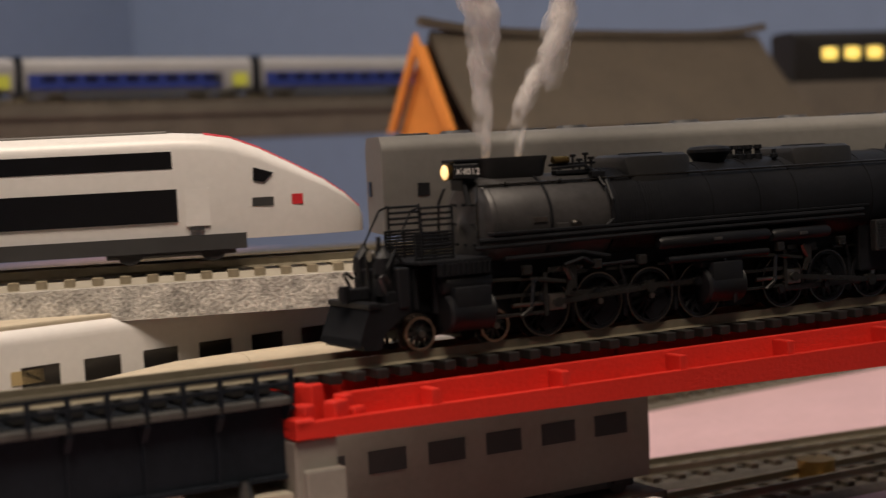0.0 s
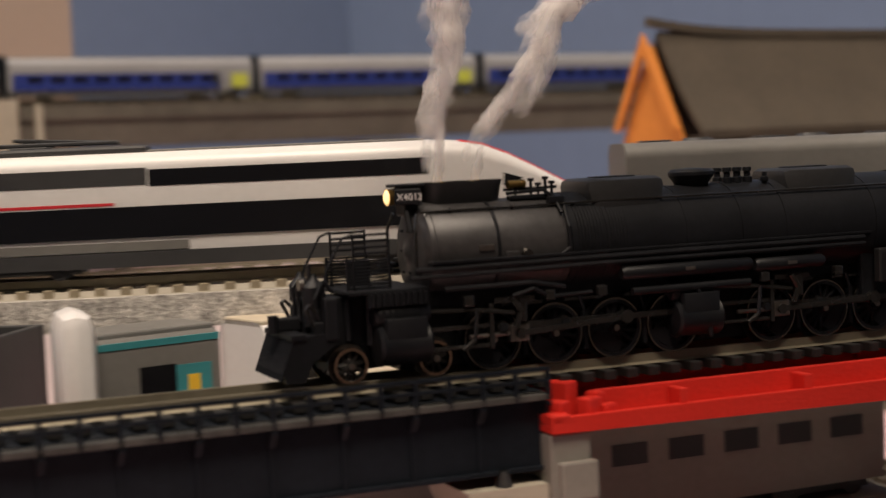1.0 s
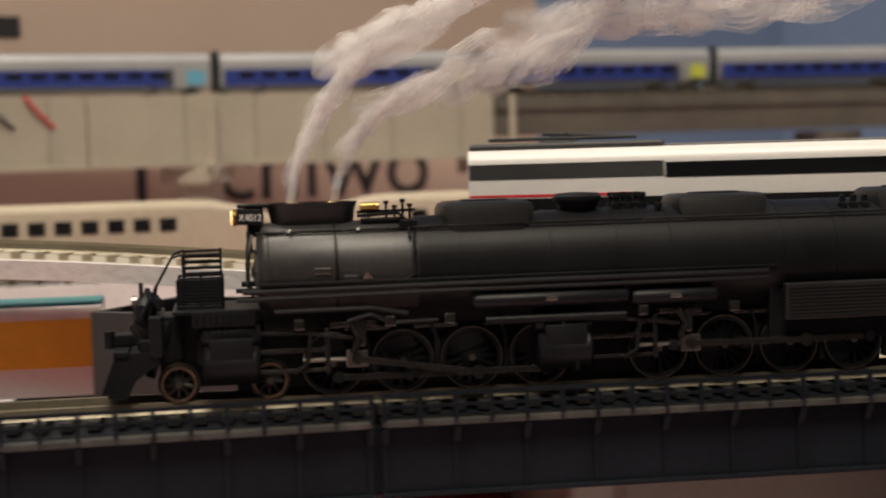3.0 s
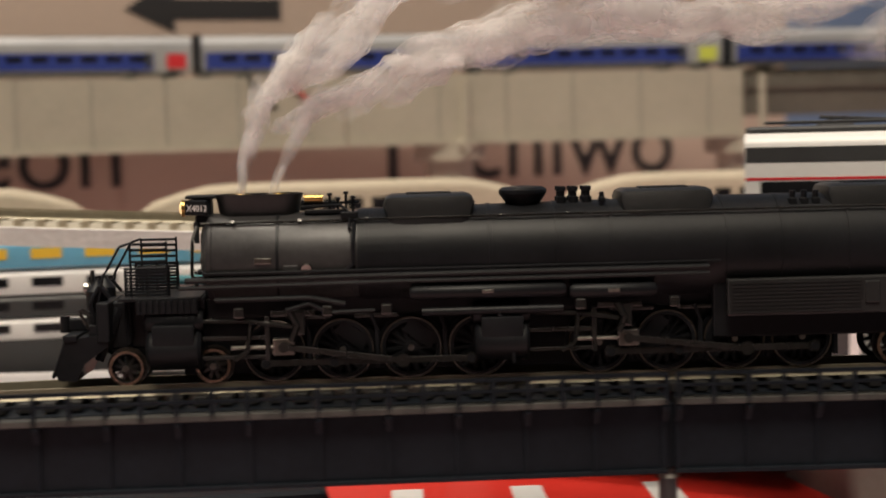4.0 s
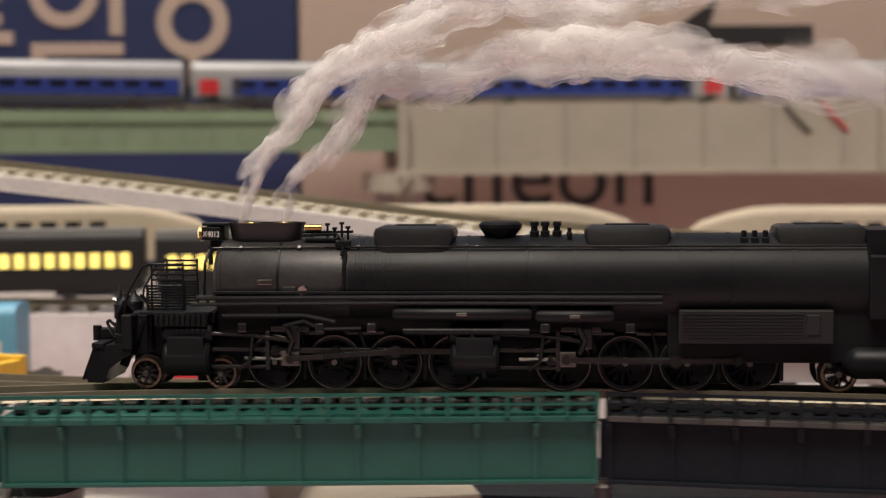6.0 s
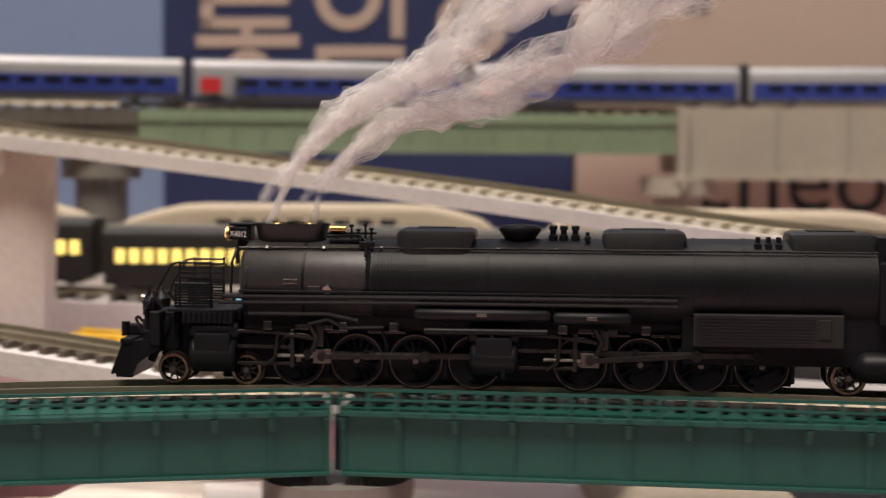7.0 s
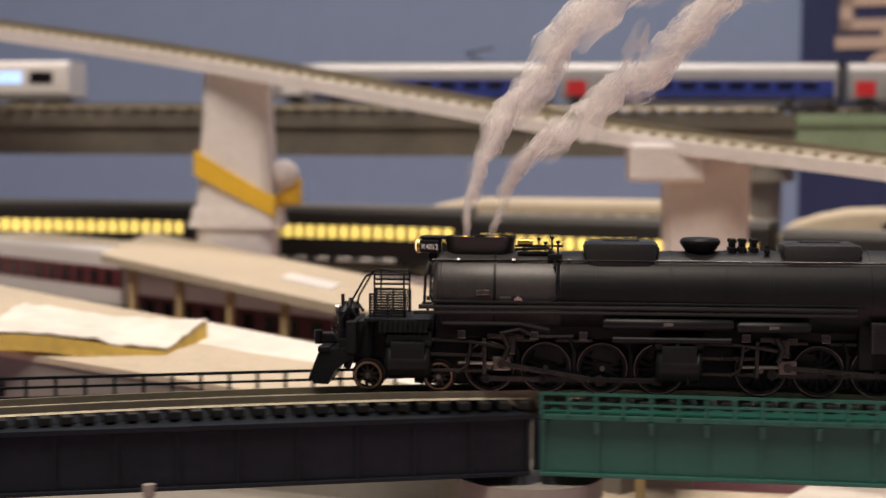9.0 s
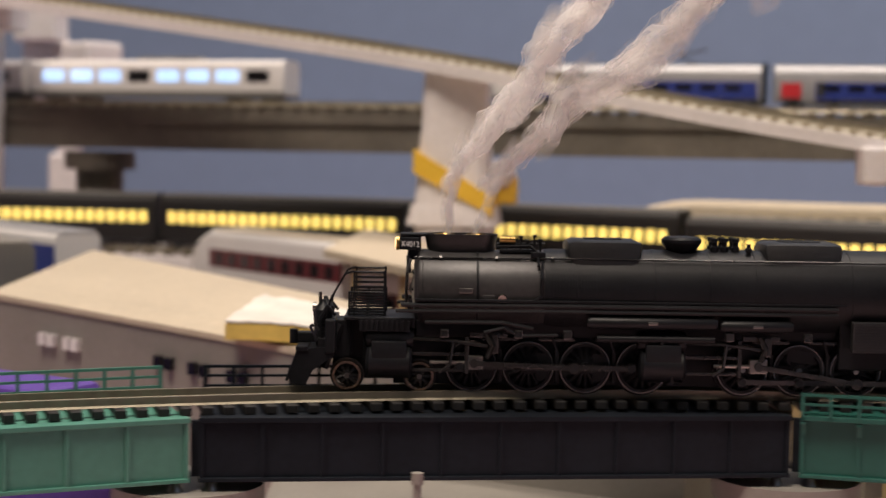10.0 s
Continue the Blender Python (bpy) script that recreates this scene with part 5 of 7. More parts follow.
    for k, dist in enumerate((-0.055, 0.053, 0.144)):
        p = FLc + d * dist + Vector((0.010, 0.021, 0))
        z = 0.0655 + 0.0045 * (k == 0) - 0.004 * k
        plain_coach("maroon_coach", "maroon and white railway coach at the platform", Matrix.Translation((p.x, p.y, z)) @ Matrix.Rotation(yaw + (math.pi if k == 0 else 0), 4, "Z"),
                    (0.092, 0.106, 0.070)[k], 0.0088, 0.0240, WHITE, BEIGE, 9, WINDOW, (0.42, 0.62), (MAROON, 0.38, 0.68), [(0.056, 0.95, 0.8), (0.063, 0.8, 0.5)] if k == 0 else None, "maroon train", 0.5)
    t = thing("platform", "grey platform slab carrying the maroon train", "platform")
    bm = bmesh.new()
    a, b = FLc - d * 0.12, FLc + d * 0.22
    n = Vector((-d.y, d.x, 0)) * 0.038
    m_ = Vector((-d.y, d.x, 0)) * 0.008
    slab4(bm, [(a.x + m_.x, a.y + m_.y, 0.0685), (b.x + m_.x, b.y + m_.y, 0.0575), (b.x + n.x, b.y + n.y, 0.0575), (a.x + n.x, a.y + n.y, 0.0685)], 0.03)
    part("slab", bm, PIER, t)
    # piled foam offcuts at the far end of the viaduct
    for x, y, z0, z1, w, turn in ((-0.566, 0.752, 0.1785, 0.22, 0.012, 0.2), (-0.545, 0.762, 0.1665, 0.1785, 0.016, -0.3), (-0.570, 0.760, 0.1500, 0.1785, 0.010, 0.5), (-0.5495, 0.755, TABLE, 0.122, 0.010, 0.4), (-0.560, 0.768, TABLE, 0.1665, 0.006, 0.1)):
        t = thing("foam_offcut", "rough white foam offcut stacked by the viaduct", "foam block", "foam offcuts", Matrix.Translation((x, y, 0)) @ Matrix.Rotation(turn, 4, "Z"))
        bm = bmesh.new()
        B(bm, -w, w, -w * 0.7, w * 0.7, z0, z1, 0.002)
        part("block", bm, FOAM, t)
    t = thing("blue_scrap", "flat bright blue plastic sheet below the canopy", "plastic sheet", m=Matrix.Translation((-0.168, 0.541, 0.0635)) @ Matrix.Rotation(radians(-25), 4, "Z"))
    bm = bmesh.new()
    B(bm, -0.022, 0.018, -0.006, 0.006, -0.006, 0.0015, 0.0004)
    part("sheet", bm, SKYBLUE, t)
    # stock parked beyond the station
    plain_coach("blue_nosed_coach", "white coach with dark blue end leaning on the yard board", Matrix.Translation((-0.4350, 0.5750, 0.0735)) @ Matrix.Rotation(radians(-26), 4, "Z"), 0.09, 0.009, 0.0225, WHITE, SILVER, 0, WINDOW, (0.4, 0.6), (BLUE, 0.2, 0.8), None, "yard stock")
    plain_coach("grey_teal_coach", "grey coach with teal sill in the yard", Matrix.Translation((-0.4350, 0.5350, 0.0720)) @ Matrix.Rotation(radians(-26), 4, "Z"), 0.10, 0.009, 0.0225, GREY, PIER, 0, WINDOW, (0.4, 0.6), (TEAL, 0.15, 0.4), None, "yard stock")
    slab("yard_board", "dark yard board beyond the station", -0.07, 0.08, -0.03, 0.06, 0.0, 0.0415, DARKGREY, "board", "", Matrix.Translation((-0.4350, 0.5350, TABLE)) @ Matrix.Rotation(radians(-26), 4, "Z"))
    # purple packets by the green span
    for x, y, z, a, w, h in ((-0.335, 0.395, TABLE, -20, 0.028, 0.0500), (-0.300, 0.385, TABLE, -8, 0.034, 0.0440), (-0.262, 0.372, TABLE, 12, 0.022, 0.0270), (-0.37, 0.41, TABLE, 5, 0.02, 0.053)):
        t = thing("packet", "glossy purple printed packet beside the bridge", "packet", "purple packets", Matrix.Translation((x, y, z)) @ Matrix.Rotation(radians(a), 4, "Z"))
        bm = bmesh.new()
        B(bm, -w, w, -0.008, 0.012, 0, h, 0.0015)
        part("wrapper", bm, PURPLE, t)
        for k in range(3):
            bm = bmesh.new()
            B(bm, -w * 0.8 + k * w * 0.55, -w * 0.8 + k * w * 0.55 + w * 0.32, -0.0083, -0.0078, h * 0.3, h * 0.62)
            part("printed_bar", bm, WHITE if k != 1 else REDPAINT, t)
    # things on the table just below the bridge
    t = thing("corrugated_card", "pale ribbed corrugated card sheet on the table", "card", m=Matrix.Translation((-0.105, 0.455, TABLE)) @ Matrix.Rotation(radians(8), 4, "Z"))
    bm = bmesh.new()
    B(bm, -0.055, 0.055, -0.03, 0.04, 0, 0.014, 0.0005)
    part("sheet", bm, BEIGE, t)
    first = None
    for k in range(36):
        bm = bmesh.new()
        C(bm, (-0.055, -0.03 + k * 0.0019, 0.0141), (0.055, -0.03 + k * 0.0019, 0.0141), 0.0007, n=6)
        if first is None:
            first = part("rib", bm, BEIGE, t)
        else:
            bm.free()
            ob = new("rib", first.data)
            ob.parent = t
            ob.location.y = k * 0.0019
    t = thing("grey_roof_shell", "pale grey plastic roof shell lying on the table", "shell", m=Matrix.Translation((-0.185, 0.425, TABLE)) @ Matrix.Rotation(radians(25), 4, "Z"))
    bm = bmesh.new()
    B(bm, -0.05, 0.045, -0.028, 0.03, 0, 0.017, 0.003)
    part("shell", bm, PIER, t, smooth=True)
    t = thing("blue_lamp", "tiny glowing blue lamp on the grey shell", "lamp", m=Matrix.Translation((-0.168, 0.4055, TABLE + 0.017)))
    bm = bmesh.new()
    B(bm, -0.0018, 0.0018, -0.0008, 0.0008, 0, 0.0028, 0.0004)
    part("lens", bm, GLOWBLUE, t)
    t = thing("signal_post", "thin pale grey post in front of the black span", "post", m=Matrix.Translation((-0.1745, 0.3690, 0)))
    bm = bmesh.new()
    C(bm, (0, 0, TABLE), (0, 0, 0.0655), 0.0008, n=12)
    C(bm, (0, 0, 0.0640), (0, 0, 0.0662), 0.0012, n=12)
    part("post", bm, PIER, t, smooth=True)
    for x, y, a, w, d_, h, mat, lab in ((0.02, 0.475, 10, 0.05, 0.018, 0.021, WHITE, "white printed paper stack on the table"), (-0.035, 0.485, -14, 0.03, 0.02, 0.018, PAPER, "white striped paper pad on the table"), (0.075, 0.470, 0, 0.022, 0.014, 0.023, BEIGE, "beige moulded plastic sprue tray")):
        t = thing("paper_pad", lab, "paper", m=Matrix.Translation((x, y, TABLE)) @ Matrix.Rotation(radians(a), 4, "Z"))
        bm = bmesh.new()
        B(bm, -w, w, -d_, d_, 0, h, 0.0006)
        part("pad", bm, mat, t)


YELLOWFOAM = material("yellow_foam_edge", (0.72, 0.52, 0.12), 0.7, 0, 0.25, 300, 0.5)
PAPER = material("torn_paper", (0.70, 0.66, 0.60), 0.8, 0, 0.2, 90, 0.5, 40)
left_side()
# ---- the articulated steam locomotive (x ahead, y to its left, origin on the rail under the pilot truck's first axle) ----
U = 0.001
STEELDARK = material("blackened_tyre", (0.24, 0.22, 0.20), 0.26, 1.0, 0.2, 900)
PANEL = material("panel_grey", (0.022, 0.022, 0.023), 0.42, 0.1, 0.2, 900, 0.1)
MOVING = []  # wheels and rods: (part, kind, x, z, radius or crank, phase, extra)


def tube(bm, pts, r, n=6):
    for a, b in zip(pts, pts[1:]):
        C(bm, [c * U for c in a], [c * U for c in b], r * U, n=n)
    return bm


def lathe(bm, prof, x_axis=True, n=40, cz=0.0):
    """A turned shape: (x, radius) pairs about the x axis at height cz."""
    rings = []
    for x, r in prof:
        rings.append([bm.verts.new((x * U, r * U * math.cos(i * math.tau / n), cz * U + r * U * math.sin(i * math.tau / n))) for i in range(n)])
    for a, b in zip(rings, rings[1:]):
        for i in range(n):
            bm.faces.new((a[i], a[(i + 1) % n], b[(i + 1) % n], b[i]))
    bm.faces.new(rings[0])
    bm.faces.new(rings[-1][::-1])
    return bm


def mmbox(bm, x0, x1, y0, y1, z0, z1, bevel=0.15, m=None):
    return B(bm, x0 * U, x1 * U, y0 * U, y1 * U, z0 * U, z1 * U, bevel * U, m)


def wheel_mesh(bm, r, spokes, y):
    """A spoked wheel with tyre and flange, standing at y, its axle along y."""
    n = 36

    def ring(r0, r1, y0, y1):
        vs = [[bm.verts.new((rr * U * math.sin(i * math.tau / n), yy * U, rr * U * math.cos(i * math.tau / n))) for i in range(n)]
              for rr, yy in ((r0, y0), (r1, y0), (r1, y1), (r0, y1))]
        for k in range(4):
            a, b = vs[k], vs[(k + 1) % 4]
            for i in range(n):
                bm.faces.new((a[i], a[(i + 1) % n], b[(i + 1) % n], b[i]))
    s = 1 if y > 0 else -1
    ring(r * 0.84, r, y, y + s * 1.6)
    ring(r * 0.84, r + 0.55, y - s * 0.4, y)
    C(bm, (0, (y - s * 0.2) * U, 0), (0, (y + s * 1.9) * U, 0), r * 0.2 * U, n=16)
    for k in range(spokes):
        a = k * math.tau / spokes
        p = Vector((math.sin(a), 0, math.cos(a)))
        C(bm, p * r * 0.18 * U + Vector((0, (y + s * 0.8) * U, 0)), p * r * 0.88 * U + Vector((0, (y + s * 0.8) * U, 0)), 0.5 * U, 0.34 * U, n=6)
    return bm


def wheelset(loco, name, x, r, spokes, crank=False, phase=0.0):
    bm = bmesh.new()
    for y in (4.6, -4.6):
        wheel_mesh(bm, r, spokes, y)
    C(bm, (0, -4.6 * U, 0), (0, 4.6 * U, 0), 0.9 * U, n=10)
    if crank:
        bmesh.ops.create_cube(bm, size=1, matrix=Matrix.Translation((0, 5.6 * U, -r * 0.55 * U)) @ Matrix.Diagonal((r * 1.1 * U, 0.9 * U, r * 0.5 * U, 1)))
        C(bm, (0, 5 * U, 2.4 * U), (0, 8.2 * U, 2.4 * U), 0.75 * U, n=12)
    ob = part(name, bm, LOCO if crank else RODS, loco, smooth=True)
    bm = bmesh.new()
    for y in (6.15, -6.15):
        s = 1 if y > 0 else -1
        n = 36
        vs = [[bm.verts.new((rr * U * math.sin(i * math.tau / n), (y + d) * U, rr * U * math.cos(i * math.tau / n))) for i in range(n)]
              for rr, d in ((r * (0.95 if crank else 0.84), 0.06 * s), (r * 1.005, 0.06 * s), (r * 1.005, -1.5 * s))]
        for k in range(2):
            for i in range(n):
                bm.faces.new((vs[k][i], vs[k][(i + 1) % n], vs[k + 1][(i + 1) % n], vs[k + 1][i]))
    part("tyre", bm, STEELDARK if crank else TYRE, ob, "worn bright steel tyre", smooth=True)
    bm = bmesh.new()
    C(bm, (0, 6.2 * U, 0), (0, 6.9 * U, 0), 0.55 * U, n=12)
    part("axle_cap", bm, STEEL, ob)
    ob.location = (x * U, 0, r * U)
    MOVING.append((ob, "spin", x, r, r, phase))
    return ob


def engine_unit(loco, x1, phase, front):
    """One set of four driven axles with its cylinders, rods and valve gear; x1 is the first axle."""
    xs = [x1 - 11.7 * k for k in range(4)]
    for x in xs:
        wheelset(loco, "driving_wheelset", x, 5.25, 15, True, phase)
    bm = bmesh.new()
    mmbox(bm, xs[3] - 6, x1 + 16, -3.6, 3.6, 1.1, 12.5, 0.2)
    part("engine_frame", bm, LOCO, loco)
    for x in xs:
        bm = bmesh.new()
        mmbox(bm, x - 1.1, x + 1.1, 3.7, 4.4, 3.2, 7.4, 0.1)
        part("axle_box", bm, RODS, loco)
    for k in range(3):
        bm = bmesh.new()
        mmbox(bm, xs[k] - 9.6, xs[k] - 2.1, 5.2, 6.0, 10.6, 11.2, 0.1)
        part("spring", bm, RODS, loco)
    cx = x1 + 16.8
    for k, x in enumerate(xs):
        for s in (1, -1):
            bm = bmesh.new()
            mmbox(bm, x - 6.3, x - 5.5, min(s * 4.8, s * 6.4), max(s * 4.8, s * 6.4), 2.0, 8.6, 0.15)
            tube(bm, [(x - 5.9, s * 6.2, 8.4), (x - 4.9, s * 6.4, 11.4)], 0.3)
            part("brake_hanger", bm, LOCO, loco)
    for s in (1, -1):
        bm = bmesh.new()
        for prof, z, y in (([(cx - 4.6, 0.4), (cx - 4.6, 3.0), (cx - 4.1, 3.5), (cx - 3.7, 3.3), (cx + 3.7, 3.3), (cx + 4.1, 3.5), (cx + 4.6, 3.0), (cx + 4.9, 0.8)], 6.0, 7.0),
                           ([(cx - 4.9, 0.4), (cx - 4.9, 1.7), (cx - 4.3, 2.1), (cx + 4.3, 2.1), (cx + 4.9, 1.7), (cx + 5.4, 0.4)], 10.9, 6.6)):
            k = len(bm.verts)
            lathe(bm, prof, n=28, cz=z)
            bm.verts.ensure_lookup_table()
            for v in bm.verts[k:]:
                v.co.y += s * y * U
        mmbox(bm, cx - 3.6, cx + 3.6, s * 4 if s > 0 else -10.1, 10.1 if s > 0 else -4, 5.5, 10.5, 0.3)
        part("cylinder", bm, LOCO, loco, smooth=True)
        # slide bars and crosshead guide
        bm = bmesh.new()
        mmbox(bm, cx - 15.5, cx - 4.6, s * 7.4 - 0.45, s * 7.4 + 0.45, 7.5, 8.2, 0.1)
        mmbox(bm, cx - 15.5, cx - 4.6, s * 7.4 - 0.45, s * 7.4 + 0.45, 4.2, 4.8, 0.1)
        mmbox(bm, cx - 16.2, cx - 15.4, s * 7.4 - 0.9, s * 7.4 + 0.9, 3.9, 11.5, 0.1)
        part("slide_bar", bm, RODS, loco)
        bm = bmesh.new()
        tube(bm, [(cx - 4.8, s * 8.0, 10.9), (cx - 13, s * 8.4, 10.6), (cx - 20, s * 8.3, 9.6)], 0.4)
        tube(bm, [(cx - 13, s * 8.6, 10.6), (cx - 12.4, s * 8.7, 5.6), (cx - 10.2, s * 8.7, 4.2)], 0.38)
        tube(bm, [(cx - 19.6, s * 8.9, 12.3), (cx - 21.0, s * 9.0, 9.8), (cx - 19.9, s * 8.9, 7.2)], 0.55)
        mmbox(bm, cx - 24, cx - 16.4, s * 7.9 - 0.35, s * 7.9 + 0.35, 11.4, 12.4, 0.12)
        mmbox(bm, cx - 22.2, cx - 20.6, s * 8.2 - 0.6, s * 8.2 + 0.6, 8.2, 12.2, 0.2)
        part("valve_gear", bm, RODS, loco)
        bm = bmesh.new()
        for x in xs:
            C(bm, (x * U, s * 6.9 * U, 0), (x * U, s * 7.7 * U, 0), 1.0 * U, n=14)
        mmbox(bm, xs[3], xs[0], min(s * 7.0, s * 7.6), max(s * 7.0, s * 7.6), -0.55, 0.55, 0.1)
        side = part("side_rod", bm, RODS, loco)
        side.location = (0, 0, 5.25 * U)
        MOVING.append((side, "side", 0, 5.25, 2.4, phase if s > 0 else phase + math.pi / 2))
        bm = bmesh.new()
        C(bm, (0, s * 7.9 * U, 0), (0, s * 8.7 * U, 0), 1.15 * U, n=14)
        mmbox(bm, 0, 20.5, min(s * 8.0, s * 8.6), max(s * 8.0, s * 8.6), -0.5, 0.5, 0.1)
        C(bm, (20.5 * U, s * 7.4 * U, 0), (20.5 * U, s * 8.8 * U, 0), 0.9 * U, n=14)
        main = part("main_rod", bm, RODS, loco)
        MOVING.append((main, "main", xs[2], 5.25, 2.4, phase if s > 0 else phase + math.pi / 2))
        bm = bmesh.new()
        mmbox(bm, -1.8, 1.8, s * 7.4 - 0.8, s * 7.4 + 0.8, -1.4, 1.5, 0.2)
        tube(bm, [(1.8, s * 7.4, 0), (9, s * 7.4, 0)], 0.4, 8)
        head = part("crosshead", bm, STEEL, loco, "bright steel crosshead and piston rod")
        MOVING.append((head, "head", xs[2], 5.25, 2.4, phase if s > 0 else phase + math.pi / 2))
    return xs


SANDBOX = material("sand_box_black", (0.020, 0.020, 0.021), 0.40, 0.0, 0.25, 900, 0.06, spec=0.4)


def steam_locomotive():
    t = thing("steam_locomotive", "glossy black articulated steam locomotive model with graphite smokebox", "locomotive")
    CZ = 20.6
    # boiler with its bands
    bm = bmesh.new()
    lathe(bm, [(-38.3, 8.0), (-38.3, 8.5), (-60, 8.7), (-84, 9.0), (-104, 9.2), (-136, 9.2), (-136.2, 7.5)], n=56, cz=CZ)
    part("boiler", bm, LOCO, t, smooth=True)
    for x, r in ((-45.2, 8.56), (-61.0, 8.72), (-72.5, 8.86), (-81.8, 8.98), (-101.5, 9.18), (-111, 9.2), (-122.5, 9.2)):
        bm = bmesh.new()
        lathe(bm, [(x - 0.35, r - 0.3), (x - 0.3, r + 0.13), (x + 0.3, r + 0.13), (x + 0.35, r - 0.3)], n=56, cz=CZ)
        part("boiler_band", bm, LOCO, t, smooth=True)
    bm = bmesh.new()
    lathe(bm, [(-38.6, 7.9), (-38.5, 8.2), (-13.0, 8.2), (-12.5, 7.9), (-12.2, 7.2), (-11.9, 6.9), (-11.7, 6.4), (-11.4, 3.0), (-11.0, 1.2), (-10.6, 0.6)], n=56, cz=CZ)
    part("smokebox", bm, SMOKEBOX, t, "weathered graphite grey smokebox", smooth=True)
    for x in (-24.6, -38.6):
        bm = bmesh.new()
        lathe(bm, [(x - 0.3, 8.0), (x - 0.25, 8.42), (x + 0.25, 8.42), (x + 0.3, 8.0)], n=56, cz=CZ)
        part("smokebox_band", bm, LOCO, t, smooth=True)
    # rivets and washout plugs on the smokebox
    bm = bmesh.new()
    for k in range(30):
        a = -1.0 + k * 2.0 / 29
        for x in (-37.2, -13.4):
            bmesh.ops.create_icosphere(bm, subdivisions=1, radius=0.17 * U, matrix=Matrix.Translation((x * U, 8.22 * U * math.cos(a), (CZ + 8.22 * math.sin(a)) * U)))
    tagged(part("rivets", bm, SMOKEBOX, t), kind="stuff")
    bm = bmesh.new()
    C(bm, (-29.6 * U, 7.0 * U, 19.7 * U), (-29.6 * U, 8.9 * U, 19.3 * U), 1.15 * U, 0.9 * U, n=20)
    part("pipe_elbow", bm, STEELDARK, t, smooth=True)
    bm = bmesh.new()
    mmbox(bm, -23.6, -20.8, 7.9, 8.45, 20.4, 21.4, 0.1)
    part("builder_plate", bm, STEEL, t, "small worn builder plate")
    bm = bmesh.new()
    mmbox(bm, -28.2, -25.6, 7.6, 8.35, 18.9, 20.1, 0.2)
    part("cover_plate", bm, SMOKEBOX, t)
    bm = bmesh.new()
    tube(bm, [(-11.5, 5.2, 27.3), (-37, 5.3, 27.4), (-38.6, 5.9, 27.5), (-104, 7.0, 27.6), (-136, 7.0, 27.6)], 0.22)
    part("handrail", bm, RODS, t)
    first = None
    for k in range(11):
        bm = bmesh.new()
        C(bm, (0, 4.4 * U, 26.6 * U), (0, 5.6 * U, 27.6 * U), 0.33 * U, n=8)
        if first is None:
            first = part("handrail_post", bm, RODS, t)
            ob = first
        else:
            bm.free()
            ob = new("handrail_post", first.data)
            ob.parent = t
        ob.location.x = (-17 - k * 11.5) * U
    # fine ribs of the boiler jacket
    bm = bmesh.new()
    for k in range(16):
        x = -39.6 - k * 0.62
        lathe(bm, [(x - 0.12, 8.2), (x - 0.1, 8.66), (x + 0.1, 8.66), (x + 0.12, 8.2)], n=40, cz=CZ)
    tagged(part("jacket_ribs", bm, LOCO, t), kind="stuff")
    # double stack in its long casing
    bm = bmesh.new()
    n = 16
    out = []
    for z, g in ((27.4, -0.7), (28.2, -0.3), (29.0, 0.1), (31.0, 0.45), (31.9, 0.8), (32.1, 0.8)):
        ring = []
        for cxx, a0 in ((-17.2, -math.pi / 2), (-25.2, math.pi / 2)):
            for i in range(n + 1):
                a = a0 + math.pi * i / n
                ring.append(bm.verts.new(((cxx + (2.9 + g) * math.cos(a)) * U, (2.9 + g) * math.sin(a) * U, z * U)))
        out.append(ring)
    for z, g in ((32.1, 0.4), (30.8, 0.3)):
        ring = []
        for cxx, a0 in ((-17.2, -math.pi / 2), (-25.2, math.pi / 2)):
            for i in range(n + 1):
                a = a0 + math.pi * i / n
                ring.append(bm.verts.new(((cxx + (2.9 + g) * math.cos(a)) * U, (2.9 + g) * math.sin(a) * U, z * U)))
        out.append(ring)
    for a, b in zip(out, out[1:]):
        for i in range(len(a)):
            bm.faces.new((a[i], a[(i + 1) % len(a)], b[(i + 1) % len(a)], b[i]))
    bm.faces.new(out[-1])
    part("stack_casing", bm, SANDBOX, t, smooth=True)
    for x in (-17.8, -24.4):
        bm = bmesh.new()
        lathe(bm, [(0, 1.3), (0, 2.3), (1.0, 2.45), (1.1, 2.0), (0.4, 1.5)], n=24)
        bmesh.ops.transform(bm, matrix=Matrix.Translation((x * U, 0, 30.9 * U)) @ Matrix.Rotation(-math.pi / 2, 4, "Y"), verts=bm.verts)
        part("stack", bm, BRASS, t, "dull brass chimney rim", smooth=True)
    # headlight, number board and bracket
    bm = bmesh.new()
    mmbox(bm, -13.0, -9.8, -1.8, 1.8, 28.6, 31.6, 0.3)
    mmbox(bm, -13.6, -10.2, -2.2, 2.2, 26.6, 28.7, 0.3)
    mmbox(bm, -14.0, -8.6, -2.3, 2.3, 31.5, 32.1, 0.2)
    tube(bm, [(-10.4, 2.4, 27.5), (-10.6, 3.4, 24.0)], 0.5)
    part("headlight_bracket", bm, LOCO, t)
    for s in (1, -1):
        turn = Matrix.Translation((-8.6 * U, s * 1.7 * U, 0)) @ Matrix.Rotation(math.pi - s * radians(28), 4, "Z")
        bm = bmesh.new()
        mmbox(bm, 0, 4.5, -0.4, 0.4, 28.7, 31.3, 0.2, turn)
        board = part("number_board", bm, LOCO, t)
        if s > 0:
            m = turn @ Matrix.Translation((0.45 * U, -0.42 * U, 29.4 * U)) @ Matrix.Rotation(radians(90), 4, "X")
            lettering("X4012", 1.6 * U, WHITE, board, m, "white_number", 0.00004)
    bm = bmesh.new()
    C(bm, (-9.4 * U, 0.2 * U, 29.9 * U), (-7.8 * U, 0.2 * U, 29.9 * U), 1.2 * U, 1.5 * U, n=20)
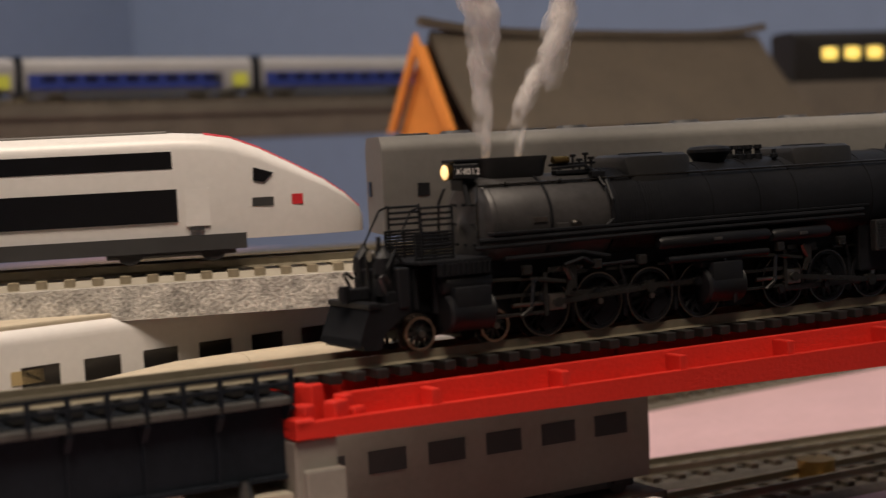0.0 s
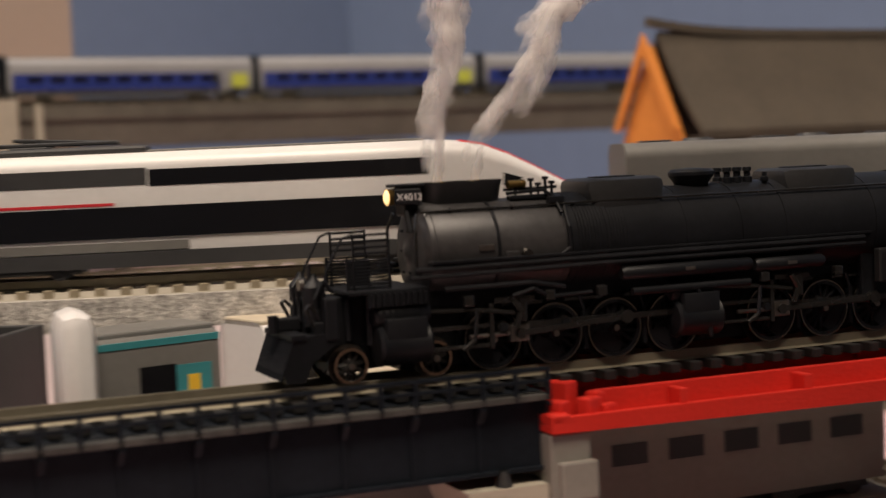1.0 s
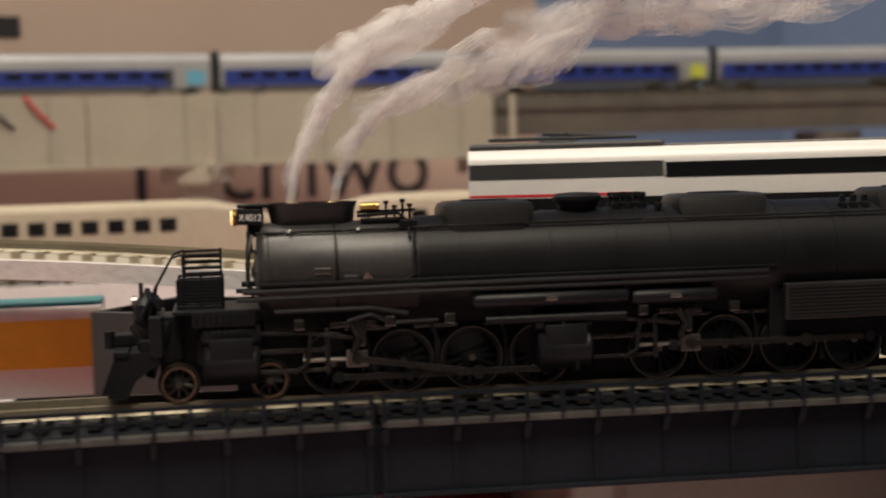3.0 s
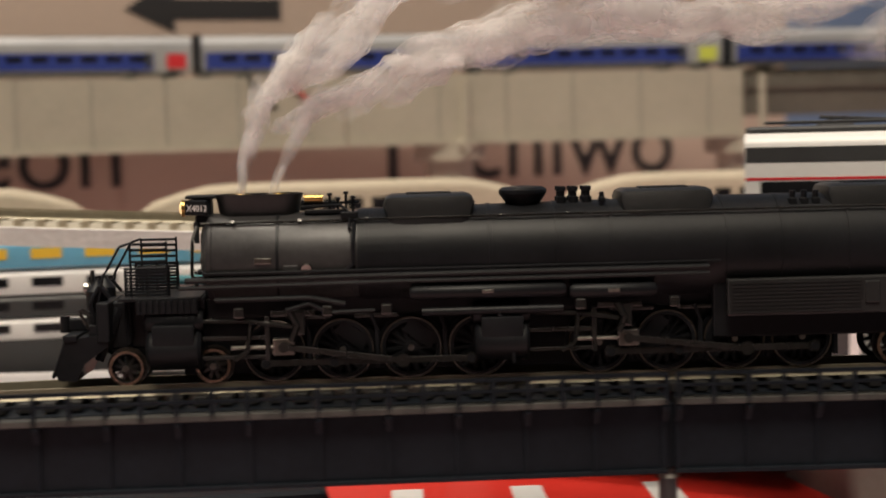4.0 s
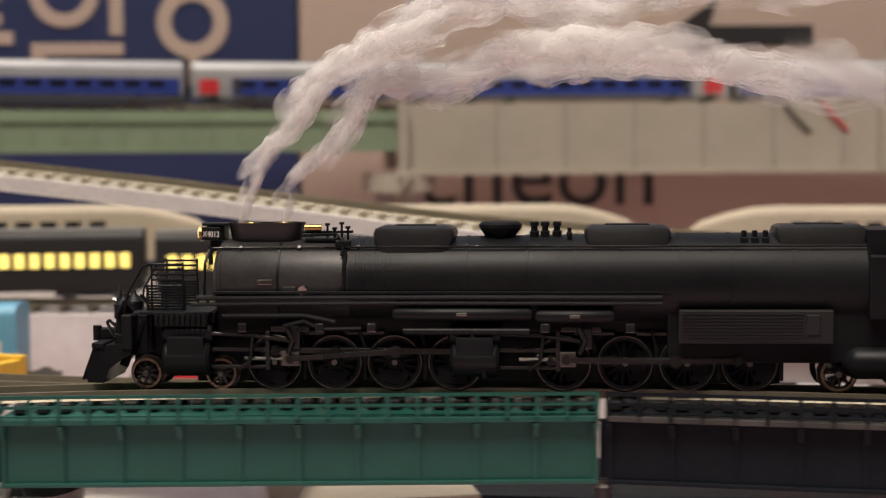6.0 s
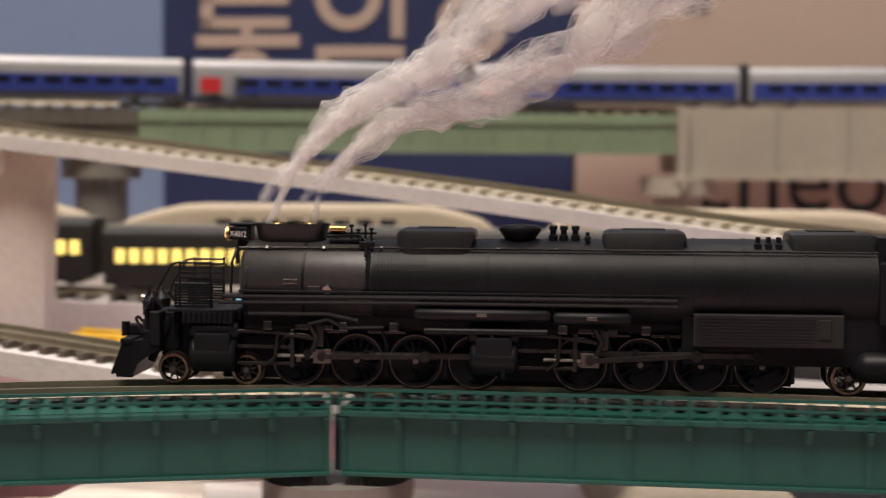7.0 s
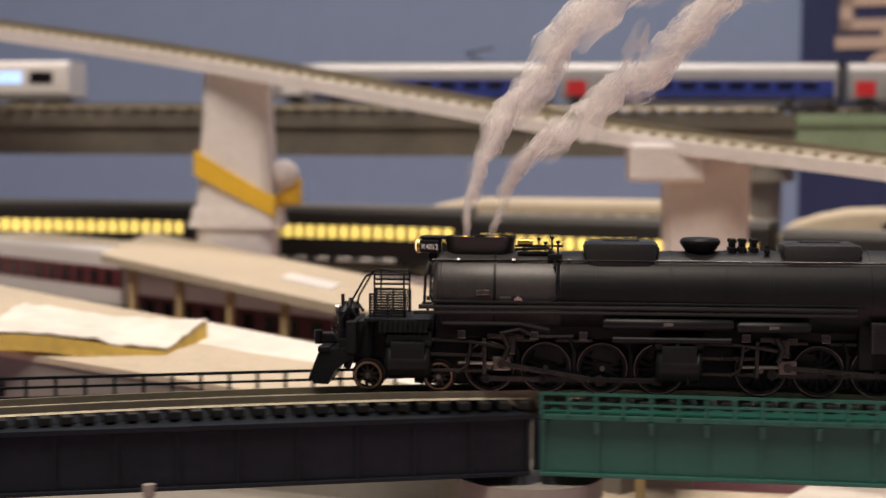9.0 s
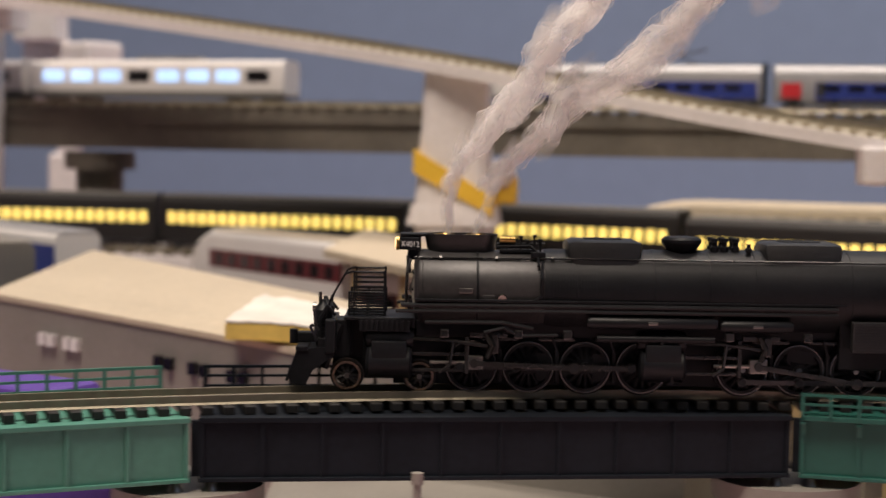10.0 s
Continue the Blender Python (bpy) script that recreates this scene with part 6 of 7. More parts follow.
    lamp = part("headlight", bm, BRASS, t, "small brass headlight", smooth=True)
    bm = bmesh.new()
    C(bm, (-7.8 * U, 0.2 * U, 29.9 * U), (-7.5 * U, 0.2 * U, 29.9 * U), 1.3 * U, 0.9 * U, n=20)
    part("lens", bm, GLOWWARM, lamp, "warm lit lens", smooth=True)
    bm = bmesh.new()
    tube(bm, [(-10.9, 5.5, 27), (-10.2, 6.6, 24.5), (-10.0, 6.9, 18.6), (-10.8, 6.8, 16.8)], 0.3)
    tube(bm, [(-10.9, -5.5, 27), (-10.2, -6.6, 24.5), (-10.0, -6.9, 18.6), (-10.8, -6.8, 16.8)], 0.3)
    part("front_handrail", bm, RODS, t)
    bm = bmesh.new()
    for y in (3, 0, -3):
        for z in (17, 20.6, 24):
            mmbox(bm, -11.9, -11.2, y - 0.5, y + 0.5, z - 0.25, z + 0.25, 0.1)
    part("smokebox_door_fittings", bm, LOCO, t)
    # bell, whistle and pipes behind the stack
    bm = bmesh.new()
    lathe(bm, [(-32.4, 0.3), (-32.4, 0.7), (-29.2, 0.7), (-29.2, 0.3)], n=14, cz=31.1)
    for v in bm.verts:
        v.co.y += 2.4 * U
    part("whistle", bm, BRASS, t, "polished brass whistle", smooth=True)
    bm = bmesh.new()
    tube(bm, [(-28.6, 3.0, 29.6), (-35.5, 3.4, 29.9), (-37.0, 4.4, 28.5), (-37.0, 7.2, 26)], 0.3)
    tube(bm, [(-28.6, 2.0, 30.2), (-38.6, 2.2, 30.3)], 0.25)
    for x, z in ((-30.6, 31.6), (-33.6, 32.0), (-35.0, 31.2), (-36.4, 32.2), (-37.6, 31.4)):
        valve = bmesh.new()
        tube(valve, [(x, 2.4, 28.6), (x, 2.4, z)], 0.25)
        mmbox(valve, x - 0.45, x + 0.45, 1.9, 2.9, z - 0.5, z, 0.1)
        part("pipe_valve", valve, LOCO, t)
    mmbox(bm, -36.8, -29.2, 1.6, 3.4, 28.4, 29.2, 0.2)
    mmbox(bm, -38.5, -35.5, 4.2, 5.6, 27.6, 28.8, 0.2)
    tube(bm, [(-37.8, 6.6, 27.0), (-37.6, 8.7, 23.5), (-37.6, 8.8, 20.0), (-36.0, 8.6, 18.8)], 0.35)
    part("stack_pipework", bm, LOCO, t)
    # sand boxes, domes, valves
    for x0, x1 in ((-58.6, -42.8), (-99.9, -83.4), (-136.5, -119.3)):
        bm = bmesh.new()
        mmbox(bm, x0, x1, -6.7, 6.7, 23.0, 31.4, 1.5)
        for v in bm.verts:
            if v.co.z > 29 * U:
                v.co.y *= 0.86
            f = (v.co.x / U - (x0 + x1) / 2) / (x1 - x0) * 2
            if v.co.z < 28 * U:
                v.co.x -= f * 1.3 * U
        part("sand_box", bm, SANDBOX, t, smooth=True)
        bm = bmesh.new()
        mmbox(bm, x0 + 4, x1 - 4, -1.8, 1.8, 31.3, 31.65, 0.15)
        part("filler_hatch", bm, LOCO, t)
    bm = bmesh.new()
    lathe(bm, [(0, 2.2), (1.6, 3.2), (3.0, 4.2), (3.6, 4.2), (4.1, 3.6), (4.3, 1.0)], n=32)
    bmesh.ops.transform(bm, matrix=Matrix.Translation((-67.2 * U, 0, 28.0 * U)) @ Matrix.Rotation(-math.pi / 2, 4, "Y"), verts=bm.verts)
    part("steam_dome", bm, LOCO, t, smooth=True)
    for x in (-73.8, -75.9, -78.2):
        for y in (-1.6, 1.6):
            bm = bmesh.new()
            lathe(bm, [(0, 0.9), (1.6, 0.9), (1.7, 0.6), (2.6, 0.6), (2.7, 0.85), (3.4, 0.8)], n=14)
            bmesh.ops.transform(bm, matrix=Matrix.Translation((x * U, y * U, 28.6 * U)) @ Matrix.Rotation(-math.pi / 2, 4, "Y"), verts=bm.verts)
            part("safety_valve", bm, LOCO, t, smooth=True)
    bm = bmesh.new()
    tube(bm, [(-80.6, 3.6, 27.6), (-80.6, 3.6, 31)], 0.45)
    mmbox(bm, -81.2, -80, 3.0, 4.2, 29.2, 30.2, 0.2)
    part("blow_off", bm, LOCO, t)
    for x in (-113.5, -115.5, -117.5):
        bm = bmesh.new()
        tube(bm, [(x, 4.2, 26.5), (x, 4.6, 30.4)], 0.55)
        mmbox(bm, x - 0.7, x + 0.7, 3.8, 5.4, 28, 29.2, 0.2)
        part("turret_valve", bm, LOCO, t)
    # long pipes and running boards along the left and right flanks
    for s in (1, -1):
        for pts, r in (([(-9, s * 8.7, 17.9), (-60, s * 9.3, 18.1), (-98, s * 9.5, 18.1)], 0.5), ([(-8, s * 9.0, 16.7), (-45, s * 9.5, 17.0), (-98, s * 9.7, 17.0)], 0.4),
                       ([(-14, s * 8.8, 14.5), (-30, s * 9.2, 14.6), (-36, s * 9.2, 13.4)], 0.45), ([(-26, s * 9.4, 12.6), (-30, s * 9.6, 13.6), (-33, s * 9.5, 12.0), (-41, s * 9.5, 12.2)], 0.35),
                       ([(-62, s * 9.5, 11.0), (-64, s * 9.6, 8.0), (-64.5, s * 9.5, 2.6)], 0.4)):
            bm = bmesh.new()
            tube(bm, pts, r, 8)
            part("flank_pipe", bm, LOCO, t)
        for x in (-18, -33, -43, -76, -92):
            bm = bmesh.new()
            mmbox(bm, x - 0.9, x + 0.9, min(s * 8.6, s * 9.9), max(s * 8.6, s * 9.9), 11.4, 13.2, 0.25)
            part("lubricator", bm, RODS, t)
        bm = bmesh.new()
        mmbox(bm, -100, -12, min(s * 6.2, s * 9.2), max(s * 6.2, s * 9.2), 18.7, 19.2, 0.1)
        part("running_board", bm, LOCO, t)
        for x0, x1, z in ((-73.5, -47, 14.9), (-89.0, -74.2, 14.5)):
            bm = bmesh.new()
            lathe(bm, [(x0, 0.3), (x0, 0.9), (x0 + 0.6, 1.25), (x1 - 0.6, 1.25), (x1, 0.9), (x1, 0.3)], n=20, cz=z)
            for v in bm.verts:
                v.co.y += s * 9.0 * U
            tank = part("air_tank", bm, LOCO, t, smooth=True)
            bm = bmesh.new()
            xm = (x0 + x1) / 2
            mmbox(bm, xm - 1.0, xm + 1.0, s * 10.2 - 0.15, s * 10.2 + 0.15, z - 0.25, z + 0.35, 0.1)
            part("star_plate", bm, STEEL, tank, "tiny bright metal star")
        bm = bmesh.new()
        lathe(bm, [(-73, 0.3), (-73, 0.7), (-49, 0.7), (-49, 0.3)], n=14, cz=11.6)
        for v in bm.verts:
            v.co.y += s * 9.2 * U
        part("lower_pipe", bm, LOCO, t, smooth=True)
        # ribbed side panel below the firebox
        bm = bmesh.new()
        mmbox(bm, -129.5, -101, min(s * 8.2, s * 10.0), max(s * 8.2, s * 10.0), 9.5, 15.8, 0.25)
        panel = part("firebox_panel", bm, PANEL, t, "ribbed dark grey firebox side panel")
        for k in range(9):
            bm = bmesh.new()
            mmbox(bm, -124, -101.6, min(s * 9.9, s * 10.15), max(s * 9.9, s * 10.15), 10.0 + k * 0.62, 10.25 + k * 0.62, 0)
            part("louvre", bm, PANEL, panel)
        bm = bmesh.new()
        mmbox(bm, -127, -124.5, min(s * 9.9, s * 10.4), max(s * 9.9, s * 10.4), 11.2, 15.0, 0.2)
        part("panel_hatch", bm, PANEL, t)
        # footboard, steps and injector below the cab
        bm = bmesh.new()
        lathe(bm, [(-152, 0.5), (-152, 2.6), (-151, 3.1), (-134, 3.1), (-132.5, 2.4), (-131.5, 1.0)], n=24, cz=5.6)
        for v in bm.verts:
            v.co.y += s * 6.8 * U
        part("ash_pan", bm, LOCO, t, smooth=True)
    bm = bmesh.new()
    mmbox(bm, -141, -99, -7.2, 7.2, 5.5, 16, 0.4)
    mmbox(bm, -100, -12, -5.0, 5.0, 11.0, 14.5, 0.3)
    part("firebox", bm, LOCO, t)
    engine_unit(t, -23.6, 0.6, True)
    engine_unit(t, -79.4, 2.1, False)
    wheelset(t, "pilot_wheelset", 1.9, 2.95, 9)
    wheelset(t, "pilot_wheelset", -13.0, 2.95, 9)
    wheelset(t, "trailing_wheelset", -131, 3.3, 9)
    wheelset(t, "trailing_wheelset", -144, 3.3, 9)
    bm = bmesh.new()
    mmbox(bm, -19, 5, -3.4, 3.4, 2.0, 6.0, 0.2)
    mmbox(bm, -6, 8.5, -3.6, 3.6, 6.0, 14.2, 0.3)
    mmbox(bm, -12, -4, -6.8, 6.8, 12.8, 15.0, 0.3)
    tube(bm, [(-2, 5.2, 14), (-2, 5.2, 6)], 0.8)
    tube(bm, [(1.5, 4.6, 14), (1.5, 4.6, 7)], 0.6)
    tube(bm, [(3.4, 3.2, 13), (6.6, 5.4, 4.2)], 0.9)
    tube(bm, [(3.4, -3.2, 13), (6.6, -5.4, 4.2)], 0.9)
    part("front_frame", bm, LOCO, t)
    # front deck with cooling coils and railings
    bm = bmesh.new()
    mmbox(bm, -11.5, 2.5, -8.6, 8.6, 14.6, 15.2, 0.1)
    part("front_deck", bm, LOCO, t)
    for s in (1, -1):
        for k in range(9):
            bm = bmesh.new()
            z = 15.5 + k * 0.56
            tube(bm, [(1.6, s * 5.6, z), (-5.8, s * 5.6, z)], 0.22)
            part("cooling_coil", bm, LOCO, t)
        for x in (1.6, -2.1, -5.8):
            bm = bmesh.new()
            tube(bm, [(x, s * 5.4, 15.2), (x, s * 5.4, 20.2)], 0.25)
            part("coil_bracket", bm, LOCO, t)
        for z in (21.2, 22.2, 23.2, 24.2):
            bm = bmesh.new()
            tube(bm, [(0.6, s * 5.8, z), (-5.6, s * 5.8, z)], 0.22)
            part("railing_bar", bm, LOCO, t)
        bm = bmesh.new()
        tube(bm, [(-5.6, s * 5.8, 15), (-5.6, s * 5.8, 24.6)], 0.22)
        tube(bm, [(0.6, s * 5.8, 15), (0.6, s * 5.8, 24.4), (2.4, s * 5.8, 23.8), (5.4, s * 5.8, 18.6), (6.2, s * 5.8, 14.6)], 0.22)
        part("deck_railing", bm, LOCO, t)
    bm = bmesh.new()
    for k in range(10):
        mmbox(bm, -10.8 + k * 1.05, -10.3 + k * 1.05, 8.5, 9.4, 12.6, 14.6, 0.05)
        mmbox(bm, -10.8 + k * 1.05, -10.3 + k * 1.05, -9.4, -8.5, 12.6, 14.6, 0.05)
    mmbox(bm, -11.0, -0.6, 8.4, 8.8, 12.4, 15.0, 0.05)
    mmbox(bm, -11.0, -0.6, -8.8, -8.4, 12.4, 15.0, 0.05)
    part("deck_step_grille", bm, LOCO, t)
    # pilot beam, cowcatcher, coupler, flag post
    bm = bmesh.new()
    mmbox(bm, 4.2, 6.4, -7.8, 7.8, 7.6, 14.5, 0.3)
    mmbox(bm, 6.2, 8.0, -6.6, 6.6, 8.4, 10.6, 0.2)
    part("pilot_beam", bm, LOCO, t)
    for s in (1, -1):
        bm = bmesh.new()
        lathe(bm, [(9.8, 0.6), (9.8, 1.9), (12.6, 1.9), (12.7, 1.4), (13.4, 1.4), (13.5, 1.9), (16.2, 1.9), (16.9, 1.3), (17.6, 0.6), (18.3, 0.4)], n=20)
        bmesh.ops.transform(bm, matrix=Matrix.Translation((6.9 * U, s * 3.6 * U, 0)) @ Matrix.Rotation(-math.pi / 2, 4, "Y"), verts=bm.verts)
        part("air_pump", bm, LOCO, t, smooth=True)
        bm = bmesh.new()
        tube(bm, [(6.9, s * 5.8, 10), (7.6, s * 6.2, 14.4), (6.0, s * 6.0, 17.2), (4.4, s * 5.6, 15.2)], 0.35)
        tube(bm, [(8.6, s * 1.6, 10.4), (9.0, s * 1.4, 15.8), (7.4, s * 2.0, 17.4)], 0.3)
        part("pump_pipe", bm, LOCO, t)
    bm = bmesh.new()
    prism(bm, [(x * U, z * U) for x, z in ((6.2, 8.8), (11.6, 8.4), (13.9, 3.0), (13.2, 1.2), (10.2, 1.1), (8.8, 4.0), (4.6, 7.0), (4.6, 8.6))], -7.4 * U, 7.4 * U)
    part("pilot", bm, LOCO, t)
    for k in range(13):
        bm = bmesh.new()
        tube(bm, [(11.8, -7.2 + k * 1.2, 8.2), (14.2, -7.2 + k * 1.2, 1.8)], 0.3)
        part("pilot_bar", bm, LOCO, t)
    bm = bmesh.new()
    mmbox(bm, 9.8, 12.3, -7.8, 7.8, 8.0, 9.0, 0.15)
    part("pilot_top_bar", bm, LOCO, t)
    bm = bmesh.new()
    mmbox(bm, 8.0, 13.6, -1.2, 1.2, 9.0, 11.2, 0.3)
    C(bm, (13.2 * U, 0.8 * U, 8.8 * U), (13.2 * U, 0.8 * U, 11.7 * U), 0.9 * U, n=12)
    part("coupler", bm, LOCO, t)
    bm = bmesh.new()
    tube(bm, [(8.0, 6.5, 10), (9.4, 6.8, 13.0), (8.8, 7.0, 13.4), (7.6, 6.9, 12.2)], 0.3)
    tube(bm, [(8.0, -6.5, 10), (9.4, -6.8, 13.0), (8.8, -7.0, 13.4), (7.6, -6.9, 12.2)], 0.3)
    tube(bm, [(7.6, 3.4, 16), (7.6, 3.4, 19.8)], 0.4)
    part("cut_lever", bm, RODS, t)
    bm = bmesh.new()
    C(bm, (8.4 * U, 2.8 * U, 16.6 * U), (9.2 * U, 2.8 * U, 16.6 * U), 1.0 * U, n=14)
    part("marker_lamp", bm, STEEL, t, "small bright marker lamp", smooth=True)
    # cab
    bm = bmesh.new()
    mmbox(bm, -155, -136, -10.0, 10.0, 14, 26, 0.4)
    prism(bm, [(-155 * U, 26 * U), (-136 * U, 26 * U), (-136 * U, 30.6 * U), (-155 * U, 30.6 * U)], -8.4 * U, 8.4 * U)
    part("cab", bm, LOCO, t)
    for x in (-145, -151):
        bm = bmesh.new()
        mmbox(bm, x - 2.2, x + 2.2, 9.9, 10.15, 20.5, 25.0, 0.2)
        part("cab_window", bm, WINDOW, t)
    return t


def tender():
    t = thing("tender", "glossy black steam locomotive tender model", "tender")
    bm = bmesh.new()
    mmbox(bm, -86, 0, -10, 10, 8.5, 25, 1.2)
    part("water_tank", bm, LOCO, t, smooth=True)
    bm = bmesh.new()
    mmbox(bm, -30, -1, -9, 9, 25.2, 29, 1.0)
    part("coal_bunker", bm, LOCO, t, smooth=True)
    bm = bmesh.new()
    mmbox(bm, -86, 0, -7, 7, 5.5, 8.4, 0.3)
    part("underframe", bm, LOCO, t)
    for x in (-9, -19, -34, -46, -58, -70, -81):
        bm = bmesh.new()
        for y in (4.6, -4.6):
            wheel_mesh(bm, 3.3, 9, y)
        C(bm, (0, -4.6 * U, 0), (0, 4.6 * U, 0), 0.9 * U, n=10)
        ob = part("wheelset", bm, RODS, t, smooth=True)
        ob.location = (x * U, 0, 3.3 * U)
        MOVING.append((ob, "spin", x, 3.3, 3.3, 0))
    return t


LOCOMOTIVE = steam_locomotive()
TENDER = tender()


# ---- smoke: two plumes of soft lumpy wisps, each wisp several shells deep, swinging and drifting behind its chimney ----
def smoke_material(name, dense, fine):
    m = bpy.data.materials.new(name)
    m.use_nodes = True
    nt = m.node_tree
    nt.nodes.clear()
    N, ln = nt.nodes.new, nt.links.new
    out, mix, clear = N("ShaderNodeOutputMaterial"), N("ShaderNodeMixShader"), N("ShaderNodeBsdfTransparent")
    dif, trl, both = N("ShaderNodeBsdfDiffuse"), N("ShaderNodeBsdfTranslucent"), N("ShaderNodeMixShader")
    for b in (dif, trl):
        b.inputs["Color"].default_value = (0.95, 0.92, 0.91, 1)
    both.inputs[0].default_value = 0.5
    ln(dif.outputs[0], both.inputs[1])
    ln(trl.outputs[0], both.inputs[2])
    uv, sep, info = N("ShaderNodeUVMap"), N("ShaderNodeSeparateXYZ"), N("ShaderNodeObjectInfo")
    ln(uv.outputs[0], sep.inputs[0])

    def math_(op, a, b):
        n = N("ShaderNodeMath")
        n.operation = op
        for i, v in enumerate((a, b)):
            if isinstance(v, (int, float)):
                n.inputs[i].default_value = v
            else:
                ln(v, n.inputs[i])
        return n.outputs[0]
    # thinning out towards both ends of the wisp
    u = sep.outputs["Y"]
    ends = math_("POWER", math_("MULTIPLY", math_("MULTIPLY", u, math_("SUBTRACT", 1.0, u)), 4.0), 0.8)
    vec, tc = N("ShaderNodeVectorMath"), N("ShaderNodeTexCoord")
    # streaks drawn out along the wisp
    vec.operation = "MULTIPLY_ADD"
    ln(tc.outputs["Object"], vec.inputs[0])
    vec.inputs[1].default_value = (0.45, 1.0, 1.0)
    ln(math_("MULTIPLY", info.outputs["Random"], 3.0), vec.inputs[2])
    noise_ = N("ShaderNodeTexNoise")
    noise_.inputs["Scale"].default_value, noise_.inputs["Detail"].default_value = fine, 3
    noise_.inputs["Distortion"].default_value, noise_.inputs["Roughness"].default_value = 1.2, 0.5
    ln(vec.outputs[0], noise_.inputs["Vector"])
    ramp = N("ShaderNodeMapRange")
    ramp.inputs[1].default_value, ramp.inputs[2].default_value = 0.42, 0.58
    ramp.inputs[3].default_value, ramp.inputs[4].default_value = dense * 0.06, dense
    ln(noise_.outputs["Fac"], ramp.inputs[0])
    ln(math_("MINIMUM", math_("MULTIPLY", ends, ramp.outputs[0]), 0.9), mix.inputs[0])
    ln(clear.outputs[0], mix.inputs[1])
    ln(both.outputs[0], mix.inputs[2])
    ln(mix.outputs[0], out.inputs[0])
    return m


SMOKES = [smoke_material("smoke_thin", 0.24, 300), smoke_material("smoke_dense", 0.42, 170), smoke_material("smoke_fading", 0.21, 130)]
scene.cycles.transparent_max_bounces = 64


def wisp_mesh(length, width, seed, mat, parent):
    """One wisp along x: lumpy, bent shells within one another, so that its edge is thin and its middle thick."""
    rnd = random.Random(seed)
    bm = bmesh.new()
    layer = bm.loops.layers.uv.new("UVMap")
    nu, nv = 20, 18
    lump = 0.55 * width
    for shell in (1.0, 0.80, 0.58, 0.34):
        grid = []
        for j in range(nv + 1):
            v = j / nv
            bend = noise.noise_vector(Vector((v * 1.3, seed * 3.1, 0.5))) * width * 0.8
            r0 = width * shell * max(0.03, 1 - (2 * v - 1) ** 4) ** 0.5
            row = []
            for i in range(nu):
                a = i * math.tau / nu
                away = Vector((0, math.cos(a), math.sin(a)))
                at = Vector(((v - 0.5) * length, 0, 0))
                q = at / (width * 1.5) + away * 0.75 + Vector((seed * 1.7, shell * 0.9, 0))
                swell = noise.noise(q) * 0.9 + noise.noise(q * 2.3) * 0.4
                row.append((bm.verts.new(at + Vector((0, bend.y, bend.z)) + away * max(r0 * 0.25, r0 + lump * shell * swell)), (i / nu, v)))
            grid.append(row)
        for j in range(nv):
            for i in range(nu):
                k = (i + 1) % nu
                q = (grid[j][i], grid[j][k], grid[j + 1][k], grid[j + 1][i])
                f = bm.faces.new([x[0] for x in q])
                f.smooth = True
                for loop, x in zip(f.loops, q):
                    loop[layer].uv = x[1]
    me = bpy.data.meshes.new("wisp")
    bm.to_mesh(me)
    bm.free()
    me.materials.append(mat)
    ob = new("wisp", me)
    ob.parent = parent
    return tagged(ob, kind="stuff")


WISPS = []
for plume, stack_x in ((0, -0.0176), (1, -0.0250)):
    top = thing("smoke_plume", "billowing white smoke trailing from a chimney", "smoke", "chimney smoke")
    at_ = 0.0055
    for k in range(20):
        width = 0.0009 + 0.0033 * min(1.0, (k / 8) ** 0.9) * (1.0 + 0.25 * math.sin(k * 2.1 + plume * 1.3))
        length = 0.0095 + 0.0012 * k
        mat = SMOKES[0] if k < 2 else (SMOKES[1] if k < 12 else SMOKES[2])
        WISPS.append((wisp_mesh(length * 1.9, width, 11 + plume * 100 + k, mat, top), stack_x, at_, plume, k))
        at_ += length * 0.58
# how steeply the smoke climbs, in degrees, near the chimney and 16, 35 and 70 mm on, and how far the rear plume leans back from the front one
CLIMB = [(0, 94, 94, 92, 90, 30), (0.5, 92, 90, 86, 84, 26), (1, 90, 86, 80, 78, 34), (1.5, 82, 66, 52, 30, 14), (2, 78, 56, 40, 28, 12), (3.5, 78, 48, 28, 16, 12), (4, 82, 52, 30, 18, 14),
         (4.5, 80, 48, 30, 20, 13), (5, 76, 56, 40, 6, 8), (6.5, 80, 60, 36, 4, 12), (7, 78, 48, 26, 40, 10), (7.5, 74, 48, 14, 6, 4), (8, 88, 68, 42, 6, 12), (8.5, 88, 66, 42, 20, 12),
         (9, 84, 60, 50, 46, 10), (9.5, 84, 58, 52, 42, 10), (10, 82, 60, 50, 46, 10)]


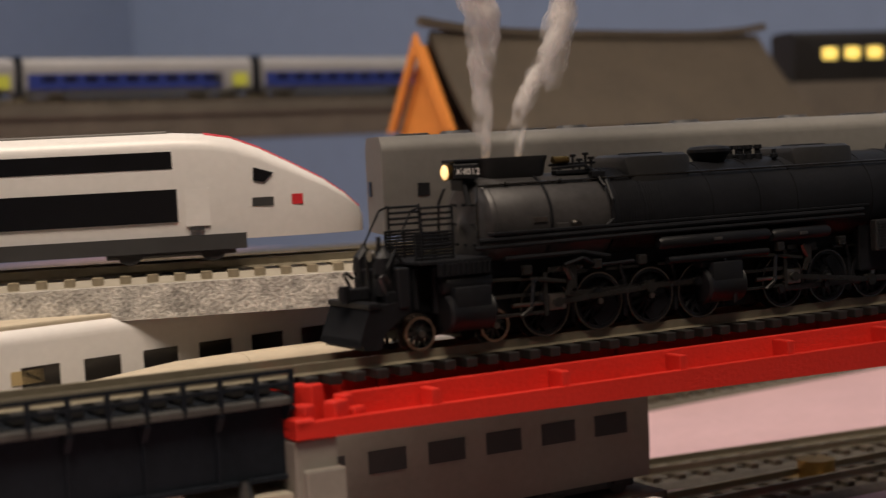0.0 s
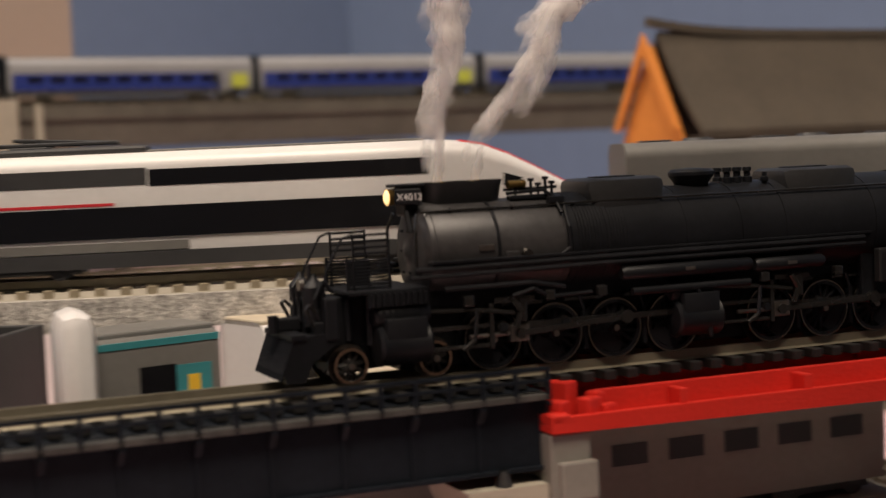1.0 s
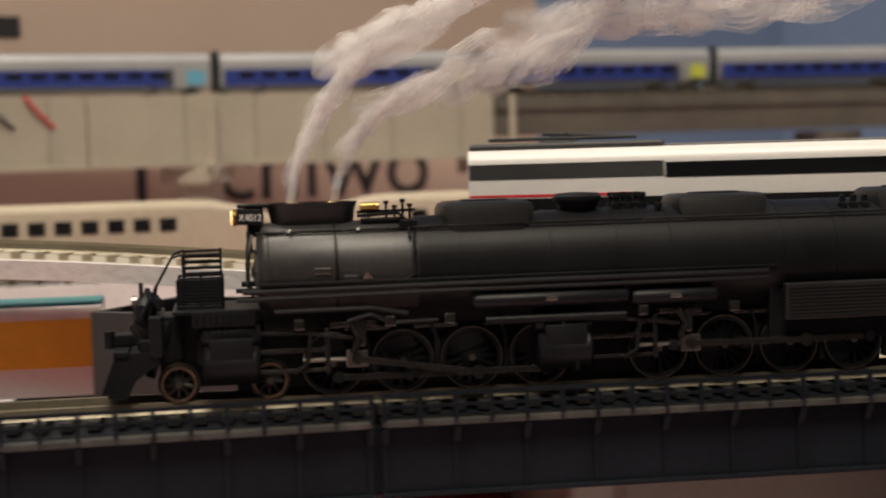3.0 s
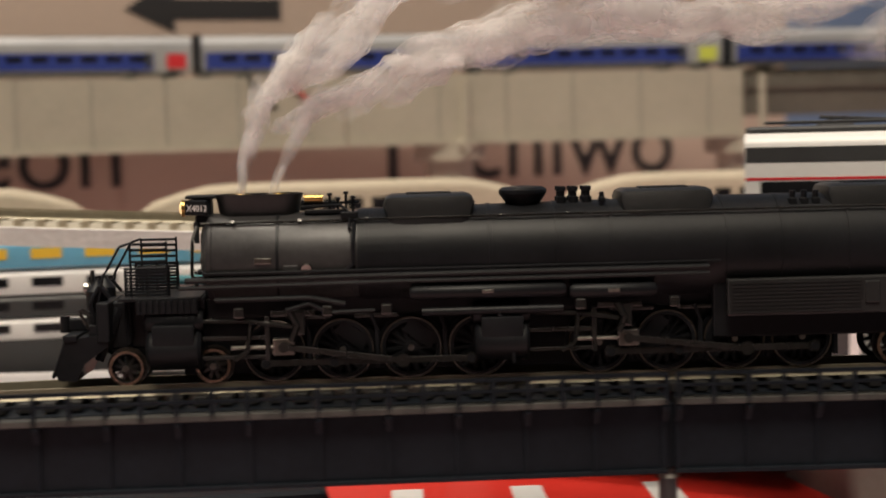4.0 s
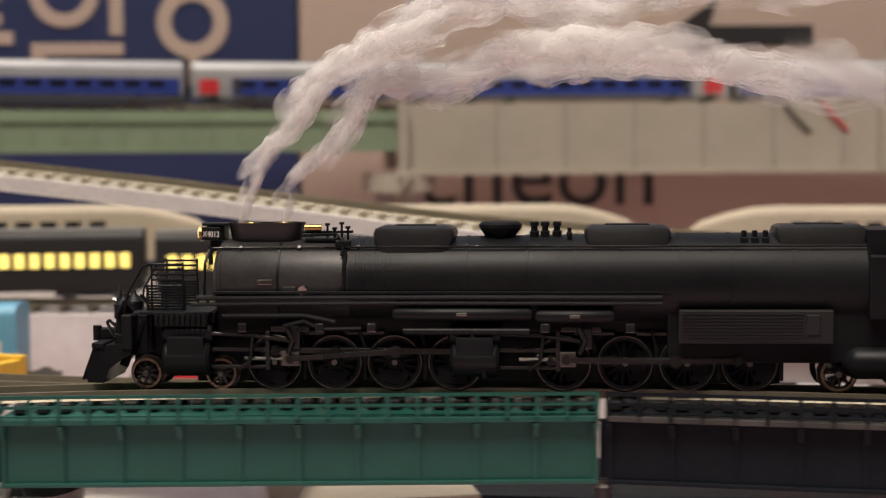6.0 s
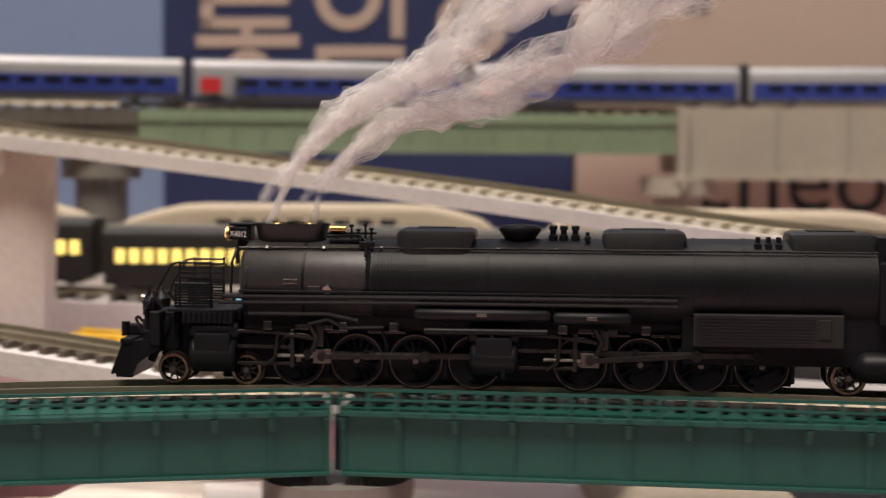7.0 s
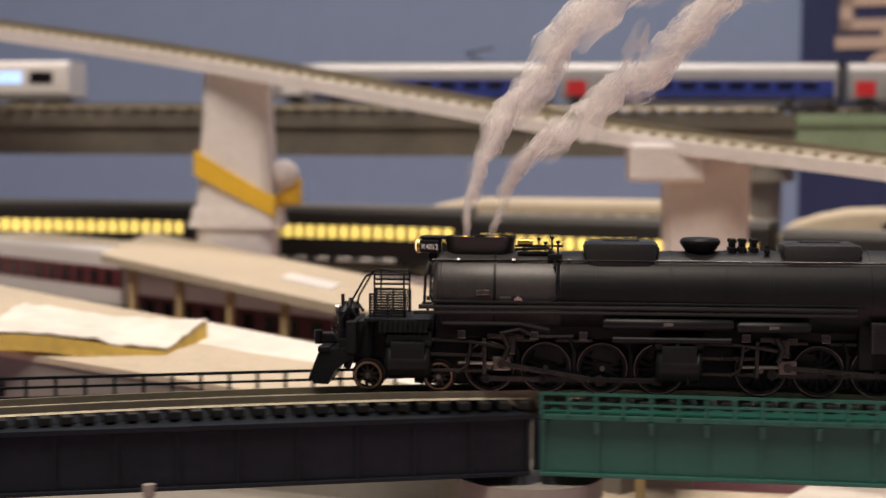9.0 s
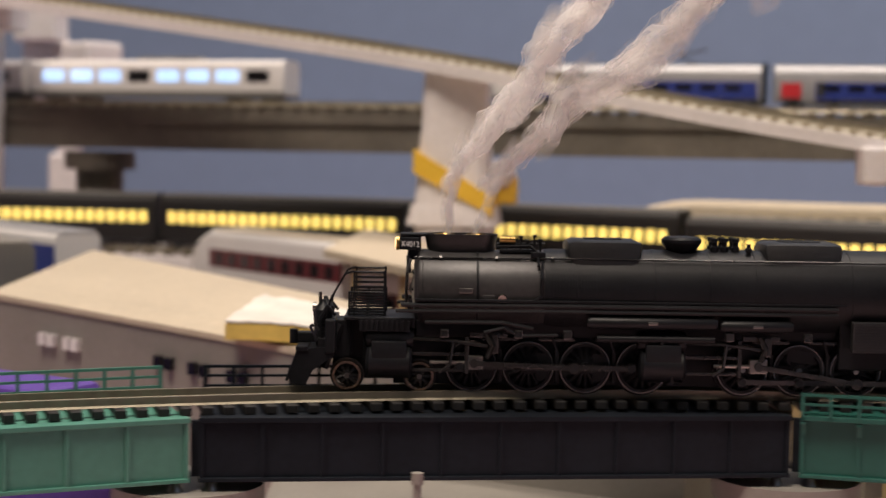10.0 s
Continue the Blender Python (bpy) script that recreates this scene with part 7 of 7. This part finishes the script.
def smoke_motion(times):
    """Wisps keep their way behind the chimney, climb as the moment has it, and swing about the plume."""
    rows_at = [row[0] for row in CLIMB]
    for ob, stack_x, dist, plume, k in WISPS:
        rows = []
        rnd = random.Random(900 + plume * 50 + k)
        f1, f2, p1, p2 = rnd.uniform(1.2, 2.4), rnd.uniform(0.8, 1.6), rnd.uniform(0, 6), rnd.uniform(0, 6)
        for t in times[::2]:
            steep = [float(np.interp(t, rows_at, [row[c] for row in CLIMB])) for c in (1, 2, 3, 4, 5)]
            back = up = 0.0
            n = 14
            for i in range(n):
                l = dist * (i + 0.5) / n
                phi = float(np.interp(l, [0.003, 0.016, 0.035, 0.070], steep[:4])) - plume * steep[4] * min(1.0, l / 0.012)
                phi = radians(phi + 9 * math.sin(l * 210 - t * 5 + plume * 1.2) * min(1.0, l / 0.02))
                back += dist / n * math.cos(phi)
                up += dist / n * math.sin(phi)
            sway = 0.10 * dist
            p, d = along(LINE, way(t) + stack_x - back + 0.25 * sway * math.sin(f2 * t + p2))
            d = Vector((d.x, d.y, 0)).normalized()
            side = Vector((-d.y, d.x, 0))
            place = Vector((p.x, p.y, p.z + 0.0328 + up + 0.25 * sway * math.sin(f1 * t + p1))) + side * sway * 0.5 * math.sin(f2 * t + p1)
            x = (-d * math.cos(phi) + Vector((0, 0, math.sin(phi)))).normalized()
            z = x.cross(side).normalized()
            m = Matrix((x, side, z)).transposed().to_4x4()
            m = Matrix.Translation(place) @ m @ Matrix.Rotation(0.8 * math.sin(f1 * t + p2), 4, "X") @ Matrix.Rotation(0.2 * math.sin(f2 * t + p1), 4, "Y")
            rows.append((t, m))
        walk(ob, rows)


# metres along the line at 0 s of the first pilot axle, and the train's speed
SPEED = 0.05995
START = AHEAD + 0.2713
# the train hunts by a millimetre or two about its even pace: seconds, millimetres ahead
HUNT = [(0, 0.4), (0.5, 0.5), (1, 0.0), (1.5, -1.0), (2, -1.3), (3.5, 0.9), (4, 1.2), (4.5, -2.6), (5, -2.2), (6.5, -0.4), (7, 0.5), (7.5, -0.1), (8, -1.1), (8.5, 0.4), (9, 0.3), (9.5, -0.1), (10, -0.8)]


def way(t):
    """Metres along the line of the first pilot axle at t seconds."""
    return START + SPEED * t + 0.001 * float(np.interp(t, [a for a, _ in HUNT], [b for _, b in HUNT]))


# ---- everything that moves ----
def rail_pose(s, x_front, x_back):
    """A thing on the line whose origin is at s, guided at two places x_front and x_back (metres ahead of the origin)."""
    a, _ = along(LINE, s + x_front)
    b, _ = along(LINE, s + x_back)
    d = (a - b).normalized()
    p = a - d * x_front
    return Matrix.Translation(p) @ Matrix.Rotation(math.atan2(d.y, d.x), 4, "Z")


def motions():
    times = [k * 0.1 for k in range(101)]
    walk(LOCOMOTIVE, [(t, rail_pose(way(t), -0.030, -0.105)) for t in times[::5]])
    walk(TENDER, [(t, rail_pose(way(t) - 0.1565, -0.012, -0.070)) for t in times[::5]])
    for ob, kind, x, z, r, phase in MOVING:
        rows = []
        for t in times:
            if kind == "spin":
                a = (way(t) - START) / (r * U) + phase
                m = Matrix.Translation((x * U, 0, z * U)) @ Matrix.Rotation(a, 4, "Y")
            else:
                a = (way(t) - START) / (5.25 * U) + phase
                px, pz = r * math.sin(a), z + r * math.cos(a)
                if kind == "side":
                    m = Matrix.Translation((px * U, 0, pz * U))
                else:
                    lift = math.asin((pz - 6.1) / 20.5)
                    if kind == "main":
                        m = Matrix.Translation(((x + px) * U, 0, pz * U)) @ Matrix.Rotation(lift, 4, "Y")
                    else:
                        m = Matrix.Translation(((x + px + 20.5 * math.cos(lift)) * U, 0, 6.1 * U))
            rows.append((t, m))
        walk(ob, rows)
    smoke_motion(times)


motions()
